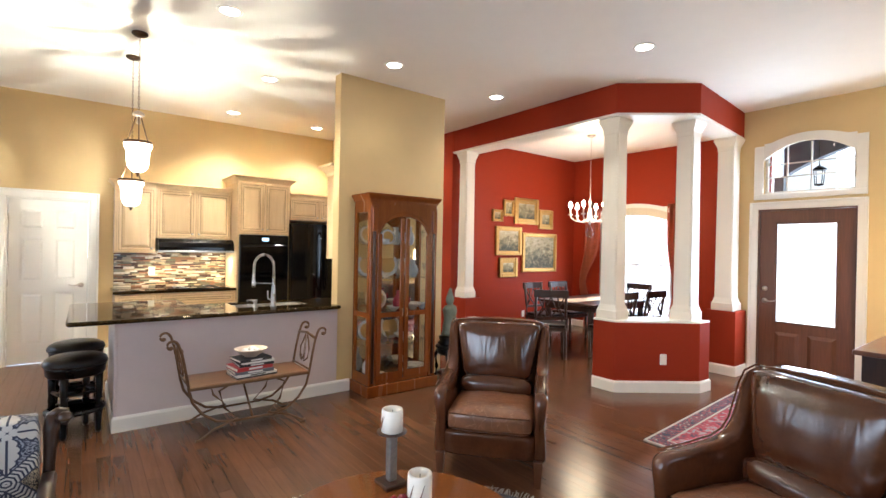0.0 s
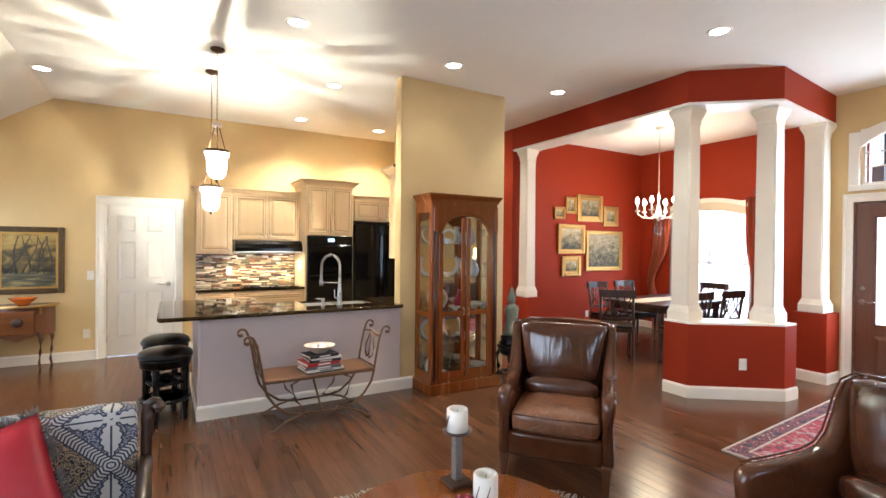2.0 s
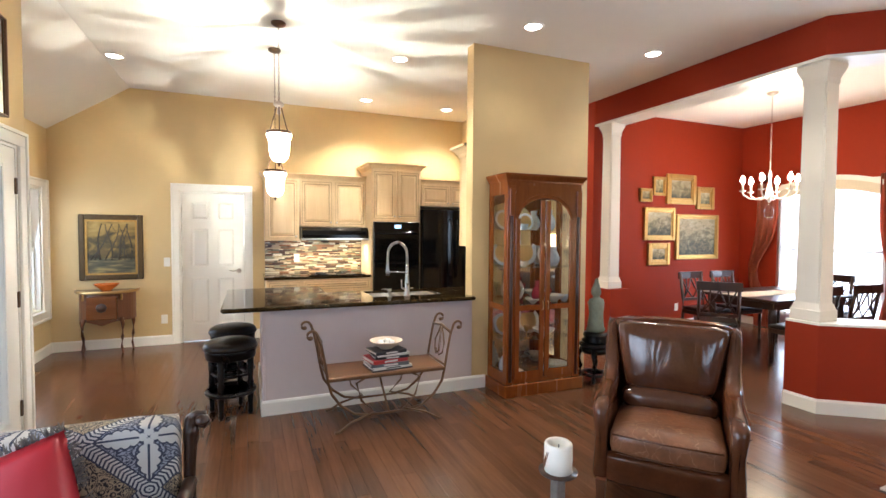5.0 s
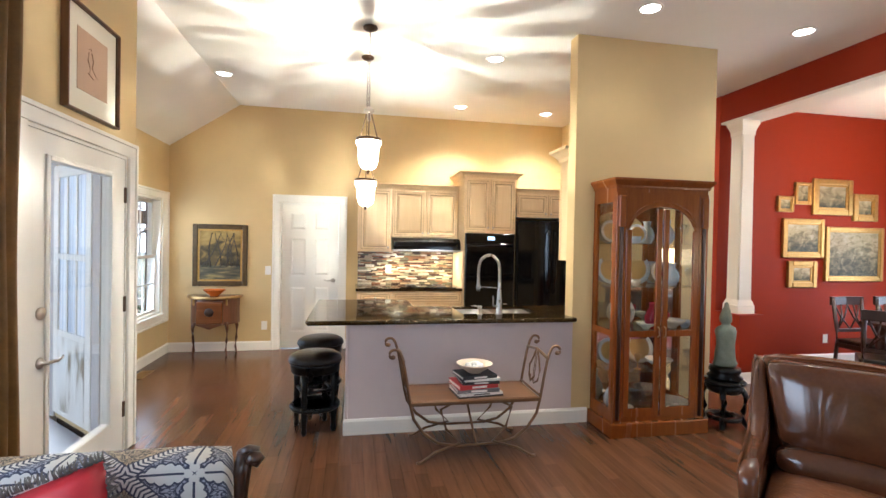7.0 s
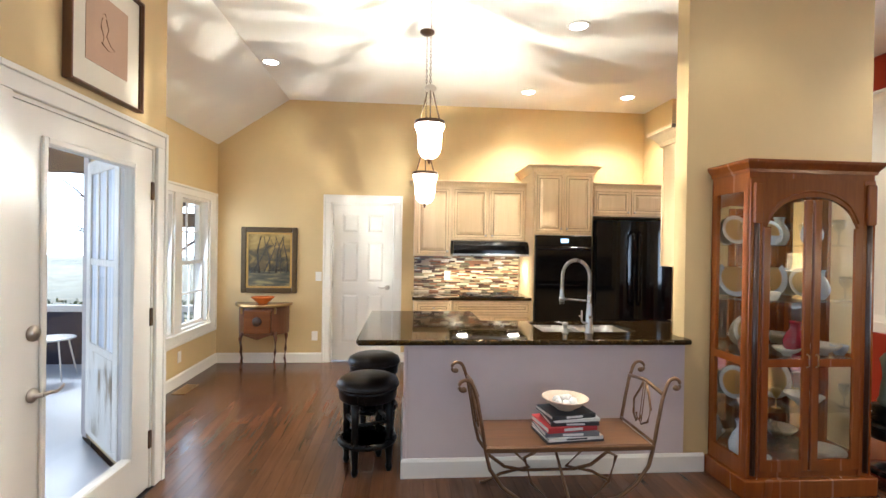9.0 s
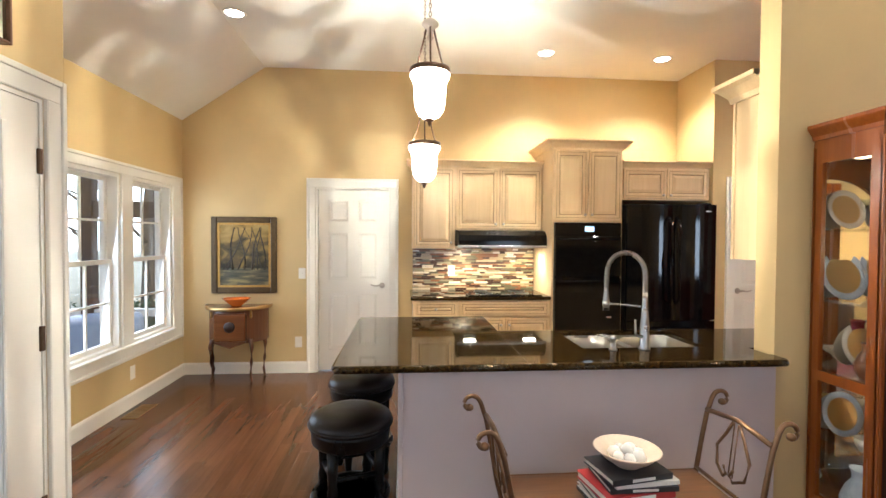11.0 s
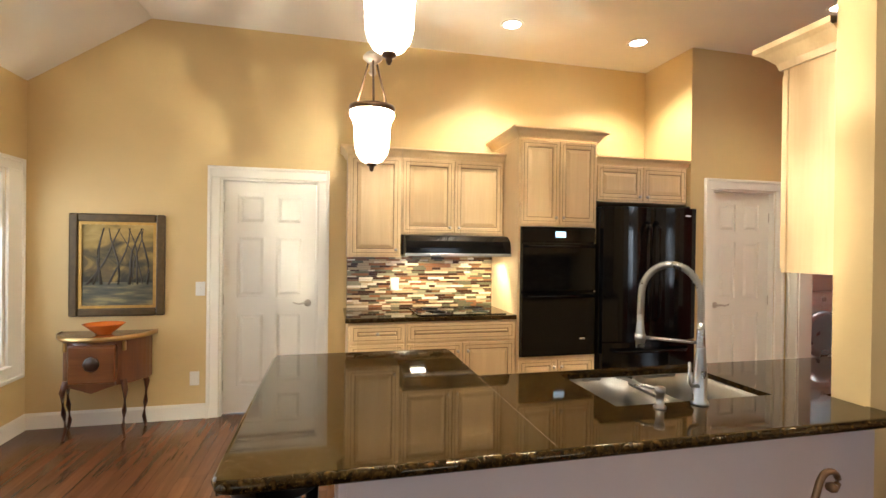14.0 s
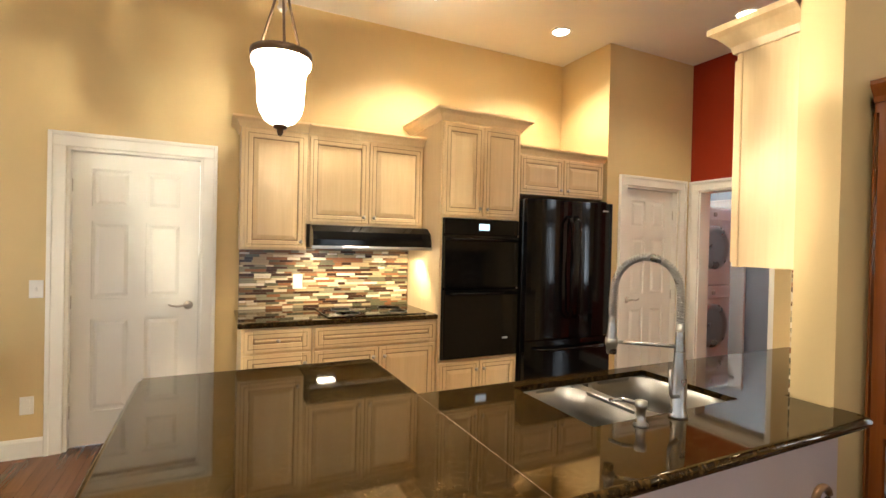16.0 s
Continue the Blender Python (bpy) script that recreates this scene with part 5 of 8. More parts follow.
tube(bm, [(2.205, 4.70, 0.897), (2.21, 4.64, 0.897), (2.195, 4.618, 0.897), (2.15, 4.617, 0.897), (0.06, 4.617, 0.897), (0.03, 4.622, 0.897), (0.018, 4.65, 0.897), (0.017, 5.90, 0.897), (0.03, 5.935, 0.897), (0.06, 5.943, 0.897), (0.88, 5.943, 0.897), (0.91, 5.93, 0.897), (0.913, 5.86, 0.897), (0.913, 5.40, 0.897)], r, 12)
part("bullnose", bm, GRANITE, pc)
part("end_fill", boxes((2.187, 4.64, 0.880, 2.205, 4.718, 0.9145)), GRANITE, pc)
part("seam", boxes((0.9135, 4.63, 0.9148, 0.9155, 5.38, 0.9154)), GROUT, pc)

sk = thing("sink", pose(0, 0, 0), "double-bowl brushed stainless steel undermount sink", "sink")


def bowl_mesh(bm, x0, x1, y0, y1, z0, depth, rad):
    rings = []
    for k, (ins, dz) in enumerate(((-0.012, 0.0), (0.0, 0.0), (0.008, -depth * 0.5), (0.02, -depth * 0.85), (0.06, -depth))):
        ring = []
        rr = max(0.02, rad - ins)
        for cx, cy, a0 in ((x1 - ins - rr, y1 - ins - rr, 0), (x0 + ins + rr, y1 - ins - rr, 90), (x0 + ins + rr, y0 + ins + rr, 180), (x1 - ins - rr, y0 + ins + rr, 270)):
            for s in range(7):
                a = radians(a0 + 90 * s / 6)
                ring.append(bm.verts.new((cx + rr * math.cos(a), cy + rr * math.sin(a), z0 + dz)))
        rings.append(ring)
    for p, q in zip(rings, rings[1:]):
        for i in range(len(p)):
            f = bm.faces.new((p[i], p[(i + 1) % len(p)], q[(i + 1) % len(q)], q[i]))
            f.smooth = True
    bm.faces.new(rings[-1])


for x0, x1 in ((SX0 + 0.002, 1.575), (1.60, SX1 - 0.002)):
    bm = bmesh.new()
    bowl_mesh(bm, x0 + 0.012, x1 - 0.012, SY0 + 0.012, SY1 - 0.012, 0.893, 0.18, 0.09)
    bw = part("bowl", bm, SINKSTEEL, sk)
    bm = bmesh.new()
    lathe(bm, [(0.0, 0.004), (0.04, 0.004), (0.045, 0.0), (0.045, -0.004)], 20, ((x0 + x1) / 2, 5.14, 0.716))
    part("drain", bm, STEEL, bw)
part("flange", boxes((1.562, SY0 + 0.001, 0.872, 1.613, SY1 - 0.001, 0.8925), (SX0 + 0.001, SY0 + 0.001, 0.872, SX0 + 0.014, SY1 - 0.001, 0.8925), (SX1 - 0.014, SY0 + 0.001, 0.872, SX1 - 0.001, SY1 - 0.001, 0.8925), (SX0 + 0.014, SY0 + 0.001, 0.872, 1.562, SY0 + 0.013, 0.8922), (1.613, SY0 + 0.001, 0.872, SX1 - 0.014, SY0 + 0.013, 0.8922), (SX0 + 0.014, SY1 - 0.013, 0.872, 1.562, SY1 - 0.001, 0.8922), (1.613, SY1 - 0.013, 0.872, SX1 - 0.014, SY1 - 0.001, 0.8922)), SINKSTEEL, sk)

fa = thing("kitchen_faucet", pose(1.605, 4.862, 0.915), "brushed nickel spring-coil pull-down kitchen faucet", "faucet")
bm = bmesh.new()
lathe(bm, [(0.0, 0), (0.03, 0), (0.03, 0.008), (0.024, 0.02), (0.023, 0.12), (0.018, 0.18), (0.014, 0.26), (0.013, 0.30), (0.0, 0.30)], 18)
part("column", bm, STEEL, fa)
dx, dy = -0.73, 0.68
arcp = [(0, 0, 0.30), (0, 0, 0.37)] + [(dx * 0.1025 * (1 - math.cos(a)), dy * 0.1025 * (1 - math.cos(a)), 0.39 + 0.12 * math.sin(a)) for a in [math.pi * i / 16 for i in range(1, 16)]] + [(dx * 0.205, dy * 0.205, 0.37), (dx * 0.207, dy * 0.207, 0.31)]
bm = bmesh.new()
tube(bm, arcp, 0.008, 8)
hose = part("hose", bm, STEEL, fa)
# the coil round the hose
bm = bmesh.new()
cp = []
P = [Vector(p) for p in arcp]
seglen = [0]
for a, b in zip(P, P[1:]):
    seglen.append(seglen[-1] + (b - a).length)
turns = 64
for k in range(turns * 8 + 1):
    s = seglen[-1] * k / (turns * 8)
    i = max(j for j in range(len(P) - 1) if seglen[j] <= s + 1e-9)
    f = (s - seglen[i]) / (seglen[i + 1] - seglen[i])
    p = P[i].lerp(P[i + 1], f)
    d = (P[i + 1] - P[i]).normalized()
    side = Vector((dy, -dx, 0)).normalized()
    up = side.cross(d)
    a = 2 * math.pi * k / 8
    cp.append(p + 0.0112 * (math.cos(a) * side + math.sin(a) * up))
tube(bm, cp, 0.0030, 5)
part("spring", bm, STEEL, fa)
bm = bmesh.new()
lathe(bm, [(0.0, 0.0), (0.016, 0.0), (0.017, 0.05), (0.013, 0.10), (0.010, 0.13), (0.0, 0.13)], 14, (dx * 0.207, dy * 0.207, 0.185))
part("spray_head", bm, STEEL, fa)
bm = bmesh.new()
tube(bm, [(0, 0, 0.225), (dx * 0.197, dy * 0.197, 0.225)], 0.006, 8)
lathe(bm, [(0.020, -0.012), (0.020, 0.012)], 14, (dx * 0.207, dy * 0.207, 0.225))
part("holder_arm", bm, STEEL, fa)
bm = bmesh.new()
tube(bm, [(-0.015, -0.01, 0.07), (-0.05, -0.015, 0.075), (-0.058, -0.015, 0.085), (-0.060, -0.015, 0.16)], 0.008, 8, 0.005)
part("lever", bm, STEEL, fa)
so = thing("soap_dispenser", pose(1.43, 4.855, 0.915), "brushed nickel soap dispenser beside the sink", "soap dispenser")
bm = bmesh.new()
lathe(bm, [(0.0, 0), (0.022, 0), (0.022, 0.006), (0.015, 0.012), (0.014, 0.05), (0.018, 0.055), (0.018, 0.075), (0.0, 0.078)], 16)
part("pump", bm, STEEL, so)
bm = bmesh.new()
tube(bm, [(0, 0, 0.066), (-0.03, 0.04, 0.07), (-0.055, 0.075, 0.062)], 0.006, 8)
part("spout", bm, STEEL, so)

# pendants over the peninsula


def pendant(x, y, rim):
    p = thing("pendant_lamp", pose(x, y, rim), "bronze pendant lamp with a lit white glass bell shade", "pendant lamp", "pendants over the peninsula")
    top = C - rim
    bm = bmesh.new()
    lathe(bm, [(0.0, top - 0.001), (0.062, top - 0.001), (0.062, top - 0.016), (0.045, top - 0.03), (0.012, top - 0.04), (0.0, top - 0.04)], 20)
    part("canopy", bm, BRONZE, p)
    bm = bmesh.new()
    n = int((top - 0.30) / 0.022)
    for i in range(n):
        z = 0.27 + (top - 0.31) * (i + 0.5) / n
        ring = []
        a = 0 if i % 2 else math.pi / 2
        tube(bm, [(0.007 * math.cos(q) * math.cos(a), 0.007 * math.cos(q) * math.sin(a), z + 0.014 * math.sin(q)) for q in [2 * math.pi * k / 8 for k in range(9)]], 0.0022, 4)
    part("chain", bm, BRONZE, p)
    bm = bmesh.new()
    lathe(bm, [(0.0, 0.285), (0.012, 0.28), (0.03, 0.270), (0.045, 0.255), (0.046, 0.243), (0.030, 0.228), (0.014, 0.220), (0.014, 0.185), (0.020, 0.178), (0.012, 0.165), (0.0, 0.162)], 18)
    part("hub", bm, NICKEL, p)
    for k in range(3):
        a = 2 * math.pi * k / 3 + 0.5
        bm = bmesh.new()
        tube(bm, [(0.022 * math.cos(a), 0.022 * math.sin(a), 0.235), (0.04 * math.cos(a), 0.04 * math.sin(a), 0.17), (0.075 * math.cos(a), 0.075 * math.sin(a), 0.06), (0.098 * math.cos(a), 0.098 * math.sin(a), 0.008)], 0.005, 6)
        part("arm", bm, BRONZE, p)
    bm = bmesh.new()
    lathe(bm, [(0.104, -0.012), (0.108, -0.012), (0.110, 0.0), (0.108, 0.014), (0.102, 0.014), (0.100, 0.0), (0.104, -0.012)], 32, caps=False)
    part("rim", bm, BRONZE, p)
    bm = bmesh.new()
    outer_p = [(0.100, -0.004), (0.106, -0.02), (0.104, -0.035), (0.092, -0.05), (0.086, -0.07), (0.084, -0.12), (0.082, -0.17), (0.074, -0.205), (0.055, -0.235), (0.028, -0.252), (0.0, -0.256)]
    lathe(bm, outer_p, 32, caps=False)
    part("shade", bm, RIPPLE, p, "lit white glass bell shade")
    # Extra disc added over the bulb to throw streaks on the ceiling.
    bm = bmesh.new()
    lathe(bm, [(0.0985, -0.002), (0.09, 0.000), (0.05, 0.002), (0.0, 0.003)], 28, caps=False)
    part("glass_cover", bm, STREAKMASK, p, "added patterned disc in the rim that shapes the bulb's streaks")
    bm = bmesh.new()
    lathe(bm, [(0.0, -0.244), (0.026, -0.246), (0.024, -0.262), (0.010, -0.268), (0.012, -0.276), (0.007, -0.288), (0.0, -0.292)], 14)
    part("finial", bm, BRONZE, p)
    lamp("pendant_bulb", "POINT", pose(x, y, rim - 0.040), 165, WARM, 0.003)
    return p


pendant(0.465, 5.0, 2.385)
pendant(0.465, 5.66, 2.125)

# recessed ceiling lights
CANS = ((1.70, 5.42, 50), (1.73, 7.10, 165), (2.955, 7.14, 165), (2.54, 4.19, 14), (4.0, 4.25, 38), (4.02, 2.39, 75), (0.98, 4.08, 118), (4.03, 6.19, 50))
first = None
for x, y, watts in CANS:
    if first is None:
        first = thing("recessed_light", pose(x, y, C), "lit recessed ceiling light with a white ring", "ceiling light", "recessed ceiling lights")
        bm = bmesh.new()
        lathe(bm, [(0.072, -0.002), (0.078, -0.009), (0.092, -0.007), (0.096, -0.0005)], 32)
        part("ring", bm, WHITE, first)
        bm = bmesh.new()
        lathe(bm, [(0.0, -0.004), (0.072, -0.003)], 32)
        part("lens", bm, CANGLOW, first)
    else:
        copy_thing(first, pose(x, y, C))
    lamp("downlight_lamp", "SPOT", look((x, y, C - 0.03), (x, y, 0)), watts, WARM, 0.07, angle=95 if x == 1.70 else 125, blend=0.9 if x == 1.70 else 0.7)
copy_thing(first, pose(-1.07, 6.52, C))
lamp("downlight_lamp", "SPOT", look((-1.07, 6.52, C - 0.03), (-1.07, 6.52, 0)), 18, WARM, 0.07, angle=125, blend=0.7)
first["label"] = "lit recessed ceiling light with a white ring"

# laundry beyond the doorway
for z, name in ((0.17, "washing_machine"), (1.06, "tumble_dryer")):
    w = thing(name, pose(5.37, 7.34, z), "white front-loading " + name.replace("_", " ") + " with a round door", name.replace("_", " "))
    part("body", boxes((-0.33, 0, 0.0, 0.33, 0.62, 0.885), bevel=0.012, seg=2), WHITEAPP, w)
    part("control_panel", boxes((-0.32, -0.012, 0.74, 0.32, 0.0, 0.875), bevel=0.006), WHITEAPP, w)
    for prof, nm, mt in (([(0.17, 0.0), (0.25, 0.0), (0.25, 0.03), (0.20, 0.05), (0.17, 0.03)], "door_ring", STEEL), ([(0.0, 0.03), (0.10, 0.028), (0.17, 0.012)], "door_glass", BLACK)):
        bm = bmesh.new()
        lathe(bm, prof, 32)
        bmesh.ops.rotate(bm, verts=bm.verts, matrix=Matrix.Rotation(radians(90), 3, "X"), cent=(0, 0, 0))
        bmesh.ops.translate(bm, verts=bm.verts, vec=(0, 0, 0.43))
        part(nm, bm, mt, w)
    part("knob", boxes((-0.03, -0.03, 0.78, 0.03, -0.012, 0.83), bevel=0.01), STEEL, w)
# Fill lamp added to brighten the laundry seen through the doorway.
lamp("laundry_fill_lamp", "POINT", pose(5.6, 7.2, 3.0), 65, (0.92, 0.97, 1.0), 0.1)
lp = thing("pedestal", pose(5.37, 7.34, 0), "white drawer pedestal under the washing machine", "pedestal")
part("body", boxes((-0.33, 0, 0, 0.33, 0.62, 0.168), bevel=0.01), WHITEAPP, lp)
part("drawer", boxes((-0.31, -0.012, 0.02, 0.31, 0.0, 0.15), bevel=0.005), WHITEAPP, lp)
# Glowing fixture added out of view to go with the fill lamp.
lc = thing("ceiling_light", pose(5.6, 7.2, C), "round white ceiling fixture added out of view to light the laundry", "ceiling light")
bm = bmesh.new()
lathe(bm, [(0.15, -0.0005), (0.15, -0.02), (0.14, -0.03)], 24)
part("base", bm, WHITE, lc)
bm = bmesh.new()
lathe(bm, [(0.14, -0.03), (0.12, -0.07), (0.06, -0.10), (0.0, -0.105)], 24)
o = part("diffuser", bm, glow("laundry_fill_glow", (1.0, 0.93, 0.82), 4.0), lc)
o.visible_shadow = False

# ---- breakfast nook ----


def framed(name, axis, plane, a0, a1, z0, z1, side, frame_mat, canvas, label, fw=0.06, mat_w=0.0, liner=None):
    m = facing(axis, plane, (a0 + a1) / 2, (z0 + z1) / 2, side)
    p = thing(name, m, label, "painting", "paintings on the red wall" if axis == "y" and plane < 7 else "")
    w, h = (a1 - a0) / 2, (z1 - z0) / 2
    for s in ((-w, -0.045, -h, -w + fw, -0.002, h), (w - fw, -0.045, -h, w, -0.002, h), (-w + fw, -0.045, -h, w - fw, -0.002, -h + fw), (-w + fw, -0.045, h - fw, w - fw, -0.002, h)):
        part("frame", boxes(s, bevel=min(0.012, fw * 0.3), seg=2), frame_mat, p)
    g = fw * 0.35
    lin = boxes((-w + fw, -0.030, -h + fw, -w + fw + g, -0.002, h - fw), (w - fw - g, -0.030, -h + fw, w - fw, -0.002, h - fw), (-w + fw + g, -0.030, -h + fw, w - fw - g, -0.002, -h + fw + g), (-w + fw + g, -0.030, h - fw - g, w - fw - g, -0.002, h - fw))
    part("liner", lin, liner or GILT, p)
    part("canvas", boxes((-w + fw + g, -0.02, -h + fw + g, w - fw - g, -0.004, h - fw - g)), canvas, p)
    if mat_w:
        part("picture_sheet", boxes((-w + fw + g + mat_w, -0.0225, -h + fw + g + mat_w * 1.1, w - fw - g - mat_w, -0.0202, h - fw - g - mat_w)), mat("sepia_sheet", (0.50, 0.33, 0.215), 0.8, amount=0.12), p)
        SKETCH = mat("chalk_and_sepia", (0.27, 0.15, 0.085), 0.9, amount=0.5, noise_scale=40)
        for pts in ([(-0.05, 0.07), (-0.06, 0.02), (-0.035, -0.02), (-0.045, -0.06)], [(-0.02, 0.075), (0.0, 0.03), (-0.015, -0.01), (0.02, -0.045), (0.055, -0.055)], [(-0.055, -0.055), (0.0, -0.075), (0.05, -0.06)], [(-0.045, 0.09), (-0.03, 0.10), (-0.018, 0.085)]):
            bm = bmesh.new()
            tube(bm, [(a, -0.0226, b) for a, b in pts], 0.0045, 5, 0.002, 0.2)
            part("sketch_line", bm, SKETCH, p)
    return p


woods = framed("painting", "y", 7.77, -1.745, -1.055, 0.885, 1.715, 0, GILTDARK, FOREST_CANVAS, "forest landscape painting in a dark gilt frame", 0.065)
TRUNKPAINT = mat("painted_trunk", (0.035, 0.025, 0.014), 0.5)
part("painted_ground", boxes((-0.255, -0.0212, -0.325, 0.255, -0.0201, -0.14)), ramp_mat("painted_stream", "noise", 10, [(0.35, (0.03, 0.032, 0.02)), (0.55, (0.09, 0.08, 0.04)), (0.7, (0.24, 0.19, 0.07))], 0.5, 0.2, stretch=(0.5, 1, 3)), woods)
rnd = random.Random(3)
for x, lean, w in ((-0.19, 0.10, 0.011), (-0.14, 0.02, 0.015), (-0.05, 0.14, 0.010), (0.0, -0.05, 0.012), (0.06, 0.10, 0.013), (0.11, 0.05, 0.009), (0.16, -0.08, 0.010), (0.21, -0.03, 0.012), (-0.22, 0.25, 0.012), (0.19, -0.18, 0.007)):
    bm = bmesh.new()
    pts = [(x + lean * t + 0.02 * math.sin(5 * t + x * 30), -0.0205, -0.16 + 0.46 * t) for t in (0, 0.2, 0.4, 0.6, 0.8, 1.0)]
    pts = [(max(-0.25, min(0.25, a)), b, c) for a, b, c in pts]
    tube(bm, pts, w, 6, w * 0.35, 1.0)
    for v in bm.verts:
        v.co.y = -0.0205 + (v.co.y + 0.0205) * 0.12
    part("painted_tree", bm, TRUNKPAINT, woods)

dm = thing("demilune_table", pose(-1.44, 7.73, 0), "half-round mahogany console table with marquetry drawer and curved legs", "console table")


def half_disc(bm, r, z0, z1, ry, grow=0.0):
    poly = [(r * math.cos(math.pi * i / 20), -ry * math.sin(math.pi * i / 20)) for i in range(21)]
    return prism(bm, poly, z0, z1)


bm = bmesh.new()
half_disc(bm, 0.335, 0.745, 0.772, 0.36)
part("top", bm, MARQUETRY, dm)
bm = bmesh.new()
lathe(bm, [(0.337, 0.742), (0.341, 0.748), (0.341, 0.776), (0.332, 0.778)], 24, (0, 0, 0), math.pi, 2 * math.pi, 1.0, 1.075)
part("brass_rim", bm, BRASS, dm)
bm = bmesh.new()
half_disc(bm, 0.30, 0.40, 0.745, 0.32)
part("body", bm, MAHOG, dm)
part("drawer", boxes((-0.155, -0.328, 0.43, 0.155, -0.25, 0.715), bevel=0.008), MARQUETRY, dm)
bm = bmesh.new()
lathe(bm, [(0.0, 0.0), (0.058, 0.0), (0.05, 0.006), (0.0, 0.008)], 8)
bmesh.ops.rotate(bm, verts=bm.verts, matrix=Matrix.Rotation(radians(90), 3, "X"), cent=(0, 0, 0))
bmesh.ops.translate(bm, verts=bm.verts, vec=(0, -0.328, 0.575))
part("inlay", bm, WALNUT, dm, "dark inlaid medallion")
bm = bmesh.new()
prism(bm, [(-0.155, 0.43), (-0.155, 0.41), (-0.08, 0.385), (0.0, 0.355), (0.08, 0.385), (0.155, 0.41), (0.155, 0.43)], -0.325, -0.30, "y")
part("apron", bm, MAHOG, dm)
for x, y in ((-0.26, -0.05), (0.26, -0.05), (-0.19, -0.26), (0.19, -0.26)):
    sx, sy = math.copysign(1, x), -1 if y < -0.1 else 0
    bm = bmesh.new()
    tube(bm, [(x, y, 0.44), (x + 0.018 * sx, y + 0.018 * sy, 0.36), (x + 0.01 * sx, y + 0.01 * sy, 0.2), (x, y, 0.08), (x + 0.015 * sx, y + 0.015 * sy, 0.0)], 0.024, 8, 0.011)
    part("leg", bm, MAHOG, dm)
    part("mount", boxes((x * 1.04 - 0.012, y * 1.04 - 0.012, 0.66, x * 1.04 + 0.012, y * 1.04 + 0.012, 0.735), bevel=0.006), BRASS, dm)
bm = bmesh.new()
lathe(bm, [(0.0, 0.0), (0.05, 0.0), (0.055, 0.008), (0.10, 0.045), (0.135, 0.075), (0.145, 0.082), (0.138, 0.083), (0.095, 0.055), (0.04, 0.018), (0.0, 0.015)], 28, (-1.42, 7.56, 0.773), 0, 2 * math.pi, 1.0, 0.85)
solid("bowl", bm, BOWLORANGE, "orange glass bowl on the half-round table", "bowl")
vt = thing("floor_vent", pose(-1.915, 6.66, 0.0), "brass floor register set in the wood floor", "floor vent")
part("frame", boxes((-0.065, -0.165, 0, -0.052, 0.165, 0.005), (0.052, -0.165, 0, 0.065, 0.165, 0.005), (-0.052, -0.165, 0, 0.052, -0.15, 0.005), (-0.052, 0.15, 0, 0.052, 0.165, 0.005)), BRASS, vt)
part("pan", boxes((-0.052, -0.15, 0.0002, 0.052, 0.15, 0.0012)), BLACKW, vt)
for i in range(9):
    part("slat", boxes((-0.052, -0.145 + i * 0.0335, 0.0012, 0.052, -0.123 + i * 0.0335, 0.0042)), BRASS, vt)

framed("framed_print", "x", -1.24, 3.87, 4.46, 2.24, 2.86, -1, wood("walnut_frame", (0.06, 0.022, 0.008), (0.17, 0.07, 0.025), 1.0, "Z", 0.35), mat("cream_mat_board", (0.74, 0.68, 0.55), 0.9, amount=0.03), "sepia print with a cream mat in a walnut frame", 0.012, 0.11, BRONZE)


def drape(name, m, width, top, folds, depth, material, label, seed=0, gather=None):
    """A hanging curtain: waves along its width, drawn in at the height gather."""
    d = thing(name, m, label, "curtain")
    bm = bmesh.new()
    nx, nz = folds * 8, 18
    rn = random.Random(seed)
    ph = [rn.uniform(-0.4, 0.4) for _ in range(nx + 1)]
    grid = []
    for j in range(nz + 1):
        z = top * j / nz
        row = []
        for i in range(nx + 1):
            u = i / nx
            w = width
            off = 0.0
            if gather:
                k = math.exp(-((z - gather[0]) / 0.45) ** 2)
                w = width * (1 - 0.55 * k)
                off = gather[1] * k
            a = 2 * math.pi * folds * u + ph[i] * (1 - j / nz)
            row.append(bm.verts.new((-width / 2 + off + w * u, depth * math.sin(a) * (0.75 + 0.25 * math.sin(7 * u + 3 * z)), z)))
        grid.append(row)
    for j in range(nz):
        for i in range(nx):
            f = bm.faces.new((grid[j][i], grid[j][i + 1], grid[j + 1][i + 1], grid[j + 1][i]))
            f.smooth = True
    bmesh.ops.solidify(bm, geom=bm.faces[:], thickness=0.004)
    part("cloth", bm, material, d)
    return d


cu = drape("curtain", facing("x", -1.13, 3.16, 0.01, -1), 0.40, 2.72, 5, 0.035, CURTGOLD, "gold-brown drape beside the porch door", 4)
bm = bmesh.new()
tube(bm, [(0, 0.24, 2.74), (0, -1.2, 2.74)], 0.014, 10)
# rod above the drape
rod = thing("curtain_rod", pose(-1.13, 3.22, 0), "dark bronze curtain rod on brackets", "curtain rod")
part("rod", bm, BRONZE, rod)
part("bracket", boxes((-0.105, 0.15, 2.73, 0.0, 0.17, 2.75), bevel=0.003), BRONZE, rod)
bm = bmesh.new()
lathe(bm, [(0.0, -0.03), (0.022, -0.015), (0.026, 0.0), (0.022, 0.015), (0.0, 0.03)], 14, (0, 0.25, 2.74))
part("finial", bm, BRONZE, rod)

# bar stools


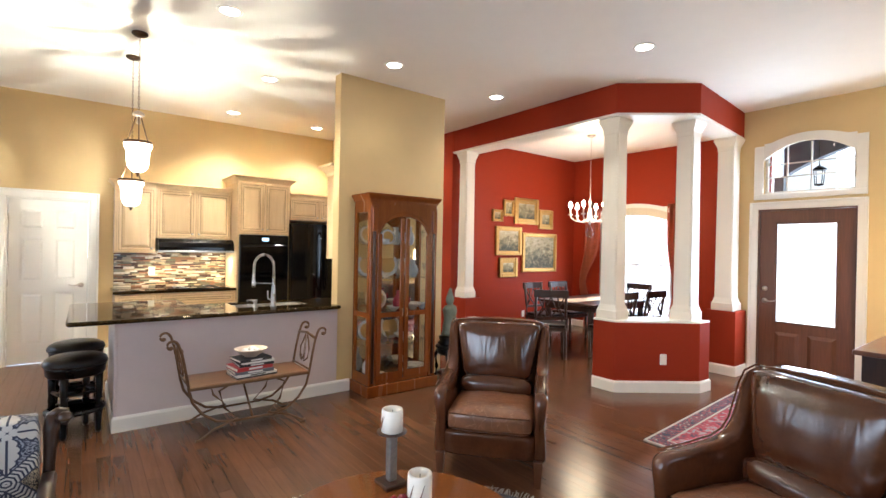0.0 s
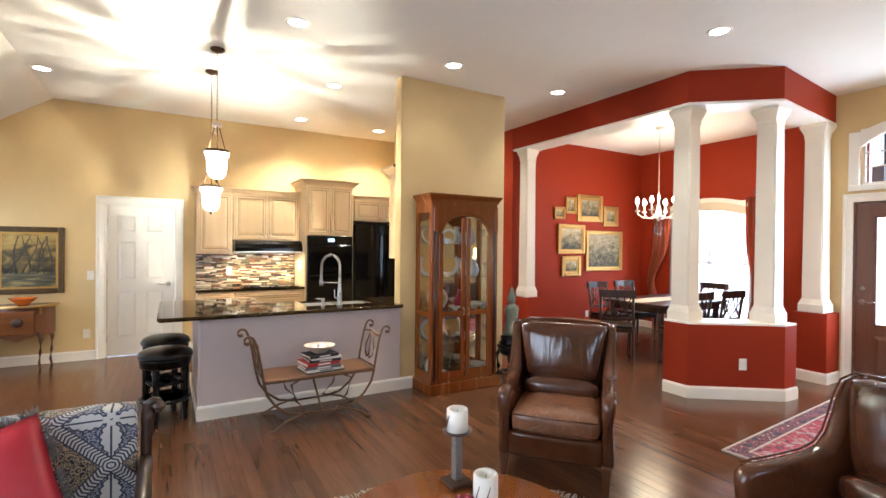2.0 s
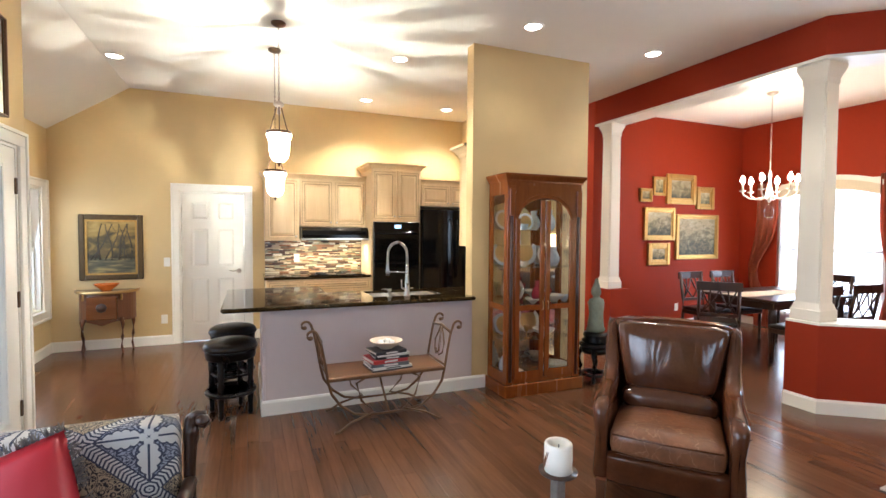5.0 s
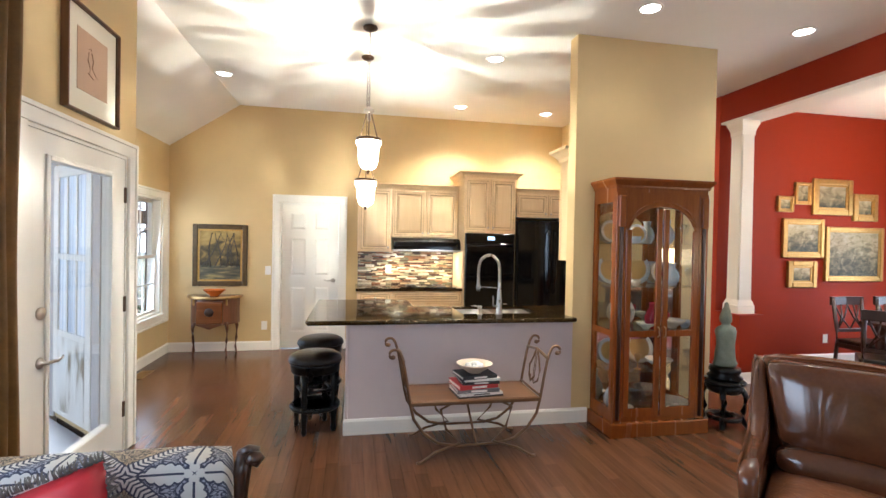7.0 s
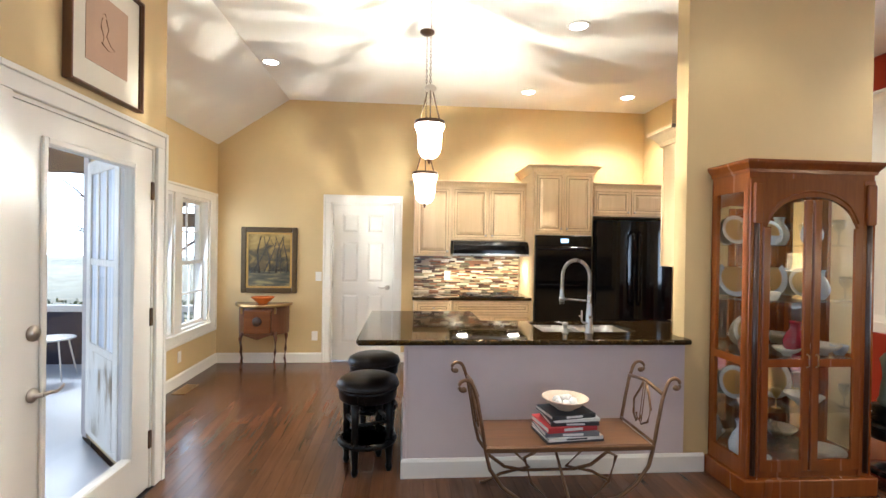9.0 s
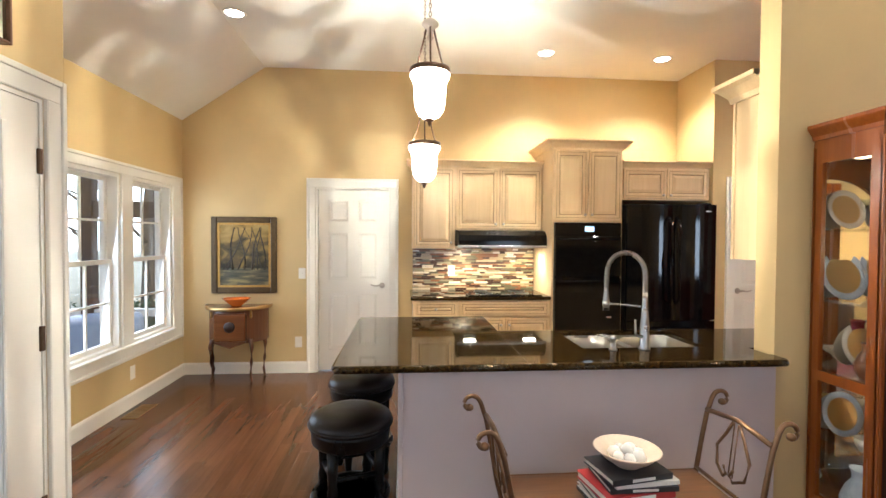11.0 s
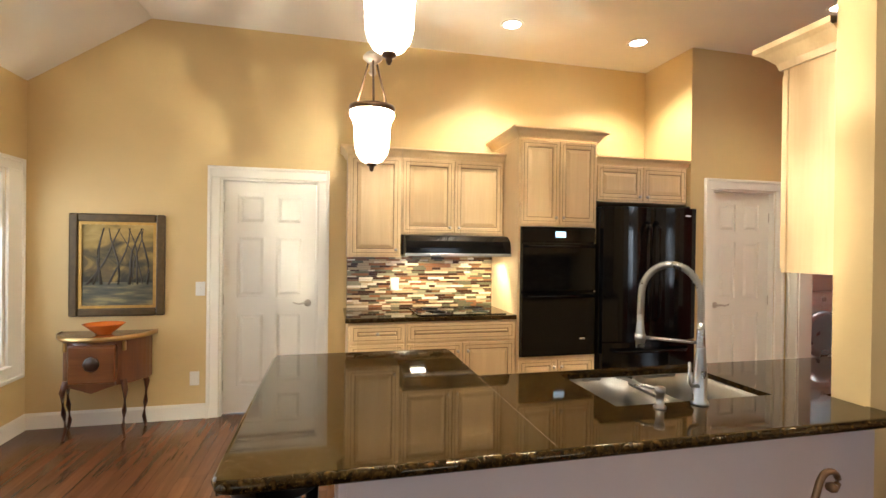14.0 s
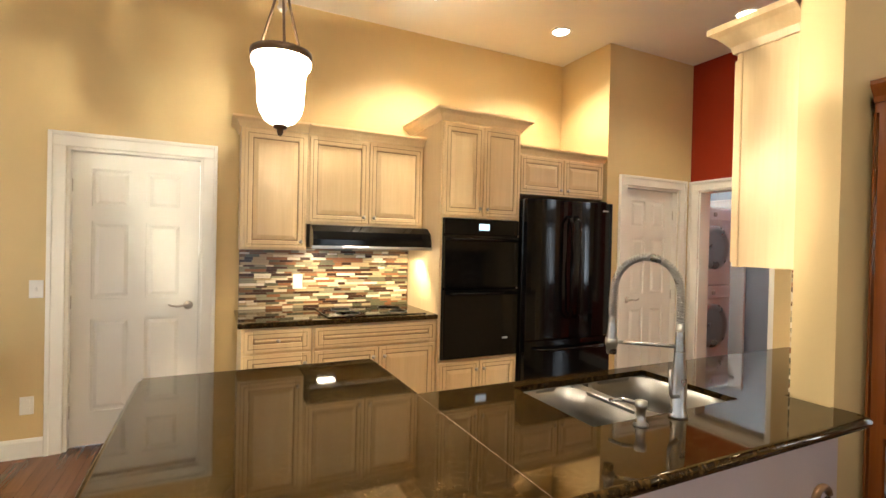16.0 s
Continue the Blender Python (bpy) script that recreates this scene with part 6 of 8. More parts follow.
def bar_stool(x, y):
    s = thing("bar_stool", pose(x, y, 0, 0, 0, 20), "black wooden bar stool with a round black leather seat", "bar stool", "stools at the peninsula")
    bm = bmesh.new()
    lathe(bm, [(0.0, 0.632), (0.10, 0.630), (0.165, 0.618), (0.200, 0.598), (0.212, 0.572), (0.208, 0.55), (0.195, 0.545), (0.0, 0.545)], 32)
    part("seat", bm, BLKLEATHER, s, "padded black leather seat")
    bm = bmesh.new()
    lathe(bm, [(0.207, 0.556), (0.2135, 0.559), (0.215, 0.563), (0.2135, 0.567), (0.207, 0.570)], 36, caps=False)
    part("piping", bm, BLKLEATHER, s)
    bm = bmesh.new()
    lathe(bm, [(0.0, 0.47), (0.185, 0.47), (0.195, 0.48), (0.198, 0.53), (0.205, 0.548), (0.0, 0.548)], 32)
    part("apron", bm, BLACKW, s)
    for k in range(4):
        a = math.pi / 4 + k * math.pi / 2
        bm = bmesh.new()
        lathe(bm, [(0.0, 0.0), (0.016, 0.0), (0.024, 0.03), (0.018, 0.05), (0.022, 0.10), (0.027, 0.16), (0.024, 0.24), (0.028, 0.27), (0.022, 0.30), (0.026, 0.36), (0.028, 0.48), (0.0, 0.48)], 12, (0.165 * math.cos(a), 0.165 * math.sin(a), 0))
        part("leg", bm, BLACKW, s)
    bm = bmesh.new()
    lathe(bm, [(0.165, 0.185), (0.195, 0.18), (0.202, 0.195), (0.195, 0.212), (0.165, 0.208), (0.165, 0.185)], 32)
    part("foot_ring", bm, BLACKW, s)
    bm = bmesh.new()
    for k in range(4):
        a, b = math.pi / 4 + k * math.pi / 2, math.pi / 4 + (k + 1) * math.pi / 2
        tube(bm, [(0.165 * math.cos(a), 0.165 * math.sin(a), 0.33), (0.165 * math.cos(b), 0.165 * math.sin(b), 0.33)], 0.013, 8)
    part("stretcher", bm, BLACKW, s)
    return s


bar_stool(0.065, 4.88)
bar_stool(0.065, 5.52)

# ---- bench with books ----
bn = thing("bench", pose(1.23, 4.36, 0), "scrolled iron bench with a wooden plank seat", "bench")
part("seat", boxes((-0.47, -0.20, 0.395, 0.47, 0.20, 0.42), bevel=0.006), BENCHW, bn)
part("seat_rim", boxes((-0.478, -0.212, 0.39, 0.478, -0.2, 0.418), (-0.478, 0.2, 0.39, 0.478, 0.212, 0.418), bevel=0.004), IRON, bn)


def spiral(cx, cz, r0, r1, a0, a1, y, n=14):
    return [(cx + (r0 + (r1 - r0) * i / n) * math.cos(radians(a0 + (a1 - a0) * i / n)), y, cz + (r0 + (r1 - r0) * i / n) * math.sin(radians(a0 + (a1 - a0) * i / n))) for i in range(n + 1)]


for sx in (-1, 1):
    for y in (-0.2, 0.2):
        bm = bmesh.new()
        pts = [(sx * 0.16, y, 0.10), (sx * 0.28, y, 0.125), (sx * 0.38, y, 0.20), (sx * 0.45, y, 0.30), (sx * 0.475, y, 0.40), (sx * 0.50, y, 0.55), (sx * 0.525, y, 0.68), (sx * 0.55, y, 0.755)]
        pts += [(sx * (0.59 + 0.035 * math.cos(a)), y, 0.755 + 0.032 * math.sin(a)) for a in [math.pi - i * math.pi * 1.35 / 10 for i in range(1, 11)]]
        tube(bm, pts, 0.011, 8, 0.010)
        lathe(bm, [(0.0, -0.018), (0.016, -0.009), (0.018, 0.0), (0.016, 0.009), (0.0, 0.018)], 10, (sx * 0.60, y, 0.735))
        part("arm_scroll", bm, IRON, bn)
        bm = bmesh.new()
        tube(bm, [(sx * 0.20, y, 0.39), (sx * 0.26, y, 0.36), (sx * 0.22, y, 0.22), (sx * 0.12, y * 1.02, 0.12), (sx * 0.30, y * 1.12, 0.07), (sx * 0.40, y * 1.2, 0.012), (sx * 0.43, y * 1.2, 0.012)], 0.010, 8)
        part("leg", bm, IRON, bn)
    bm = bmesh.new()
    tube(bm, [(sx * 0.525, -0.2, 0.70), (sx * 0.53, 0.0, 0.725), (sx * 0.525, 0.2, 0.70)], 0.011, 8)
    part("end_rail", bm, IRON, bn)
    bm = bmesh.new()
    tube(bm, [(sx * 0.475, -0.2, 0.43), (sx * 0.475, 0.2, 0.43)], 0.008, 6)
    part("seat_end_rail", bm, IRON, bn)
    for s2 in (-1, 1):
        bm = bmesh.new()
        tube(bm, [(sx * 0.527, s2 * 0.02, 0.71), (sx * 0.522, s2 * 0.055, 0.65), (sx * 0.51, s2 * 0.10, 0.58), (sx * 0.50, s2 * 0.085, 0.50), (sx * 0.49, s2 * 0.03, 0.47), (sx * 0.487, s2 * 0.01, 0.49), (sx * 0.49, s2 * 0.03, 0.52)], 0.007, 6)
        tube(bm, [(sx * 0.526, s2 * 0.012, 0.71), (sx * 0.50, s2 * 0.012, 0.48)], 0.003, 5)
        part("lyre_scroll", bm, IRON, bn)
bm = bmesh.new()
tube(bm, [(-0.16, -0.2, 0.10), (0.16, -0.2, 0.10)], 0.009, 6)
tube(bm, [(-0.16, 0.2, 0.10), (0.16, 0.2, 0.10)], 0.009, 6)
tube(bm, [(0.0, -0.2, 0.10), (0.0, 0.2, 0.39)], 0.009, 6)
tube(bm, [(-0.2, -0.2, 0.39), (-0.2, 0.2, 0.39)], 0.009, 6)
tube(bm, [(0.2, -0.2, 0.39), (0.2, 0.2, 0.39)], 0.009, 6)
part("stretcher", bm, IRON, bn)

z = 0.421
for i, (c, w, d, h, dx_, ry_) in enumerate(((0, 0.34, 0.25, 0.012, 0.0, 2), (2, 0.33, 0.25, 0.018, 0.0, 3), (3, 0.315, 0.24, 0.026, -0.01, -2), (1, 0.30, 0.235, 0.030, -0.02, 5), (0, 0.28, 0.22, 0.020, 0.01, -3), (2, 0.27, 0.21, 0.016, 0.02, 1), (0, 0.27, 0.21, 0.024, -0.01, 6))):
    bk = thing("book", pose(1.26 + dx_, 4.32, z, 0, 0, ry_ + 4), "large " + ("black", "red", "white", "grey", "tan")[c] + " hardcover book in a stack on the bench", "book", "books on the bench")
    part("cover", boxes((-w / 2, -d / 2, 0, w / 2, d / 2, 0.003), (-w / 2, -d / 2, h - 0.003, w / 2, d / 2, h), (-w / 2, -d / 2, 0.003, w / 2, -d / 2 + 0.004, h - 0.003)), BOOKS[c], bk)
    part("pages", boxes((-w / 2 + 0.005, -d / 2 + 0.004, 0.003, w / 2 - 0.005, d / 2 - 0.006, h - 0.003)), PAPER, bk)
    if h > 0.017:
        part("spine_label", boxes((-w * 0.18, -d / 2 - 0.0008, h * 0.25, w * 0.2, -d / 2 + 0.001, h * 0.75)), BOOKS[0 if c == 2 else 2], bk)
    z += h + 0.0006
bw = thing("bowl", pose(1.25, 4.32, z), "cream stoneware bowl on a stack of books", "bowl")
bm = bmesh.new()
lathe(bm, [(0.0, 0.0), (0.05, 0.0), (0.055, 0.006), (0.095, 0.032), (0.125, 0.060), (0.135, 0.068), (0.128, 0.070), (0.09, 0.040), (0.045, 0.016), (0.0, 0.013)], 28)
part("vessel", bm, mat("stoneware", (0.66, 0.52, 0.40), 0.35, amount=0.25, noise_scale=20), bw)
rnd = random.Random(8)
for k in range(8):
    bm = bmesh.new()
    r = rnd.uniform(0.022, 0.03)
    a = 2 * math.pi * k / 7
    q = 0.05 if k < 7 else 0
    lathe(bm, [(0.0, -r), (r * 0.7, -r * 0.7), (r, 0), (r * 0.7, r * 0.7), (0.0, r)], 10, (q * math.cos(a), q * math.sin(a), 0.044 + (0.018 if k == 7 else 0)))
    part("shell", bm, PLATE, bw, "pale shell")

# ---- curio cabinet ----
cu = thing("curio_cabinet", pose(2.81, 4.52, 0), "cherry wood curio cabinet with arched glass doors and glass sides", "curio cabinet")
X, YF, YB = 0.415, -0.165, 0.18
part("plinth", boxes((-0.44, -0.205, 0, 0.44, 0.185, 0.115), bevel=0.008, seg=2), CHERRY, cu)
part("floor_board", boxes((-X, YF, 0.115, X, YB, 0.15)), CHERRY, cu)
part("top_board", boxes((-X, YF, 1.96, X, YB, 2.0)), CHERRY, cu)
bm = bmesh.new()
prof = [(0.0, 0.0), (0.01, 0.0), (0.014, 0.02), (0.035, 0.05), (0.04, 0.06), (0.04, 0.075), (0.0, 0.075)]
rings = [[bm.verts.new((x + sx * d, y + sy * d, 1.995 + v)) for d, v in prof] for x, y, sx, sy in ((-X, YB, -1, 0), (-X, YF, -1, -1), (X, YF, 1, -1), (X, YB, 1, 0))]
for a, b in zip(rings, rings[1:]):
    for k in range(len(prof)):
        bm.faces.new((a[k], a[(k + 1) % len(prof)], b[(k + 1) % len(prof)], b[k]))
part("crown", bm, CHERRY, cu)
part("lid", boxes((-X - 0.03, YF - 0.03, 2.055, X + 0.03, YB, 2.068)), CHERRY, cu)
MIRROR = mat("mirror_back", (0.80, 0.76, 0.68), 0.03, 1.0, amount=0.01, bump=0.0)
part("mirror_back", boxes((-X + 0.02, YB - 0.012, 0.15, X - 0.02, YB - 0.004, 1.96)), MIRROR, cu)
part("back_board", boxes((-X, YB - 0.004, 0.0, X, YB + 0.003, 1.96)), CHERRY, cu)
for sx in (-1, 1):
    a = X * sx
    for y0, y1 in ((YF, YF + 0.05), (YB - 0.05, YB - 0.013)):
        part("side_stile", boxes((min(a, a - sx * 0.025), y0, 0.15, max(a, a - sx * 0.025), y1, 1.96)), CHERRY, cu)
    for z0, z1 in ((0.15, 0.22), (0.80, 0.85), (1.88, 1.96)):
        part("side_rail", boxes((min(a, a - sx * 0.025), YF + 0.05, z0, max(a, a - sx * 0.025), YB - 0.05, z1)), CHERRY, cu)
    g = part("side_pane", boxes((min(a - sx * 0.010, a - sx * 0.014), YF + 0.05, 0.22, max(a - sx * 0.010, a - sx * 0.014), YB - 0.05, 1.88)), CABGLASS, cu)
    g.visible_shadow = False
    part("front_stile", boxes((min(a, a - sx * 0.085), YF - 0.012, 0.115, max(a, a - sx * 0.085), YF + 0.012, 1.96), bevel=0.004), CHERRY, cu)
    bm = bmesh.new()
    lathe(bm, [(0.016, 0.14), (0.016, 1.68)], 12, (sx * (X - 0.042), YF - 0.012, 0))
    part("half_column", bm, WALNUT, cu, "dark turned half column")
    part("cap", boxes((sx * (X - 0.042) - 0.03, YF - 0.035, 1.68, sx * (X - 0.042) + 0.03, YF - 0.012, 1.93), bevel=0.006), CHERRY, cu)


def door_arch(x):
    return 1.655 + 0.195 * math.sqrt(max(0.0, 1 - (x / 0.29) ** 2)) if abs(x) < 0.29 else 1.655


bm = bmesh.new()
n = 28
top_pts = [(-0.33 + 0.66 * i / n) for i in range(n + 1)]
prism(bm, [(a, door_arch(a)) for a in top_pts] + [(0.33, 1.96), (-0.33, 1.96)], YF - 0.010, YF + 0.010, "y")
part("arched_head", bm, CHERRY, cu)
bm = bmesh.new()
tube(bm, [(x, YF - 0.010, door_arch(x) + 0.035) for x in [(-0.30 + 0.6 * i / 24) for i in range(25)]], 0.008, 6)
part("arch_bead", bm, CHERRY, cu)
for sx in (-1, 1):
    inner_e, outer_e = sx * 0.006, sx * 0.328
    lo, hi = min(inner_e, outer_e), max(inner_e, outer_e)
    dr = part("door", boxes((min(inner_e, inner_e + sx * 0.05), YF - 0.016, 0.155, max(inner_e, inner_e + sx * 0.05), YF + 0.004, 1.83), (min(outer_e, outer_e - sx * 0.05), YF - 0.016, 0.155, max(outer_e, outer_e - sx * 0.05), YF + 0.004, 1.66), bevel=0.004), CHERRY, cu)
    for z0, z1 in ((0.155, 0.225), (0.80, 0.85)):
        part("rail", boxes((lo + 0.045, YF - 0.015, z0, hi - 0.045, YF + 0.003, z1)), CHERRY, dr)
    g = part("pane", boxes((lo + 0.045, YF - 0.006, 0.225, hi - 0.045, YF - 0.003, 1.84)), CABGLASS, dr)
    g.visible_shadow = False
    bm = bmesh.new()
    tube(bm, [(sx * 0.03, YF - 0.016, 0.80), (sx * 0.03, YF - 0.034, 0.81), (sx * 0.03, YF - 0.034, 0.87), (sx * 0.03, YF - 0.016, 0.88)], 0.005, 6)
    part("pull", bm, BRASS, dr, "small brass pull")
for z in (0.50, 0.835, 1.19, 1.545):
    s = part("shelf", boxes((-X + 0.03, YF + 0.03, z, X - 0.03, YB - 0.015, z + 0.006)), CABGLASS, cu, "clear glass shelf")
    s.visible_shadow = False
# Fill lamp and glowing lens added behind the arched head to brighten the shelves.
cl = lamp("cabinet_fill_lamp", "SPOT", look((2.81, 4.50, 1.945), (2.81, 4.52, 0)), 5, (1.0, 0.78, 0.48), 0.03, angle=120, blend=0.6)
part("lamp_lens", boxes((-0.05, -0.03, 1.95, 0.05, 0.03, 1.959)), glow("cabinet_fill_glow", (1.0, 0.8, 0.5), 12.0), cu)


def stand_plate(x, y, z, r, material, label):
    t = thing("plate", pose(x, y, z, -14, 0, 0), label, "plate", "china in the curio cabinet")
    bm = bmesh.new()
    lathe(bm, [(0.0, 0.0), (r * 0.62, 0.002), (r * 0.72, 0.010), (r, 0.018), (r, 0.022), (r * 0.7, 0.014), (0.0, 0.006)], 32)
    bmesh.ops.rotate(bm, verts=bm.verts, matrix=Matrix.Rotation(radians(90), 3, "X"), cent=(0, 0, 0))
    bmesh.ops.translate(bm, verts=bm.verts, vec=(0, 0, r))
    part("dish", bm, material, t)
    bm = bmesh.new()
    lathe(bm, [(r * 0.70, 0.012), (r * 0.735, 0.0135), (r * 0.735, 0.0150), (r * 0.70, 0.0142)], 32)
    bmesh.ops.rotate(bm, verts=bm.verts, matrix=Matrix.Rotation(radians(90), 3, "X"), cent=(0, 0, 0))
    bmesh.ops.translate(bm, verts=bm.verts, vec=(0, -0.003, r))
    part("painted_band", bm, BRASS, t)
    return t


for x, z, r, m_, l_ in ((-0.27, 1.552, 0.10, CHINA, "cream china plate standing in the cabinet"), (-0.02, 1.552, 0.085, PORCELAIN, "blue and cream china plate in the cabinet"), (-0.27, 1.197, 0.125, PORCELAIN, "blue and cream china plate in the cabinet"), (-0.03, 1.197, 0.145, PORCELAIN, "large patterned china plate in the cabinet"), (0.22, 1.197, 0.10, CHINA, "cream china plate standing in the cabinet"), (-0.15, 0.842, 0.12, CHINA, "cream china plate standing in the cabinet"), (0.03, 0.507, 0.13, CHINA, "cream china plate standing in the cabinet"), (-0.26, 0.507, 0.11, PORCELAIN, "blue and cream china plate in the cabinet")):
    stand_plate(2.81 + x, 4.655, z, r, m_, l_)
JUG = [(0.0, 0.0), (0.04, 0.0), (0.045, 0.01), (0.065, 0.05), (0.068, 0.09), (0.05, 0.14), (0.03, 0.17), (0.032, 0.20), (0.04, 0.215), (0.034, 0.215), (0.0, 0.17)]
BOWLP = [(0.0, 0.0), (0.03, 0.0), (0.03, 0.012), (0.07, 0.035), (0.09, 0.06), (0.086, 0.06), (0.0, 0.02)]
GOBLET = [(0.0, 0.0), (0.032, 0.0), (0.03, 0.005), (0.005, 0.012), (0.004, 0.07), (0.02, 0.09), (0.032, 0.12), (0.03, 0.15), (0.027, 0.15), (0.0, 0.09)]
for nm, prof, x, y, z, sc, mt, lb in (("vase", JUG, 0.03, 4.50, 0.842, 1.0, RUBYGLASS, "dark ruby glass jug in the cabinet"), ("bowl", BOWLP, -0.05, 4.47, 0.842, 0.9, CHINA, "small cream china bowl in the cabinet"), ("bowl", BOWLP, 0.22, 4.50, 0.842, 1.2, CHINA, "cream china bowl in the cabinet"), ("goblet", GOBLET, 0.28, 4.55, 0.507, 1.0, CRYSTAL, "clear crystal goblet in the cabinet"), ("goblet", GOBLET, 0.20, 4.58, 0.507, 1.0, CRYSTAL, "clear crystal goblet in the cabinet"), ("bowl", BOWLP, 0.10, 4.50, 0.507, 1.25, CHINA, "cream china bowl in the cabinet"), ("tureen", BOWLP, 0.0, 4.52, 0.151, 1.7, CRYSTAL, "large cut crystal bowl on the cabinet floor"), ("vase", JUG, -0.08, 4.56, 0.151, 1.25, CRYSTAL, "cut crystal decanter on the cabinet floor"), ("bowl", BOWLP, 0.25, 4.50, 0.151, 1.3, CHINA, "white shell-shaped dish on the cabinet floor"), ("bowl", BOWLP, -0.24, 4.47, 0.151, 0.9, CHINA, "small white dish on the cabinet floor"), ("vase", JUG, 0.24, 4.55, 1.197, 0.9, PORCELAIN, "blue and cream china jug in the cabinet"), ("vase", JUG, 0.18, 4.55, 1.552, 0.95, PORCELAIN, "blue china jug in the cabinet"), ("figurine", JUG, -0.30, 4.50, 0.842, 0.8, MAHOG, "brown wooden figurine vase in the cabinet"), ("vase", JUG, -0.30, 4.52, 0.151, 1.2, PORCELAIN, "blue china vase in the cabinet"), ("candlestick", GOBLET, -0.22, 4.48, 0.507, 0.9, BRASS, "brass candlestick in the cabinet")):
    bm = bmesh.new()
    lathe(bm, [(r * sc, h * sc) for r, h in prof], 22, (2.81 + x, y, z))
    solid(nm, bm, mt, lb, "dish" if nm in ("bowl", "tureen") else nm)

CUP = [(0.0, 0.0), (0.022, 0.0), (0.024, 0.006), (0.036, 0.025), (0.042, 0.055), (0.039, 0.055), (0.02, 0.012), (0.0, 0.008)]
rnd = random.Random(21)
for shelf_z, row in ((1.552, ((-0.34, GOBLET, CRYSTAL), (-0.16, CUP, PORCELAIN), (0.07, GOBLET, CRYSTAL), (0.30, GOBLET, CRYSTAL))), (1.197, ((-0.16, CUP, CHINA), (0.11, GOBLET, RUBYGLASS), (0.33, GOBLET, CRYSTAL))), (0.842, ((-0.21, GOBLET, CRYSTAL), (0.12, GOBLET, RUBYGLASS), (0.33, CUP, PORCELAIN))), (0.507, ((-0.32, CUP, CHINA), (-0.12, GOBLET, BRASS), (0.34, GOBLET, CRYSTAL))), (0.151, ((-0.15, GOBLET, CRYSTAL), (0.12, CUP, PORCELAIN), (0.16, GOBLET, CRYSTAL), (0.34, CUP, CHINA)))):
    for x, prof, mt in row:
        bm = bmesh.new()
        sc = rnd.uniform(0.85, 1.2)
        lathe(bm, [(r * sc, h * sc) for r, h in prof], 18, (2.81 + x, 4.45 + rnd.uniform(0, 0.05), shelf_z))
        cup = prof is CUP
        look_word = {CRYSTAL: "clear crystal", RUBYGLASS: "dark ruby glass", BRASS: "polished brass", CHINA: "cream china", PORCELAIN: "blue and cream china"}[mt]
        solid("teacup" if cup else "goblet", bm, mt, look_word + (" teacup" if cup else " goblet") + " on a cabinet shelf", "cup" if cup else "goblet", "small pieces in the curio cabinet")

# statue on a carved stand
st = thing("plant_stand", pose(3.53, 4.47, 0), "black carved wooden stand beside the curio cabinet", "stand")
bm = bmesh.new()
lathe(bm, [(0.0, 0.36), (0.15, 0.36), (0.165, 0.37), (0.165, 0.385), (0.15, 0.395), (0.0, 0.395)], 28)
part("top", bm, BLACKW, st)
bm = bmesh.new()
lathe(bm, [(0.0, 0.29), (0.13, 0.29), (0.145, 0.32), (0.14, 0.36), (0.0, 0.36)], 28)
part("apron", bm, BLACKW, st)
for k in range(4):
    a = math.pi / 4 + k * math.pi / 2
    bm = bmesh.new()
    tube(bm, [(0.12 * math.cos(a), 0.12 * math.sin(a), 0.34), (0.165 * math.cos(a), 0.165 * math.sin(a), 0.27), (0.145 * math.cos(a), 0.145 * math.sin(a), 0.14), (0.15 * math.cos(a), 0.15 * math.sin(a), 0.05), (0.185 * math.cos(a), 0.185 * math.sin(a), 0.0)], 0.026, 8, 0.020)
    part("leg", bm, BLACKW, st)
bm = bmesh.new()
lathe(bm, [(0.09, 0.06), (0.14, 0.06), (0.14, 0.085), (0.09, 0.085), (0.09, 0.06)], 24)
part("lower_ring", bm, BLACKW, st)
bm = bmesh.new()
lathe(bm, [(0.0, 0.396), (0.12, 0.396), (0.14, 0.42), (0.11, 0.445), (0.125, 0.47), (0.12, 0.50), (0.0, 0.505)], 20, (3.53, 4.47, 0))
solid("carved_pedestal", bm, BLACKW, "black carved lotus base under a statue", "pedestal")
bm = bmesh.new()
lathe(bm, [(0.0, 0.506), (0.085, 0.507), (0.105, 0.53), (0.095, 0.56), (0.085, 0.62), (0.078, 0.70), (0.088, 0.76), (0.092, 0.81), (0.075, 0.845), (0.04, 0.862), (0.036, 0.875), (0.052, 0.895), (0.058, 0.925), (0.052, 0.955), (0.040, 0.975), (0.036, 0.99), (0.024, 1.02), (0.018, 1.05), (0.0, 1.065)], 20, (3.53, 4.47, 0), 0, 2 * math.pi, 1.0, 0.75)
for v in bm.verts:
    d = noise.noise(v.co * 18) * 0.010
    v.co.x += d
    v.co.y += noise.noise(v.co * 22 + Vector((5, 0, 0))) * 0.008
solid("statue", bm, PATINA, "weathered green bronze seated statue on a carved base", "statue")

# ---- seating ----


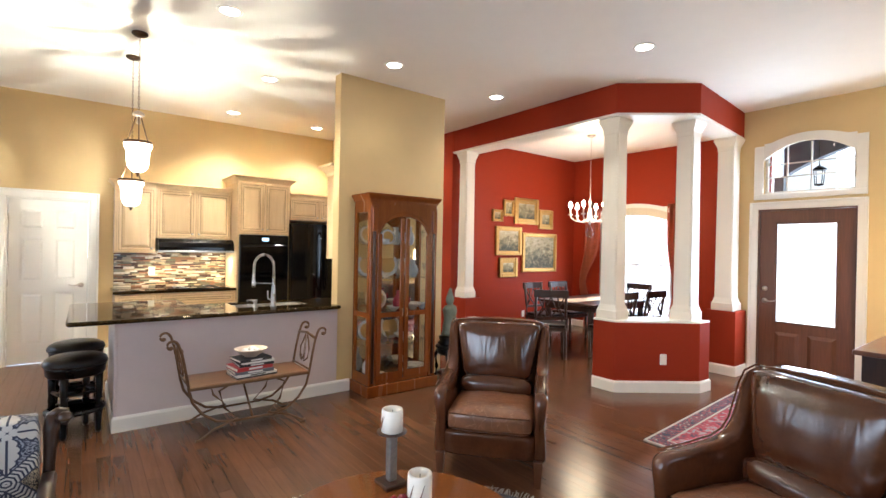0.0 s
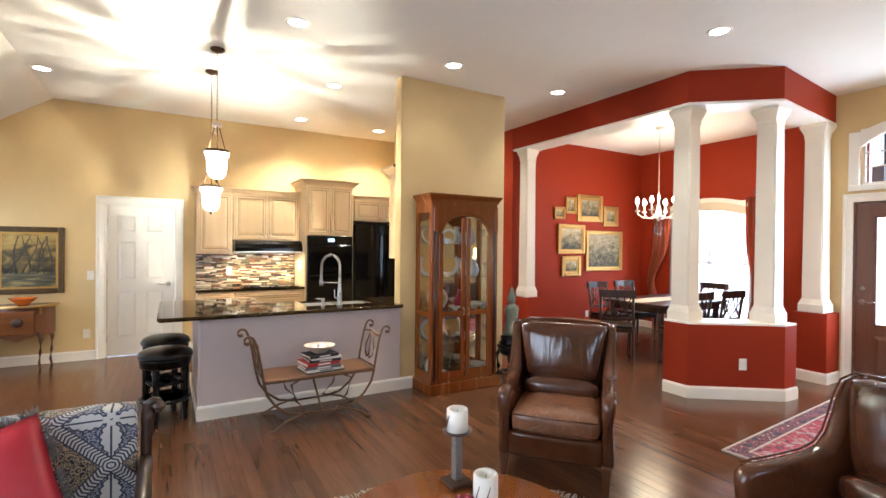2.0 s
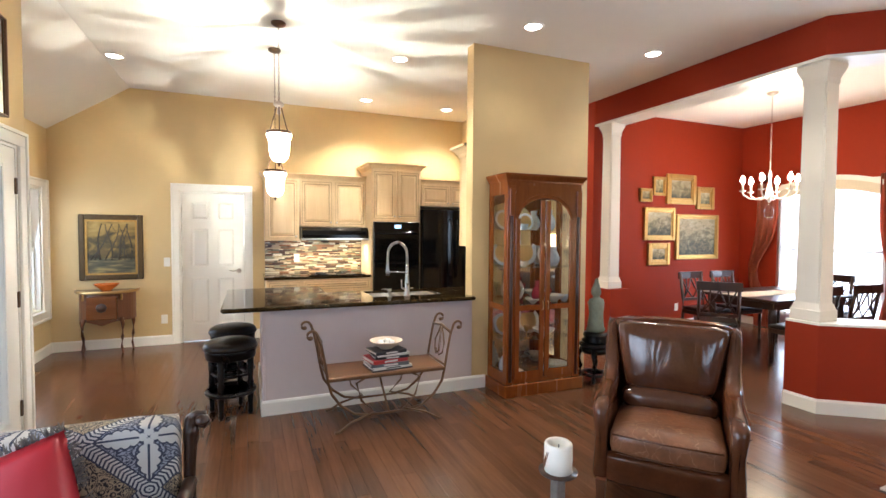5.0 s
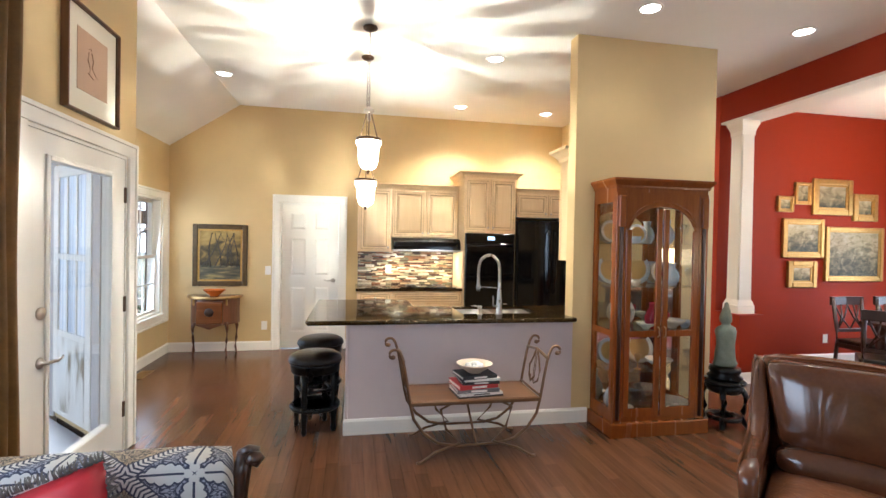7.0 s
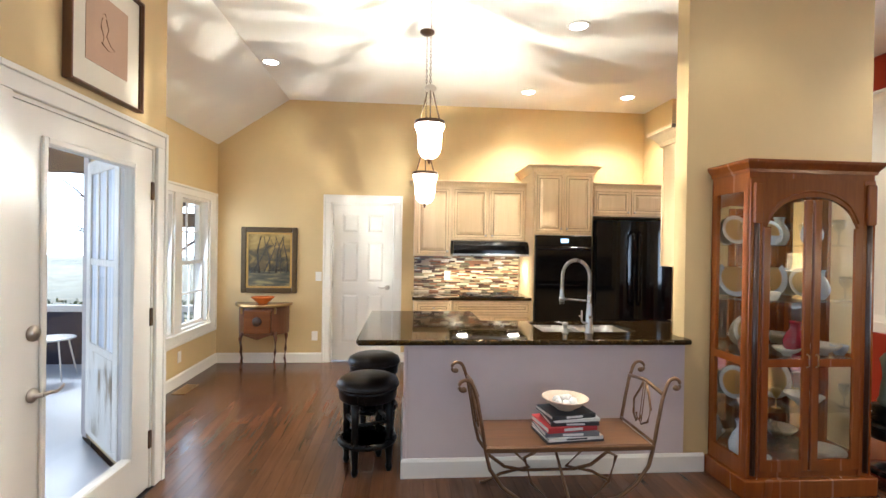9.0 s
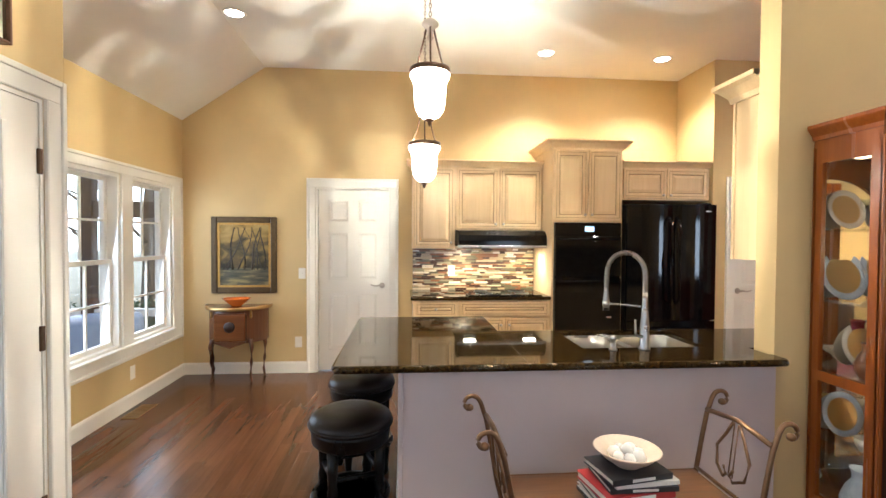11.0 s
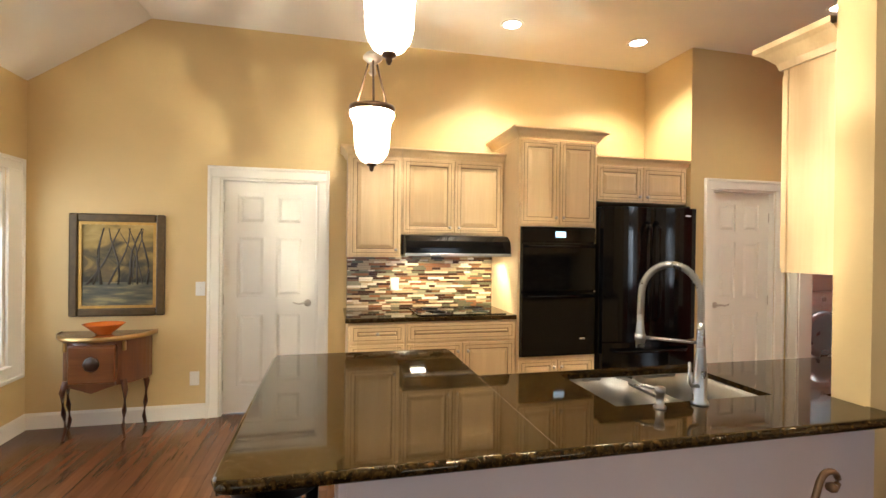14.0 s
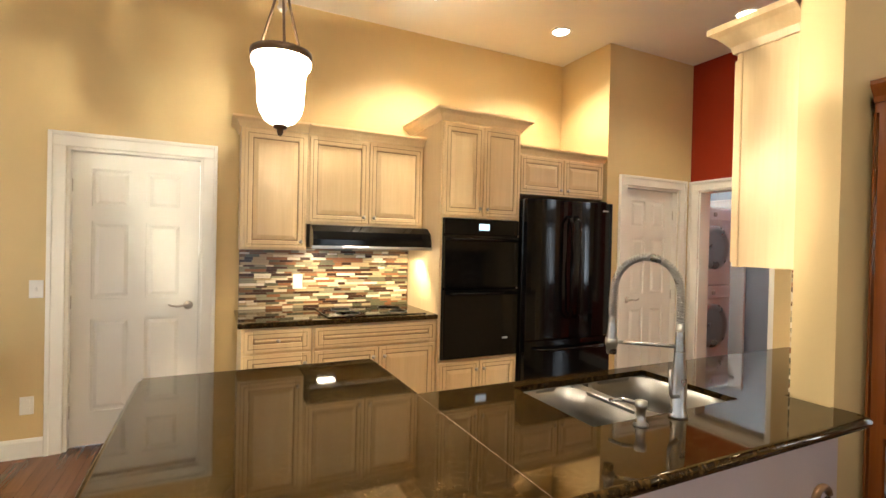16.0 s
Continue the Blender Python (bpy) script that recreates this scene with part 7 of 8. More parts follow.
def armchair(m, label):
    """Local -y is the front."""
    c = thing("armchair", m, label, "armchair", "leather armchairs")
    # one arm with its wing, in profile along depth and height
    prof = [(-0.375, 0.15), (-0.395, 0.40), (-0.40, 0.53), (-0.385, 0.575), (-0.345, 0.592), (-0.20, 0.602), (-0.02, 0.622), (0.06, 0.65), (0.105, 0.70), (0.14, 0.78), (0.175, 0.87), (0.215, 0.93), (0.30, 0.955), (0.385, 0.935), (0.40, 0.60), (0.40, 0.15)]
    for sx in (-1, 1):
        bm = bmesh.new()
        a = [bm.verts.new((sx * 0.378, y, z)) for y, z in prof]
        b = [bm.verts.new((sx * 0.288, y, z)) for y, z in prof]
        n = len(prof)
        bm.faces.new(a)
        bm.faces.new(list(reversed(b)))
        for i in range(n):
            bm.faces.new((a[i], b[i], b[(i + 1) % n], a[(i + 1) % n]))
        bmesh.ops.recalc_face_normals(bm, faces=bm.faces)
        bmesh.ops.bevel(bm, geom=[e for e in bm.edges if e.calc_face_angle(0) > 0.8], offset=0.034, segments=5, profile=0.5, affect="EDGES")
        for v in bm.verts:
            up = max(0.0, min(1.0, (v.co.z - 0.60) / 0.34))
            outer_side = abs(v.co.x) > 0.333
            v.co.x += sx * (0.004 if outer_side else 0.034) * up
            if v.co.z < 0.56 and v.co.y < -0.25:
                v.co.x -= sx * 0.020 * math.sin(math.pi * (0.56 - v.co.z) / 0.41) * (1 if outer_side else -0.4)
        for f in bm.faces:
            f.smooth = True
        ar = part("arm", bm, LEATHER, c)
        bm = bmesh.new()
        tube(bm, [(sx * (0.372 + 0.004 * max(0, (z - 0.6) / 0.34)), y - 0.002, z) for y, z in prof[4:14]], 0.005, 6)
        part("piping", bm, LEATHER, ar)
    bm = bmesh.new()
    soft_box(bm, -0.352, 0.24, 0.30, 0.352, 0.40, 0.962, 0.05)
    for v in bm.verts:
        v.co.z += 0.018 * (1 - (v.co.x / 0.352) ** 2) if v.co.z > 0.87 else 0
    bk = part("backrest", bm, LEATHER, c)
    bm = bmesh.new()
    tube(bm, [(-0.33 + 0.66 * i / 10, 0.262, 0.958 + 0.018 * (1 - (i / 5 - 1) ** 2)) for i in range(11)], 0.006, 6)
    part("piping", bm, LEATHER, bk)
    bm = bmesh.new()
    soft_box(bm, -0.285, 0.12, 0.545, 0.285, 0.27, 0.962, 0.05, puff=0.026)
    for v in bm.verts:
        front = v.co.y < 0.19
        folds = noise.noise(Vector((v.co.x * 15, 3.0, v.co.z * 2.2)))
        v.co.y += 0.16 * (v.co.z - 0.75) - (0.010 * folds if front else 0)
        v.co.x *= 0.87 + 0.27 * (v.co.z - 0.545) / 0.4
    part("back_cushion", bm, CREASED, c)
    bm = bmesh.new()
    soft_box(bm, -0.27, 0.03, 0.43, 0.27, 0.21, 0.565, 0.06, puff=0.015)
    for v in bm.verts:
        v.co.z += 0.006 * noise.noise(Vector((v.co.x * 10, v.co.y * 6, 1.0)))
    part("lumbar_cushion", bm, CREASED, c)
    bm = bmesh.new()
    soft_box(bm, -0.285, -0.395, 0.305, 0.285, 0.20, 0.455, 0.05, puff=0.02)
    for v in bm.verts:
        v.co.z += 0.012 * noise.noise(v.co * 8) + 0.004 * noise.noise(v.co * 22)
    sc = part("seat_cushion", bm, WORN, c, "scuffed tan leather seat cushion")
    bm = bmesh.new()
    for z in (0.335, 0.43):
        tube(bm, [(-0.265, -0.385, z), (0, -0.402, z), (0.265, -0.385, z)], 0.0045, 6)
    part("piping", bm, LEATHER, sc)
    bm = bmesh.new()
    soft_box(bm, -0.30, -0.385, 0.15, 0.30, 0.38, 0.315, 0.025)
    part("seat_frame", bm, LEATHER, c)
    for x, y in ((-0.32, -0.38), (0.32, -0.38), (-0.31, 0.34), (0.31, 0.34)):
        bm = bmesh.new()
        prism(bm, [(x - 0.028, y - 0.028), (x + 0.028, y - 0.028), (x + 0.028, y + 0.028), (x - 0.028, y + 0.028)], 0.0, 0.17)
        for v in bm.verts:
            if v.co.z < 0.05:
                v.co.x, v.co.y = x + (v.co.x - x) * 0.65, y + (v.co.y - y) * 0.65
        part("leg", bm, MAHOG, c)
    return c


armchair(pose(2.512, 2.635, 0, 0, 0, -49.5), "worn brown leather wing armchair facing the coffee table")
armchair(pose(2.485, 0.815, 0, 0, 0, -108), "worn brown leather wing armchair with its back to the entry")

sf = thing("settee", pose(-0.575, 2.25, 0), "blue and cream damask settee with carved dark wood posts", "sofa")
bm = bmesh.new()
soft_box(bm, -0.60, 0.22, 0.30, 0.545, 0.36, 0.852, 0.03)
part("backrest", bm, DAMASK, sf)
bm = bmesh.new()
soft_box(bm, -0.58, -0.40, 0.28, 0.52, 0.24, 0.46, 0.05, puff=0.02)
part("seat", bm, DAMASK, sf)
for x in (-0.585, 0.575):
    bm = bmesh.new()
    tube(bm, [(x, 0.29, 0.0), (x + 0.01, 0.28, 0.25), (x - 0.005, 0.285, 0.5), (x + 0.005, 0.29, 0.78), (x + 0.012, 0.295, 0.84)], 0.030, 10, 0.026)
    po = part("post", bm, WALNUT, sf, "carved dark wood post")
    bm = bmesh.new()
    tube(bm, [(x, 0.29, 0.835), (x + 0.025, 0.29, 0.85), (x + 0.05, 0.29, 0.845), (x + 0.06, 0.29, 0.82), (x + 0.048, 0.29, 0.80), (x + 0.03, 0.29, 0.81)], 0.017, 8, 0.012)
    lathe(bm, [(0.0, -0.02), (0.024, -0.01), (0.028, 0.0), (0.02, 0.016), (0.0, 0.022)], 10, (x + 0.045, 0.272, 0.828))
    part("scroll", bm, WALNUT, po)
    bm = bmesh.new()
    tube(bm, [(x, 0.28, 0.60), (x, 0.10, 0.62), (x, -0.15, 0.60), (x, -0.30, 0.58), (x, -0.34, 0.54), (x, -0.32, 0.45), (x, -0.36, 0.2), (x, -0.37, 0.0)], 0.026, 8)
    part("arm", bm, WALNUT, sf)
part("apron", boxes((-0.59, -0.39, 0.20, 0.55, 0.34, 0.30), bevel=0.02, seg=2), WALNUT, sf)
pl = thing("throw_pillow", pose(-0.50, 2.315, 0.60, 70) @ pose(0, 0, 0, 0, 0, 18), "red silk throw pillow with black and white fringe", "pillow")
bm = bmesh.new()
n = 14
gr = []
for side in (-1, 1):
    g = []
    for j in range(n + 1):
        row = []
        for i in range(n + 1):
            u, v = 2 * i / n - 1, 2 * j / n - 1
            t = 0.075 * (max(0, (1 - u ** 4)) * max(0, (1 - v ** 4))) ** 0.6
            p = 0.25 * (1 - 0.06 * (1 - abs(u * v)))
            row.append(bm.verts.new((u * p, v * p, side * t)))
        g.append(row)
    gr.append(g)
    for j in range(n):
        for i in range(n):
            f = bm.faces.new((g[j][i], g[j][i + 1], g[j + 1][i + 1], g[j + 1][i]))
            f.smooth = True
bmesh.ops.remove_doubles(bm, verts=bm.verts, dist=0.0005)
part("cover", bm, PILLOWRED, pl)
rnd = random.Random(2)
for s, (ax, sg) in enumerate((("x", -1), ("x", 1), ("y", -1), ("y", 1))):
    bm = bmesh.new()
    for k in range(150):
        q = rnd.uniform(-0.25, 0.25)
        base = Vector((q, sg * 0.243, 0)) if ax == "x" else Vector((sg * 0.243, q, 0))
        tip = base * 1.0 + (Vector((rnd.uniform(-0.012, 0.012), sg * rnd.uniform(0.018, 0.035), rnd.uniform(-0.014, 0.014))) if ax == "x" else Vector((sg * rnd.uniform(0.018, 0.035), rnd.uniform(-0.012, 0.012), rnd.uniform(-0.014, 0.014))))
        tube(bm, [base, (base + tip) / 2 + Vector((0, 0, 0.004)), tip], 0.003, 3, 0.0015)
    part("fringe", bm, FRINGE, pl, "black and white fringe")

# ---- coffee table, candles, round rug ----
ro = thing("round_rug", pose(1.08, 1.56, 0), "round dark patterned rug with a white fringe", "rug")
bm = bmesh.new()
lathe(bm, [(0.0, 0.008), (1.27, 0.008), (1.30, 0.0005)], 64)
part("field", bm, RUGDARK, ro)
bm = bmesh.new()
lathe(bm, [(1.17, 0.0085), (1.19, 0.0100), (1.22, 0.0100), (1.24, 0.0085)], 64)
part("cream_band", bm, RUGCREAM, ro)
bm = bmesh.new()
rnd = random.Random(12)
for k in range(620):
    a = 2 * math.pi * k / 620 + rnd.uniform(-0.003, 0.003)
    b = a + rnd.uniform(-0.02, 0.02)
    L_ = rnd.uniform(1.33, 1.37)
    tube(bm, [(1.285 * math.cos(a), 1.285 * math.sin(a), 0.007), (1.32 * math.cos((a + b) / 2), 1.32 * math.sin((a + b) / 2), 0.010), (L_ * math.cos(b), L_ * math.sin(b), 0.003)], 0.0032, 3)
tagged(part("fringe", bm, RUGCREAM, ro, "white cotton fringe"), kind="stuff")

ctb = thing("coffee_table", pose(1.02, 1.58, 0.0085), "round polished cherry coffee table", "coffee table")
bm = bmesh.new()
lathe(bm, [(0.0, 0.445), (0.46, 0.445), (0.485, 0.45), (0.50, 0.460), (0.502, 0.468), (0.495, 0.475), (0.0, 0.475)], 64)
TABLEW = wood("polished_cherry", (0.19, 0.06, 0.014), (0.38, 0.13, 0.035), 1.0, "X", 0.14, 0.5)
part("top", bm, TABLEW, ctb)
bm = bmesh.new()
lathe(bm, [(0.40, 0.37), (0.42, 0.37), (0.42, 0.445), (0.40, 0.445), (0.40, 0.37)], 48)
part("apron", bm, TABLEW, ctb)
for k in range(4):
    a = math.pi / 4 + k * math.pi / 2
    bm = bmesh.new()
    tube(bm, [(0.39 * math.cos(a), 0.39 * math.sin(a), 0.44), (0.41 * math.cos(a), 0.41 * math.sin(a), 0.33), (0.36 * math.cos(a), 0.36 * math.sin(a), 0.12), (0.40 * math.cos(a), 0.40 * math.sin(a), 0.0)], 0.032, 8, 0.018)
    part("leg", bm, TABLEW, ctb)
TZ = 0.484


def candle(x, y, stem, r, h, label):
    c = thing("candle_holder", pose(x, y, TZ), label, "candle holder", "candles on the coffee table")
    if stem:
        part("stem", boxes((-0.019, -0.019, 0.02, 0.019, 0.019, stem - 0.012), bevel=0.004), SILVERW, c, "carved silvered square stem")
        part("foot", boxes((-0.055, -0.055, 0, 0.055, 0.055, 0.02), bevel=0.004), WALNUT, c)
        bm = bmesh.new()
        lathe(bm, [(0.0, stem - 0.02), (0.045, stem - 0.014), (0.064, stem - 0.006), (0.066, stem), (0.0, stem)], 24)
        part("dish", bm, WALNUT, c)
    bm = bmesh.new()
    lathe(bm, [(0.0, stem + 0.001), (r, stem + 0.001), (r * 1.01, stem + h * 0.5), (r, stem + h - 0.006), (r * 0.92, stem + h), (r * 0.72, stem + h - 0.004), (r * 0.6, stem + h - 0.022), (0.0, stem + h - 0.026)], 28)
    w = part("candle", bm, WAX, c, "cream pillar candle")
    bm = bmesh.new()
    tube(bm, [(0, 0, stem + h - 0.027), (0.002, 0, stem + h - 0.008)], 0.0018, 5)
    part("wick", bm, BLACKW, w)
    rn = random.Random(int(r * 1000))
    for k in range(4):
        bm = bmesh.new()
        a0 = rn.uniform(0, 6.28)
        pts = [((r + 0.0012) * math.cos(a0 + 0.5 * t), (r + 0.0012) * math.sin(a0 + 0.5 * t), stem + h * (0.15 + 0.6 * t)) for t in (0, 0.33, 0.66, 1.0)]
        tube(bm, pts, 0.004, 5, 0.001)
        part("streak", bm, MAHOG, w, "dark streak in the wax")
    return c


candle(1.185, 1.905, 0.235, 0.047, 0.098, "carved silvered candle holder with a cream pillar candle")
candle(1.195, 1.70, 0.0, 0.05, 0.13, "cream pillar candle standing on the coffee table")
bm = bmesh.new()
rnd = random.Random(4)
for k in range(26):
    a, q = rnd.uniform(0, 6.28), rnd.uniform(0, 0.06)
    r = rnd.uniform(0.010, 0.016)
    lathe(bm, [(0.0, -r), (r * 0.75, -r * 0.6), (r, 0.0), (r * 0.7, r * 0.7), (0.0, r)], 7, (1.12 + q * math.cos(a), 1.72 + q * math.sin(a), TZ + 0.016 + rnd.uniform(0, 0.03) * (1 - q / 0.06)))
tagged(solid("potpourri", bm, RUBYGLASS, "heap of dark red berries on the coffee table", "berries"), kind="stuff")

# red rug at the entry
rg = thing("entry_rug", pose(5.16, 1.42, 0, 0, 0, 3.5), "red and navy oriental rug with a cream edge", "rug")
part("field", boxes((-1.34, -0.78, 0, 1.34, 0.78, 0.008)), RUGRED, rg)
for s in ((-1.38, 0.69, 0.0082, 1.38, 0.80, 0.0105), (-1.38, -0.80, 0.0082, 1.38, -0.69, 0.0105), (-1.38, -0.69, 0.0082, -1.27, 0.69, 0.0105), (1.27, -0.69, 0.0082, 1.38, 0.69, 0.0105)):
    part("border", boxes(s), RUGBORDER, rg)
for s in ((-1.40, 0.80, 0, 1.40, 0.82, 0.0115), (-1.40, -0.82, 0, 1.40, -0.80, 0.0115), (-1.40, -0.80, 0, -1.38, 0.80, 0.0115), (1.38, -0.80, 0, 1.40, 0.80, 0.0115), (-1.27, 0.675, 0.0082, 1.27, 0.69, 0.0112), (-1.27, -0.69, 0.0082, 1.27, -0.675, 0.0112), (-1.27, -0.675, 0.0082, -1.255, 0.675, 0.0112), (1.255, -0.675, 0.0082, 1.27, 0.675, 0.0112)):
    part("edge_band", boxes(s), RUGCREAM, rg)

# desk and lamp near the entry
dk = thing("desk", pose(5.68, 0.72, 0), "dark mahogany desk with a moulded top", "desk")
part("top", boxes((-0.74, -0.40, 0.745, 0.74, 0.40, 0.785), bevel=0.010, seg=2), MAHOG, dk)
part("body", boxes((-0.68, -0.35, 0.10, 0.68, 0.35, 0.745)), WALNUT, dk)
part("base_moulding", boxes((-0.70, -0.37, 0.03, 0.70, 0.37, 0.10), bevel=0.01), WALNUT, dk)
for i in range(3):
    bm = bmesh.new()
    raised(bm, -0.30, 0.0, 0.30, 0.52, 0.0, 0.012, 0.03)
    bmesh.ops.rotate(bm, verts=bm.verts, matrix=Matrix.Rotation(radians(180), 3, "Z"), cent=(0, 0, 0))
    bmesh.ops.scale(bm, verts=bm.verts, vec=(0.65, 1, 1))
    bmesh.ops.translate(bm, verts=bm.verts, vec=(-0.44 + i * 0.44, 0.351, 0.16))
    part("panel", bm, WALNUT, dk)
for x, y in ((-0.66, -0.33), (0.66, -0.33), (-0.66, 0.33), (0.66, 0.33)):
    part("foot", boxes((x - 0.03, y - 0.03, 0, x + 0.03, y + 0.03, 0.03)), WALNUT, dk)
tlm = thing("table_lamp", pose(6.10, 0.62, 0.786), "table lamp with a lit cream drum shade on the desk", "table lamp")
bm = bmesh.new()
lathe(bm, [(0.0, 0.0), (0.09, 0.0), (0.09, 0.015), (0.03, 0.04), (0.05, 0.10), (0.07, 0.18), (0.05, 0.27), (0.018, 0.33), (0.012, 0.45), (0.0, 0.45)], 24)
part("base", bm, BRASS, tlm)
bm = bmesh.new()
lathe(bm, [(0.20, 0.44), (0.17, 0.70)], 32)
o = part("shade", bm, glow("lit_cream_shade", (1.0, 0.72, 0.36), 9.0), tlm, "lit cream fabric shade")
o.visible_shadow = False
lamp("table_lamp_bulb", "POINT", pose(6.10, 0.62, 1.36), 22, (1.0, 0.70, 0.36), 0.06)

# ---- dining room ----
for i, (a0, a1, z0, z1, f) in enumerate(((6.345, 6.985, 1.995, 2.475, 0.075), (7.005, 7.41, 1.925, 2.295, 0.07), (5.795, 6.045, 2.015, 2.225, 0.035), (6.065, 6.32, 2.12, 2.415, 0.035), (5.885, 6.54, 1.415, 1.935, 0.06), (6.565, 7.53, 1.105, 1.84, 0.055), (5.98, 6.44, 1.02, 1.375, 0.07))):
    framed("painting", "y", 6.2, a0, a1, z0, z1, 0, GILT, picture("landscape_canvas", i, [(p * (0.94 + 0.02 * i), tuple(min(1, ch * (0.85 + 0.07 * ((i * 3) % 5))) for ch in c)) for p, c in LANDSCAPE], 6 + i), "landscape painting in a gilt frame on the red wall", f)

dt = thing("dining_table", pose(6.60, 4.62, 0), "dark wood dining table with turned legs", "dining table")
part("top", boxes((-0.80, -0.52, 0.725, 0.80, 0.52, 0.76), bevel=0.010, seg=2), WALNUT, dt)
part("apron", boxes((-0.70, -0.43, 0.63, 0.70, 0.43, 0.725)), WALNUT, dt)
for x in (-0.66, 0.66):
    for y in (-0.39, 0.39):
        bm = bmesh.new()
        lathe(bm, [(0.0, 0.0), (0.025, 0.0), (0.032, 0.06), (0.024, 0.12), (0.04, 0.35), (0.045, 0.55), (0.04, 0.70), (0.0, 0.70)], 14, (x, y, 0))
        part("leg", bm, WALNUT, dt)
solid("table_runner", boxes((5.82, 4.46, 0.7605, 7.38, 4.80, 0.764)), mat("cream_runner", (0.66, 0.58, 0.46), 0.85, amount=0.15, noise_scale=20), "cream cloth runner along the dining table", "table runner")


def dining_chair(m, first_one=None):
    if first_one:
        return copy_thing(first_one, m)
    c = thing("dining_chair", m, "dark wood dining chair with a lattice back", "chair", "chairs round the dining table")
    bm = bmesh.new()
    soft_box(bm, -0.23, -0.23, 0.43, 0.23, 0.21, 0.48, 0.022)
    part("seat", bm, BLKLEATHER, c)
    part("seat_frame", boxes((-0.225, -0.225, 0.38, 0.225, 0.215, 0.435), bevel=0.006), WALNUT, c)
    for x in (-0.205, 0.205):
        bm = bmesh.new()
        tube(bm, [(x, 0.24, 0.0), (x, 0.205, 0.40), (x, 0.215, 0.60), (x, 0.27, 0.94)], 0.020, 8)
        part("back_leg", bm, WALNUT, c)
        bm = bmesh.new()
        tube(bm, [(x, -0.20, 0.0), (x, -0.20, 0.42)], 0.016, 8, 0.022)
        part("front_leg", bm, WALNUT, c)
    bm = bmesh.new()
    prism(bm, [(-0.235, 0.255), (0, 0.275), (0.235, 0.255), (0.235, 0.285), (0, 0.305), (-0.235, 0.285)], 0.865, 0.965)
    part("top_rail", bm, WALNUT, c)
    part("lower_rail", boxes((-0.20, 0.205, 0.55, 0.20, 0.23, 0.59), bevel=0.004), WALNUT, c)
    for k, (a, b) in enumerate(((-0.18, 0.0), (0.0, -0.18), (0.18, 0.0), (0.0, 0.18), (-0.18, -0.09), (0.18, 0.09))):
        bm = bmesh.new()
        tube(bm, [(a, 0.22, 0.585), ((a + b) / 2 + (0.03 if a < b else -0.03), 0.24, 0.73), (b, 0.265, 0.87)], 0.009, 6)
        part("lattice", bm, WALNUT, c)
    return c


ch = dining_chair(pose(5.50, 4.62, 0, 0, 0, 133 + 180 + 180))
for m in (pose(6.05, 3.98, 0, 0, 0, 180), pose(6.75, 3.95, 0, 0, 0, 176), pose(6.25, 5.35, 0, 0, 0, 0), pose(6.90, 5.35, 0, 0, 0, -3), pose(7.62, 4.62, 0, 0, 0, -90)):
    dining_chair(m, ch)

cd = thing("chandelier", pose(6.43, 4.63, 0), "bronze six-arm chandelier with lit candle bulbs and crystal drop", "chandelier")
bm = bmesh.new()
lathe(bm, [(0.0, C - 0.0005), (0.065, C - 0.0005), (0.06, C - 0.02), (0.02, C - 0.04), (0.0, C - 0.04)], 20)
part("canopy", bm, NICKEL, cd)
bm = bmesh.new()
for i in range(34):
    z = 2.34 + (C - 2.38) * (i + 0.5) / 34
    a = 0 if i % 2 else math.pi / 2
    tube(bm, [(0.008 * math.cos(q) * math.cos(a), 0.008 * math.cos(q) * math.sin(a), z + 0.018 * math.sin(q)) for q in [2 * math.pi * k / 6 for k in range(7)]], 0.0028, 4)
part("chain", bm, NICKEL, cd)
bm = bmesh.new()
lathe(bm, [(0.0, 2.36), (0.012, 2.34), (0.025, 2.28), (0.012, 2.22), (0.03, 2.12), (0.05, 2.05), (0.03, 1.99), (0.015, 1.94), (0.0, 1.93)], 16)
part("stem", bm, PLATE, cd, "cream stem with bronze rings")
bm = bmesh.new()
lathe(bm, [(0.0, 1.93), (0.014, 1.90), (0.05, 1.84), (0.058, 1.80), (0.04, 1.75), (0.0, 1.71)], 8)
part("crystal_drop", bm, CRYSTAL, cd)
for k in range(6):
    a = 2 * math.pi * k / 6 + 0.3
    ca, sa = math.cos(a), math.sin(a)
    bm = bmesh.new()
    tube(bm, [(0.03 * ca, 0.03 * sa, 2.03), (0.12 * ca, 0.12 * sa, 1.98), (0.22 * ca, 0.22 * sa, 1.99), (0.29 * ca, 0.29 * sa, 2.04), (0.30 * ca, 0.30 * sa, 2.08)], 0.010, 8)
    lathe(bm, [(0.0, 2.075), (0.03, 2.08), (0.04, 2.095), (0.0, 2.095)], 12, (0.30 * ca, 0.30 * sa, 0))
    am = part("arm", bm, PLATE, cd)
    bm = bmesh.new()
    lathe(bm, [(0.0, 2.095), (0.013, 2.095), (0.013, 2.19), (0.0, 2.19)], 10, (0.30 * ca, 0.30 * sa, 0))
    part("candle_tube", bm, WAX, am)
    bm = bmesh.new()
    lathe(bm, [(0.0, 2.19), (0.02, 2.20), (0.032, 2.225), (0.024, 2.26), (0.0, 2.30)], 10, (0.30 * ca, 0.30 * sa, 0))
    o = part("bulb", bm, CANDLEBULB, am, "lit flame bulb")
    o.visible_shadow = False
lamp("chandelier_lamp", "POINT", pose(6.43, 4.63, 2.24), 58, (1.0, 0.72, 0.40), 0.28)

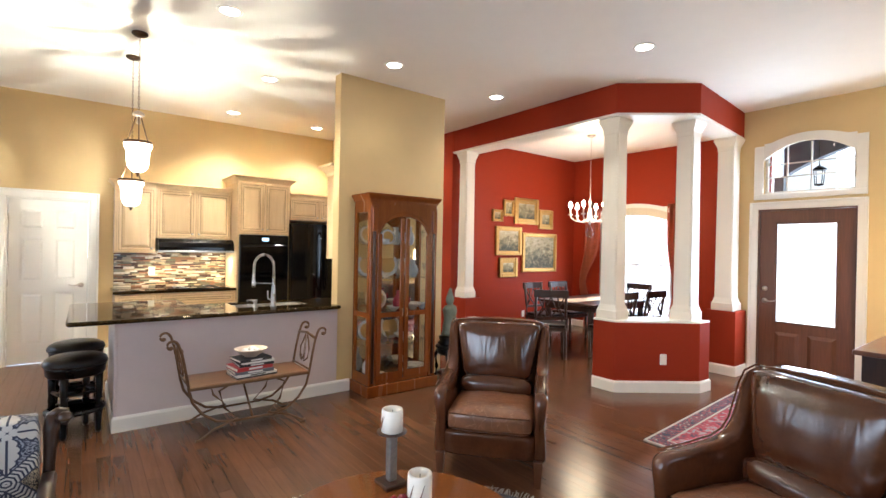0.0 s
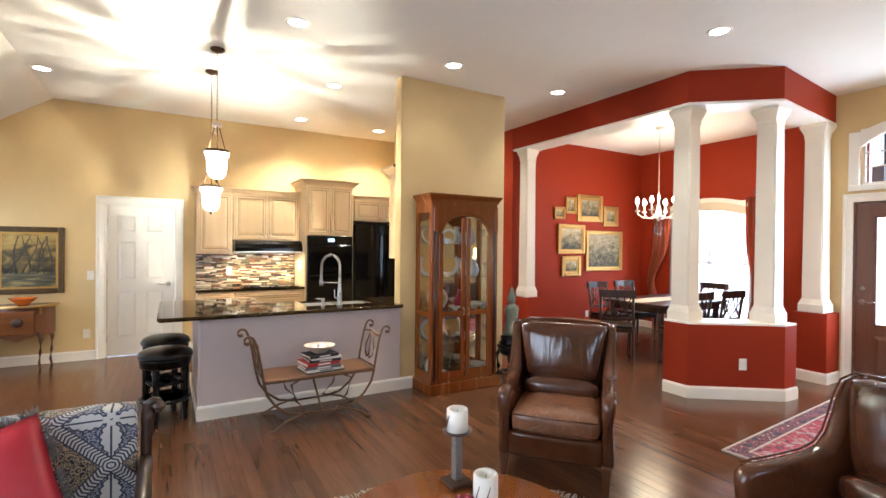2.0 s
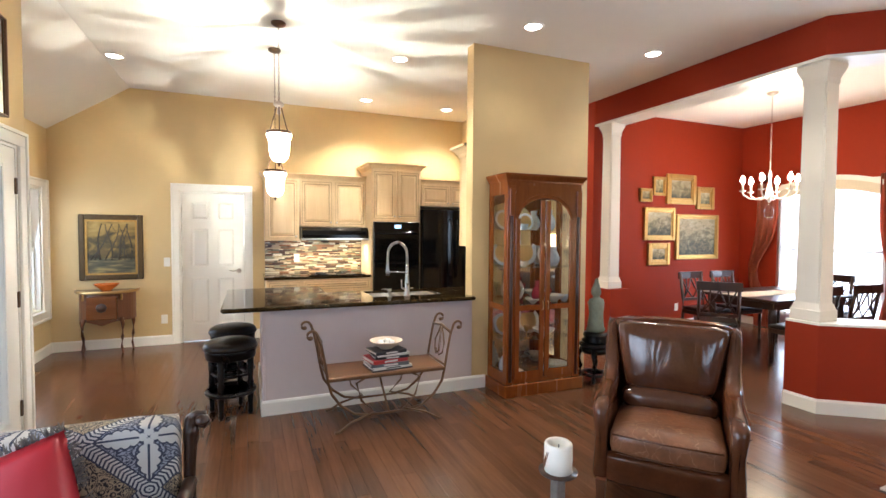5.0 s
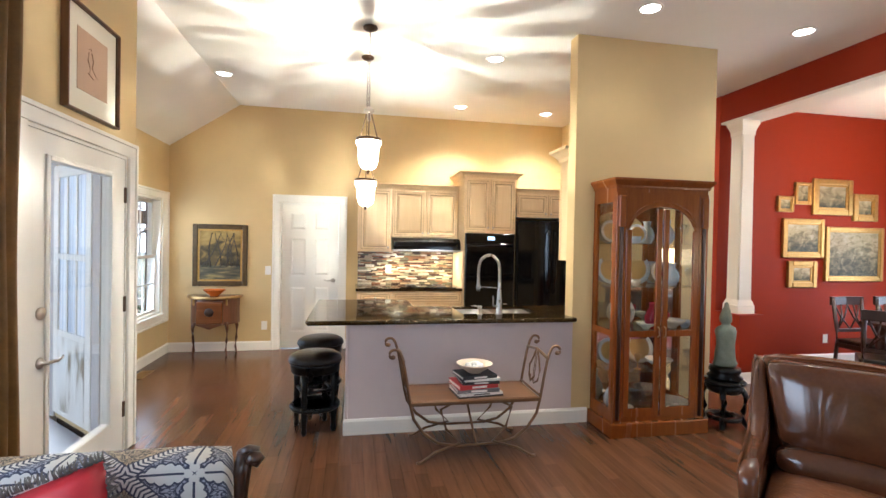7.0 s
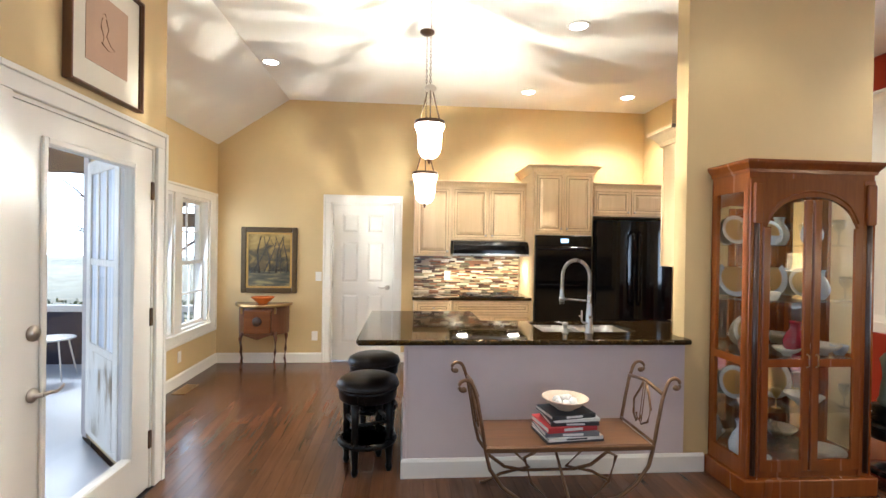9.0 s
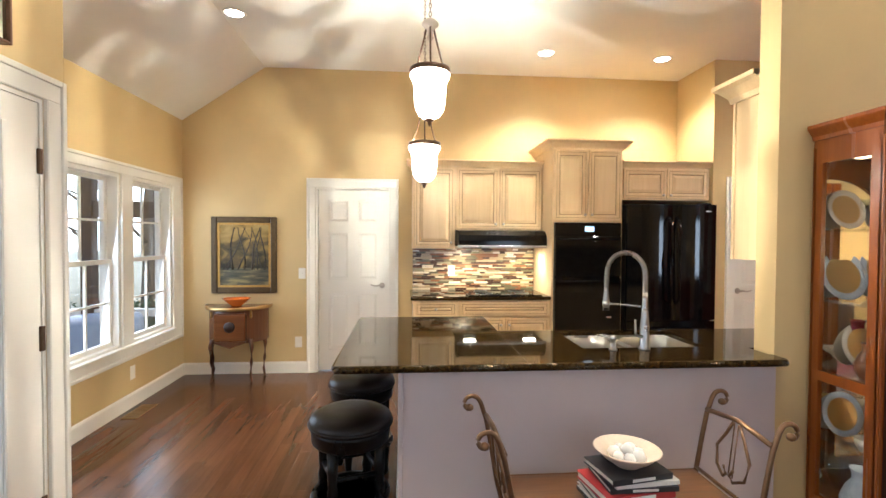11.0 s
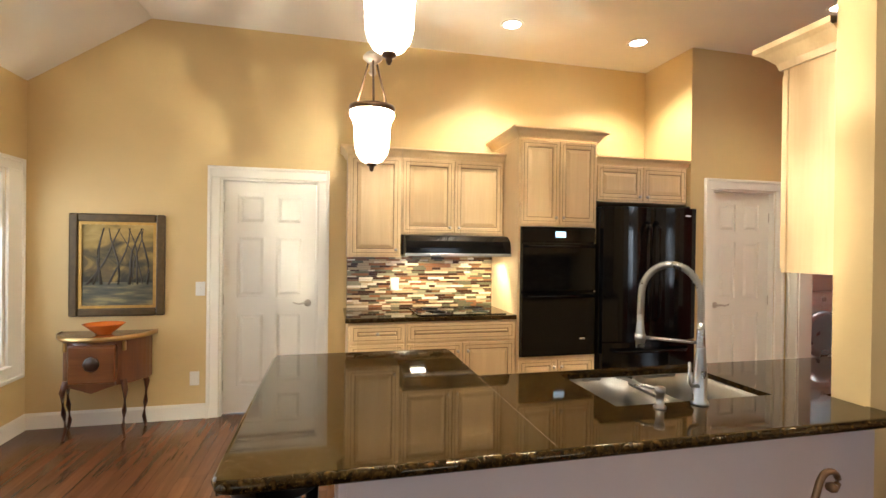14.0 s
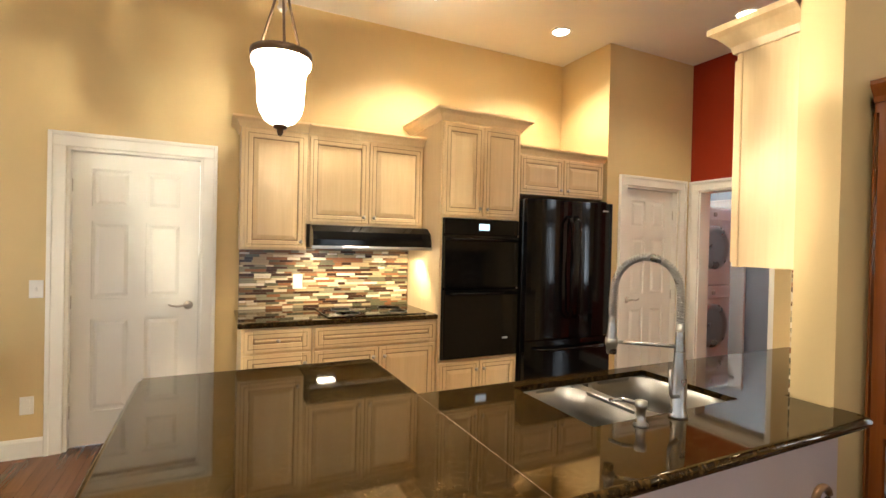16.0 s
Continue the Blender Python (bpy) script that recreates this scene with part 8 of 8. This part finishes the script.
# dining window, sheers and drapes
dw = tagged(new("window_4"), "white framed dining room window behind bright sheers", "window", kind="structure")
dw.matrix_basis = facing("x", 8.1, 4.85, 0.25, 1)
for s in ((-0.70, 0.02, 0, -0.65, 0.10, 2.07), (0.65, 0.02, 0, 0.70, 0.10, 2.07), (-0.65, 0.02, 2.02, 0.65, 0.10, 2.07), (-0.65, 0.02, 0, 0.65, 0.10, 0.05), (-0.02, 0.03, 0.05, 0.02, 0.09, 2.02), (-0.65, 0.03, 1.02, 0.65, 0.09, 1.06)):
    part("frame", boxes(s), WHITE, dw)
o = part("pane", boxes((-0.65, 0.055, 0.05, 0.65, 0.06, 2.02)), GLASS, dw)
o.visible_shadow = False
SHEERM = bpy.data.materials.new("sheer_voile")
SHEERM.use_nodes = True
nt = SHEERM.node_tree
nt.nodes.remove(nt.nodes["Principled BSDF"])
tr, tl_, mx = nt.nodes.new("ShaderNodeBsdfTransparent"), nt.nodes.new("ShaderNodeBsdfTranslucent"), nt.nodes.new("ShaderNodeMixShader")
tl_.inputs[0].default_value, mx.inputs[0].default_value = (0.9, 0.9, 0.9, 1), 0.45
nt.links.new(tr.outputs[0], mx.inputs[1])
nt.links.new(tl_.outputs[0], mx.inputs[2])
nt.links.new(mx.outputs[0], nt.nodes["Material Output"].inputs[0])
drape("sheer_curtain", facing("x", 8.085, 4.85, 0.02, 1), 1.42, 2.25, 11, 0.012, SHEERM, "white sheer curtain over the dining window", 3)
drape("curtain", facing("x", 7.98, 5.66, 0.01, 1), 0.34, 2.34, 4, 0.035, CURTRED, "rust-red drape with gold edge tied back at the window", 5, (0.9, -0.12))
drape("curtain", facing("x", 7.98, 4.04, 0.01, 1), 0.30, 2.34, 4, 0.035, CURTRED, "rust-red drape tied back at the window", 6, (0.9, 0.12))
va = thing("valance", pose(0, 0, 0), "arched cream and gold striped valance over the window", "valance")
STRIPE = ramp_mat("gold_stripe", "wave", 3.2, [(0.3, (0.62, 0.55, 0.42)), (0.55, (0.38, 0.24, 0.11)), (0.8, (0.62, 0.55, 0.42))], 0.7, stretch=(0, 1.6, 0), detail=0)
bm = bmesh.new()
n = 24
ys_ = [4.12 + 1.46 * i / n for i in range(n + 1)]
for a, b in zip(ys_, ys_[1:]):
    za, zb = (2.20 + 0.14 * (1 - ((q - 4.85) / 0.73) ** 2) for q in (a, b))
    prism(bm, [(a, za - 0.02), (b, zb - 0.02), (b, zb + 0.05), (a, za + 0.05)], 8.0, 8.06, "x")
part("arched_board", bm, WHITE, va)
bm = bmesh.new()
for a, b in zip(ys_, ys_[1:]):
    za, zb = (2.20 + 0.14 * (1 - ((q - 4.85) / 0.73) ** 2) for q in (a, b))
    prism(bm, [(a, za - 0.16), (b, zb - 0.16), (b, zb - 0.02), (a, za - 0.02)], 8.02, 8.05, "x")
part("striped_cloth", bm, STRIPE, va)
for y in (4.02, 5.70):
    fb = thing("curtain_finial", pose(7.99, y, 2.42), "bronze drapery holdback finial", "finial")
    bm = bmesh.new()
    tube(bm, [(0.11, 0, 0), (0.0, 0, 0)], 0.012, 8)
    part("stem", bm, BRONZE, fb)
    bm = bmesh.new()
    lathe(bm, [(0.0, -0.05), (0.04, -0.035), (0.055, 0.0), (0.04, 0.035), (0.0, 0.05)], 14)
    part("knob", bm, BRONZE, fb)
ht = thing("tall_mirror", pose(7.72, 2.90, 0), "dark mahogany framed mirror standing on the dining wall", "mirror")
part("frame", boxes((-0.32, 0.0, 0.0, -0.22, 0.05, 2.05), (0.22, 0.0, 0.0, 0.32, 0.05, 2.05), (-0.22, 0.0, 1.92, 0.22, 0.05, 2.05), (-0.22, 0.0, 0.0, 0.22, 0.05, 0.35), bevel=0.008), MAHOG, ht)
part("glass", boxes((-0.22, 0.01, 0.35, 0.22, 0.02, 1.92)), MIRROR, ht)

# ---- outside ----
GROUND = bmesh.new()
box(GROUND, -400, -400, -0.55, 400, 400, -0.50)
tagged(new("ground", mesh_of("ground", GROUND, LAWN)), "pale winter lawn", "ground", kind="structure")
struct("pavement_porch", prism(bmesh.new(), [(-5.6, 0.5), (-1.40, 0.5), (-1.40, 4.74), (-2.21, 5.55), (-2.21, 8.1), (-5.6, 8.1)], -0.50, -0.04), CONCRETE, "pale concrete porch floor")
struct("pavement_front", boxes((7.01, -2.0, -0.50, 12.0, 2.7, -0.08)), CONCRETE, "pale concrete entry walk")
pf = thing("porch", pose(0, 0, -0.04), "stained timber screened porch frame", "porch")
KICK = mat("dark_kick_panel", (0.035, 0.030, 0.045), 0.6)
for y in (0.7, 2.5, 4.3, 6.1, 7.9):
    part("post", boxes((-5.55, y - 0.07, 0, -5.41, y + 0.07, 2.75), bevel=0.006), POST, pf)
for x in (-4.3, -3.09, -2.30):
    part("post", boxes((x - 0.06, 7.84, 0, x + 0.06, 7.96, 2.75), bevel=0.006), POST, pf)
for z0, z1 in ((0.66, 0.74), (2.40, 2.75)):
    for a, b in zip((0.77, 2.57, 4.37, 6.17), (2.43, 4.23, 6.03, 7.83)):
        part("rail", boxes((-5.53, a, z0, -5.43, b, z1)), WHITE if z0 < 1 else POST, pf, "white painted rail" if z0 < 1 else "")
    for a, b in zip((-5.40, -4.23, -3.02), (-4.37, -3.16, -2.37)):
        part("rail", boxes((a, 7.86, z0, b, 7.94, z1)), WHITE if z0 < 1 else POST, pf, "white painted rail" if z0 < 1 else "")
part("rail", boxes((-3.02, 7.86, 1.74, -2.37, 7.94, 1.92)), POST, pf)
part("eave", boxes((-2.9, 0.3, 2.76, -2.21, 8.2, 2.86), (-2.21, 0.3, 2.76, -1.46, 4.63, 2.86)), POST, pf)
for a, b in zip((0.77, 2.57, 4.37, 6.17), (2.43, 4.23, 6.03, 7.83)):
    part("kick_panel", boxes((-5.50, a, 0.0, -5.46, b, 0.66)), KICK, pf, "dark panel")
for a, b in zip((-5.40, -4.23), (-4.37, -3.16)):
    part("kick_panel", boxes((a, 7.88, 0.0, b, 7.92, 0.66)), KICK, pf, "dark panel")
# white window on the porch side of the return wall
pw = tagged(new("window_5"), "white painted porch-side window of the nook", "window", kind="structure")
pw.matrix_basis = pose(-1.829, 5.174, 0.0, 0, 0, -45)
for s in ((-0.38, -0.02, 0.05, -0.28, 0.0, 2.1), (0.28, -0.02, 0.05, 0.38, 0.0, 2.1), (-0.28, -0.02, 2.0, 0.28, 0.0, 2.1), (-0.28, -0.02, 0.05, 0.28, 0.0, 0.75), (-0.28, -0.018, 1.33, 0.28, 0.0, 1.38)):
    part("frame", boxes(s, bevel=0.004), WHITE, pw)
part("boarding", boxes((-0.52, -0.012, 0.0, -0.382, -0.001, 2.6), (0.382, -0.012, 0.0, 0.52, -0.001, 2.6)), mat("whitewashed_boarding", (0.50, 0.46, 0.43), 0.7, amount=0.25, noise_scale=9), pw, "weathered pale boarding")
# Bluish streaks colour in curtain folds and the sky reflected in the pane.
part("pane", boxes((-0.28, -0.008, 0.75, 0.28, -0.003, 2.0)), ramp_mat("pale_pane_streaks", "noise", 16, [(0.38, (0.42, 0.48, 0.58)), (0.5, (0.68, 0.73, 0.80)), (0.62, (0.86, 0.88, 0.90))], 0.4, stretch=(1, 1, 0.03)), pw, "pale pane with curtain folds and sky reflection in its colour")
part("boarding", boxes((-0.275, -0.024, 0.10, 0.275, -0.0205, 0.70)), ramp_mat("flaking_whitewash", "noise", 9, [(0.36, (0.30, 0.24, 0.16)), (0.46, (0.72, 0.69, 0.62)), (0.7, (0.82, 0.81, 0.77))], 0.8, stretch=(1, 1, 0.3), detail=6), pw, "flaking whitewashed board")
for x in (-0.10, 0.09):
    part("mullion", boxes((x - 0.012, -0.016, 0.75, x + 0.012, -0.009, 2.0)), WHITE, pw)
pt = thing("patio_table", pose(-2.66, 7.40, -0.04), "round patio table under a pale blue cover", "patio table")
bm = bmesh.new()
lathe(bm, [(0.37, 0.0), (0.36, 0.35), (0.35, 0.70), (0.33, 0.735), (0.0, 0.74)], 32)
for v in bm.verts:
    if v.co.z < 0.6:
        a = math.atan2(v.co.y, v.co.x)
        k = 1 + 0.06 * math.sin(9 * a) * (0.7 - v.co.z)
        v.co.x *= k
        v.co.y *= k
part("cover", bm, mat("blue_cover", (0.30, 0.36, 0.48), 0.7, amount=0.2), pt)
pcn = thing("wire_chair", pose(-3.62, 7.25, -0.04, 0, 0, 100), "white wire patio chair on the porch", "chair")
bm = bmesh.new()
tube(bm, [(-0.2 + 0.2 * (1 - math.cos(a)), 0.2, 0.45 + 0.42 * math.sin(a)) for a in [math.pi * i / 12 for i in range(13)]], 0.010, 6)
tube(bm, [(-0.1 + 0.1 * (1 - math.cos(a)), 0.2, 0.45 + 0.30 * math.sin(a)) for a in [math.pi * i / 12 for i in range(13)]], 0.008, 6)
part("backrest", bm, PLATE, pcn)
bm = bmesh.new()
lathe(bm, [(0.0, 0.44), (0.21, 0.44), (0.22, 0.45), (0.21, 0.46), (0.0, 0.46)], 20)
part("seat", bm, PLATE, pcn)
for k in range(4):
    a = math.pi / 4 + k * math.pi / 2
    bm = bmesh.new()
    tube(bm, [(0.15 * math.cos(a), 0.15 * math.sin(a), 0.44), (0.24 * math.cos(a), 0.24 * math.sin(a), 0.0)], 0.009, 6)
    part("leg", bm, PLATE, pcn)


def bare_tree(x, y, h, seed):
    rn = random.Random(seed)
    t = thing("tree", pose(x, y, -0.5), "bare winter tree with grey bark beyond the porch", "tree", "trees beyond the porch")
    bm = bmesh.new()
    tube(bm, [(0, 0, 0), (rn.uniform(-0.1, 0.1), rn.uniform(-0.1, 0.1), h * 0.3), (rn.uniform(-0.2, 0.2), rn.uniform(-0.2, 0.2), h * 0.65), (rn.uniform(-0.4, 0.4), rn.uniform(-0.4, 0.4), h)], 0.20, 10, 0.04)
    part("trunk", bm, BARK, t)
    bm = bmesh.new()
    for k in range(22):
        z = h * rn.uniform(0.15, 0.95)
        a = rn.uniform(0, 6.28)
        L_ = rn.uniform(0.8, 2.4) * (1.2 - z / h)
        e = Vector((L_ * math.cos(a), L_ * math.sin(a), z + L_ * rn.uniform(0.2, 0.8)))
        s = Vector((0, 0, z))
        mid_ = s.lerp(e, 0.5) + Vector((rn.uniform(-0.1, 0.1), rn.uniform(-0.1, 0.1), 0.15))
        tube(bm, [s, mid_, e], 0.045, 5, 0.012)
        for q in range(5):
            f = rn.uniform(0.3, 1.0)
            b0 = s.lerp(e, f)
            tube(bm, [b0, b0 + Vector((rn.uniform(-0.5, 0.5), rn.uniform(-0.5, 0.5), rn.uniform(0.0, 0.6)))], 0.012, 3, 0.004)
    part("crown", bm, BARK, t)


for i, (x, y, h) in enumerate(((-13.5, 7.4, 10), (-15, 9.8, 9), (-17, 8.2, 11), (-12.5, 11.4, 9), (-16, 12.6, 10), (-19, 10.6, 12), (-14.5, 14.8, 11), (-20, 14.2, 12), (-18, 17.5, 11), (-10.8, 13.2, 9), (-9.5, 6.5, 9), (-11, 9.4, 8), (-7.2, 15.5, 10), (-5.2, 13.2, 8), (-3.9, 15.0, 9), (-9.5, 18, 11), (-6.0, 19.5, 10), (-2.9, 17.5, 8), (-12, 22, 11), (-4.4, 22, 9), (-8.4, 26, 11))):
    bare_tree(x, y, h, 20 + i)
sh_ = bmesh.new()
hed = random.Random(9)
for k in range(2600):
    x, y, z = -8.5 + hed.random() * 8.0, 11.5 + hed.random() * 0.9, -0.5 + hed.random() ** 0.7 * 0.75
    s = hed.uniform(0.03, 0.07)
    d = Vector((hed.uniform(-1, 1), hed.uniform(-1, 1), hed.uniform(-0.2, 1))).normalized() * s
    e = d.cross(Vector((0.3, 0.8, 0.5))).normalized() * s * 0.5
    p0 = Vector((x, y, z))
    sh_.faces.new([sh_.verts.new(p0), sh_.verts.new(p0 + d + e), sh_.verts.new(p0 + d * 1.8), sh_.verts.new(p0 + d - e)])
tagged(solid("hedge", sh_, mat("evergreen_leaf", (0.05, 0.09, 0.035), 0.6), "low green evergreen hedge beyond the porch", "hedge"), kind="stuff")
BACKGLOW = glow("overcast_backdrop", (0.90, 0.95, 1.0), 3.0)
tagged(new("backdrop", mesh_of("backdrop", boxes((-60, -40, -0.5, -59.5, 70, 30), (-59.5, 70, -0.5, 30, 70.5, 30)), BACKGLOW)), "pale overcast distance", "backdrop", kind="structure")
BACKGLOW2 = glow("bright_street_backdrop", (0.95, 0.98, 1.0), 3.0)
tagged(new("backdrop_east", mesh_of("backdrop_east", boxes((9.2, 2.95, -0.5, 9.25, 7.5, 4.0)), BACKGLOW2)), "bright overexposed daylight outside the dining window", "backdrop", kind="structure")
tagged(new("backdrop_entry", mesh_of("backdrop_entry", boxes((12.2, -3.0, -0.5, 12.25, 2.9, 5.0)), BACKGLOW2)), "bright overexposed daylight outside the entry", "backdrop", kind="structure")
# Dark slate colour holds the shade on the porch's inner side.
SHADEPAINT = mat("porch_shade_slate", (0.10, 0.115, 0.15), 0.7, amount=0.15)
pa = thing("porch_arch", pose(8.6, 0, 0), "arched opening of the front porch, its shade coloured in as slate grey", "arch")
bm = bmesh.new()
prism(bm, [(2.69, -0.08), (2.82, -0.08), (2.82, 2.70), (2.69, 2.70)], -0.07, 0.07, "x")
part("post", bm, SHADEPAINT, pa)
bm = bmesh.new()
n = 14
curve = [(2.69 - 1.6 * i / n, 2.70 + 0.48 * math.sin(math.pi / 2 * i / n) ** 0.8) for i in range(n + 1)]
for (a, p), (b, q) in zip(curve, curve[1:]):
    prism(bm, [(a, p), (b, q), (b, 3.248), (a, 3.248)], -0.07, 0.07, "x")
part("arched_head", bm, SHADEPAINT, pa)
fl = thing("porch_lantern", pose(8.15, 2.16, 3.248), "black iron lantern hanging in the front porch", "lantern")
bm = bmesh.new()
tube(bm, [(0, 0, 0), (0, 0, -0.50)], 0.006, 6)
part("rod", bm, BLACKW, fl)
bm = bmesh.new()
lathe(bm, [(0.0, -0.48), (0.02, -0.49), (0.09, -0.54), (0.085, -0.55), (0.0, -0.55)], 16)
part("cap", bm, BLACKW, fl)
for k in range(4):
    a = math.pi / 4 + k * math.pi / 2
    bm = bmesh.new()
    tube(bm, [(0.07 * math.cos(a), 0.07 * math.sin(a), -0.55), (0.055 * math.cos(a), 0.055 * math.sin(a), -0.74)], 0.006, 6)
    part("bar", bm, BLACKW, fl)
bm = bmesh.new()
lathe(bm, [(0.0, -0.74), (0.06, -0.74), (0.05, -0.76), (0.0, -0.77)], 16)
part("base", bm, BLACKW, fl)
struct("ceiling_porch", boxes((7.01, -2.0, 3.25, 9.0, 2.9, 3.35)), SHADEPAINT, "blue-grey front porch ceiling, darkened for its shade")

# ---- oak boards of the floor ----
rnd = random.Random(11)
LENGTHS = (0.55, 0.75, 0.95, 1.15, 1.4)
BW = 0.083
floor_ob = bpy.data.objects["floor"]
verts, faces = [], []
board_mesh = {}
for L_ in LENGTHS:
    verts, faces = [], []
    quick_box(0.0006, 0.0007, -0.0139, BW - 0.0006, L_ - 0.0007, 0.0)
    me = bpy.data.meshes.new("plank")
    me.from_pydata(verts, [], faces)
    me.materials.append(PLANK)
    board_mesh[L_] = me
verts, faces = [], []
count = 0
x = -2.05
while x < 8.08:
    y = (3.46 - x if x < -1.26 else -3.2) - rnd.uniform(0, 1.0)
    start = 3.46 - x if x < -1.26 else -3.25
    while y < 8.3:
        L_ = rnd.choice(LENGTHS)
        y, L_ = (start, L_ - (start - y)) if y < start < y + L_ else (y, L_)
        near = L_ in board_mesh and -0.35 < x < 2.35 and 1.9 < y and y + L_ < 5.2
        if near and count < 300:
            ob = new("plank", board_mesh[L_])
            ob.location = (x, y, 0)
            ob.parent = floor_ob
            count += 1
        else:
            quick_box(x + 0.0006, y + 0.0007, -0.0139, x + BW - 0.0006, y + L_ - 0.0007, 0.0)
        y += L_
    x += BW
me = bpy.data.meshes.new("boards")
me.from_pydata(verts, [], faces)
me.materials.append(FLOOR)
rest = tagged(new("boards", me), "dark oak strips", kind="stuff")
rest.parent = floor_ob
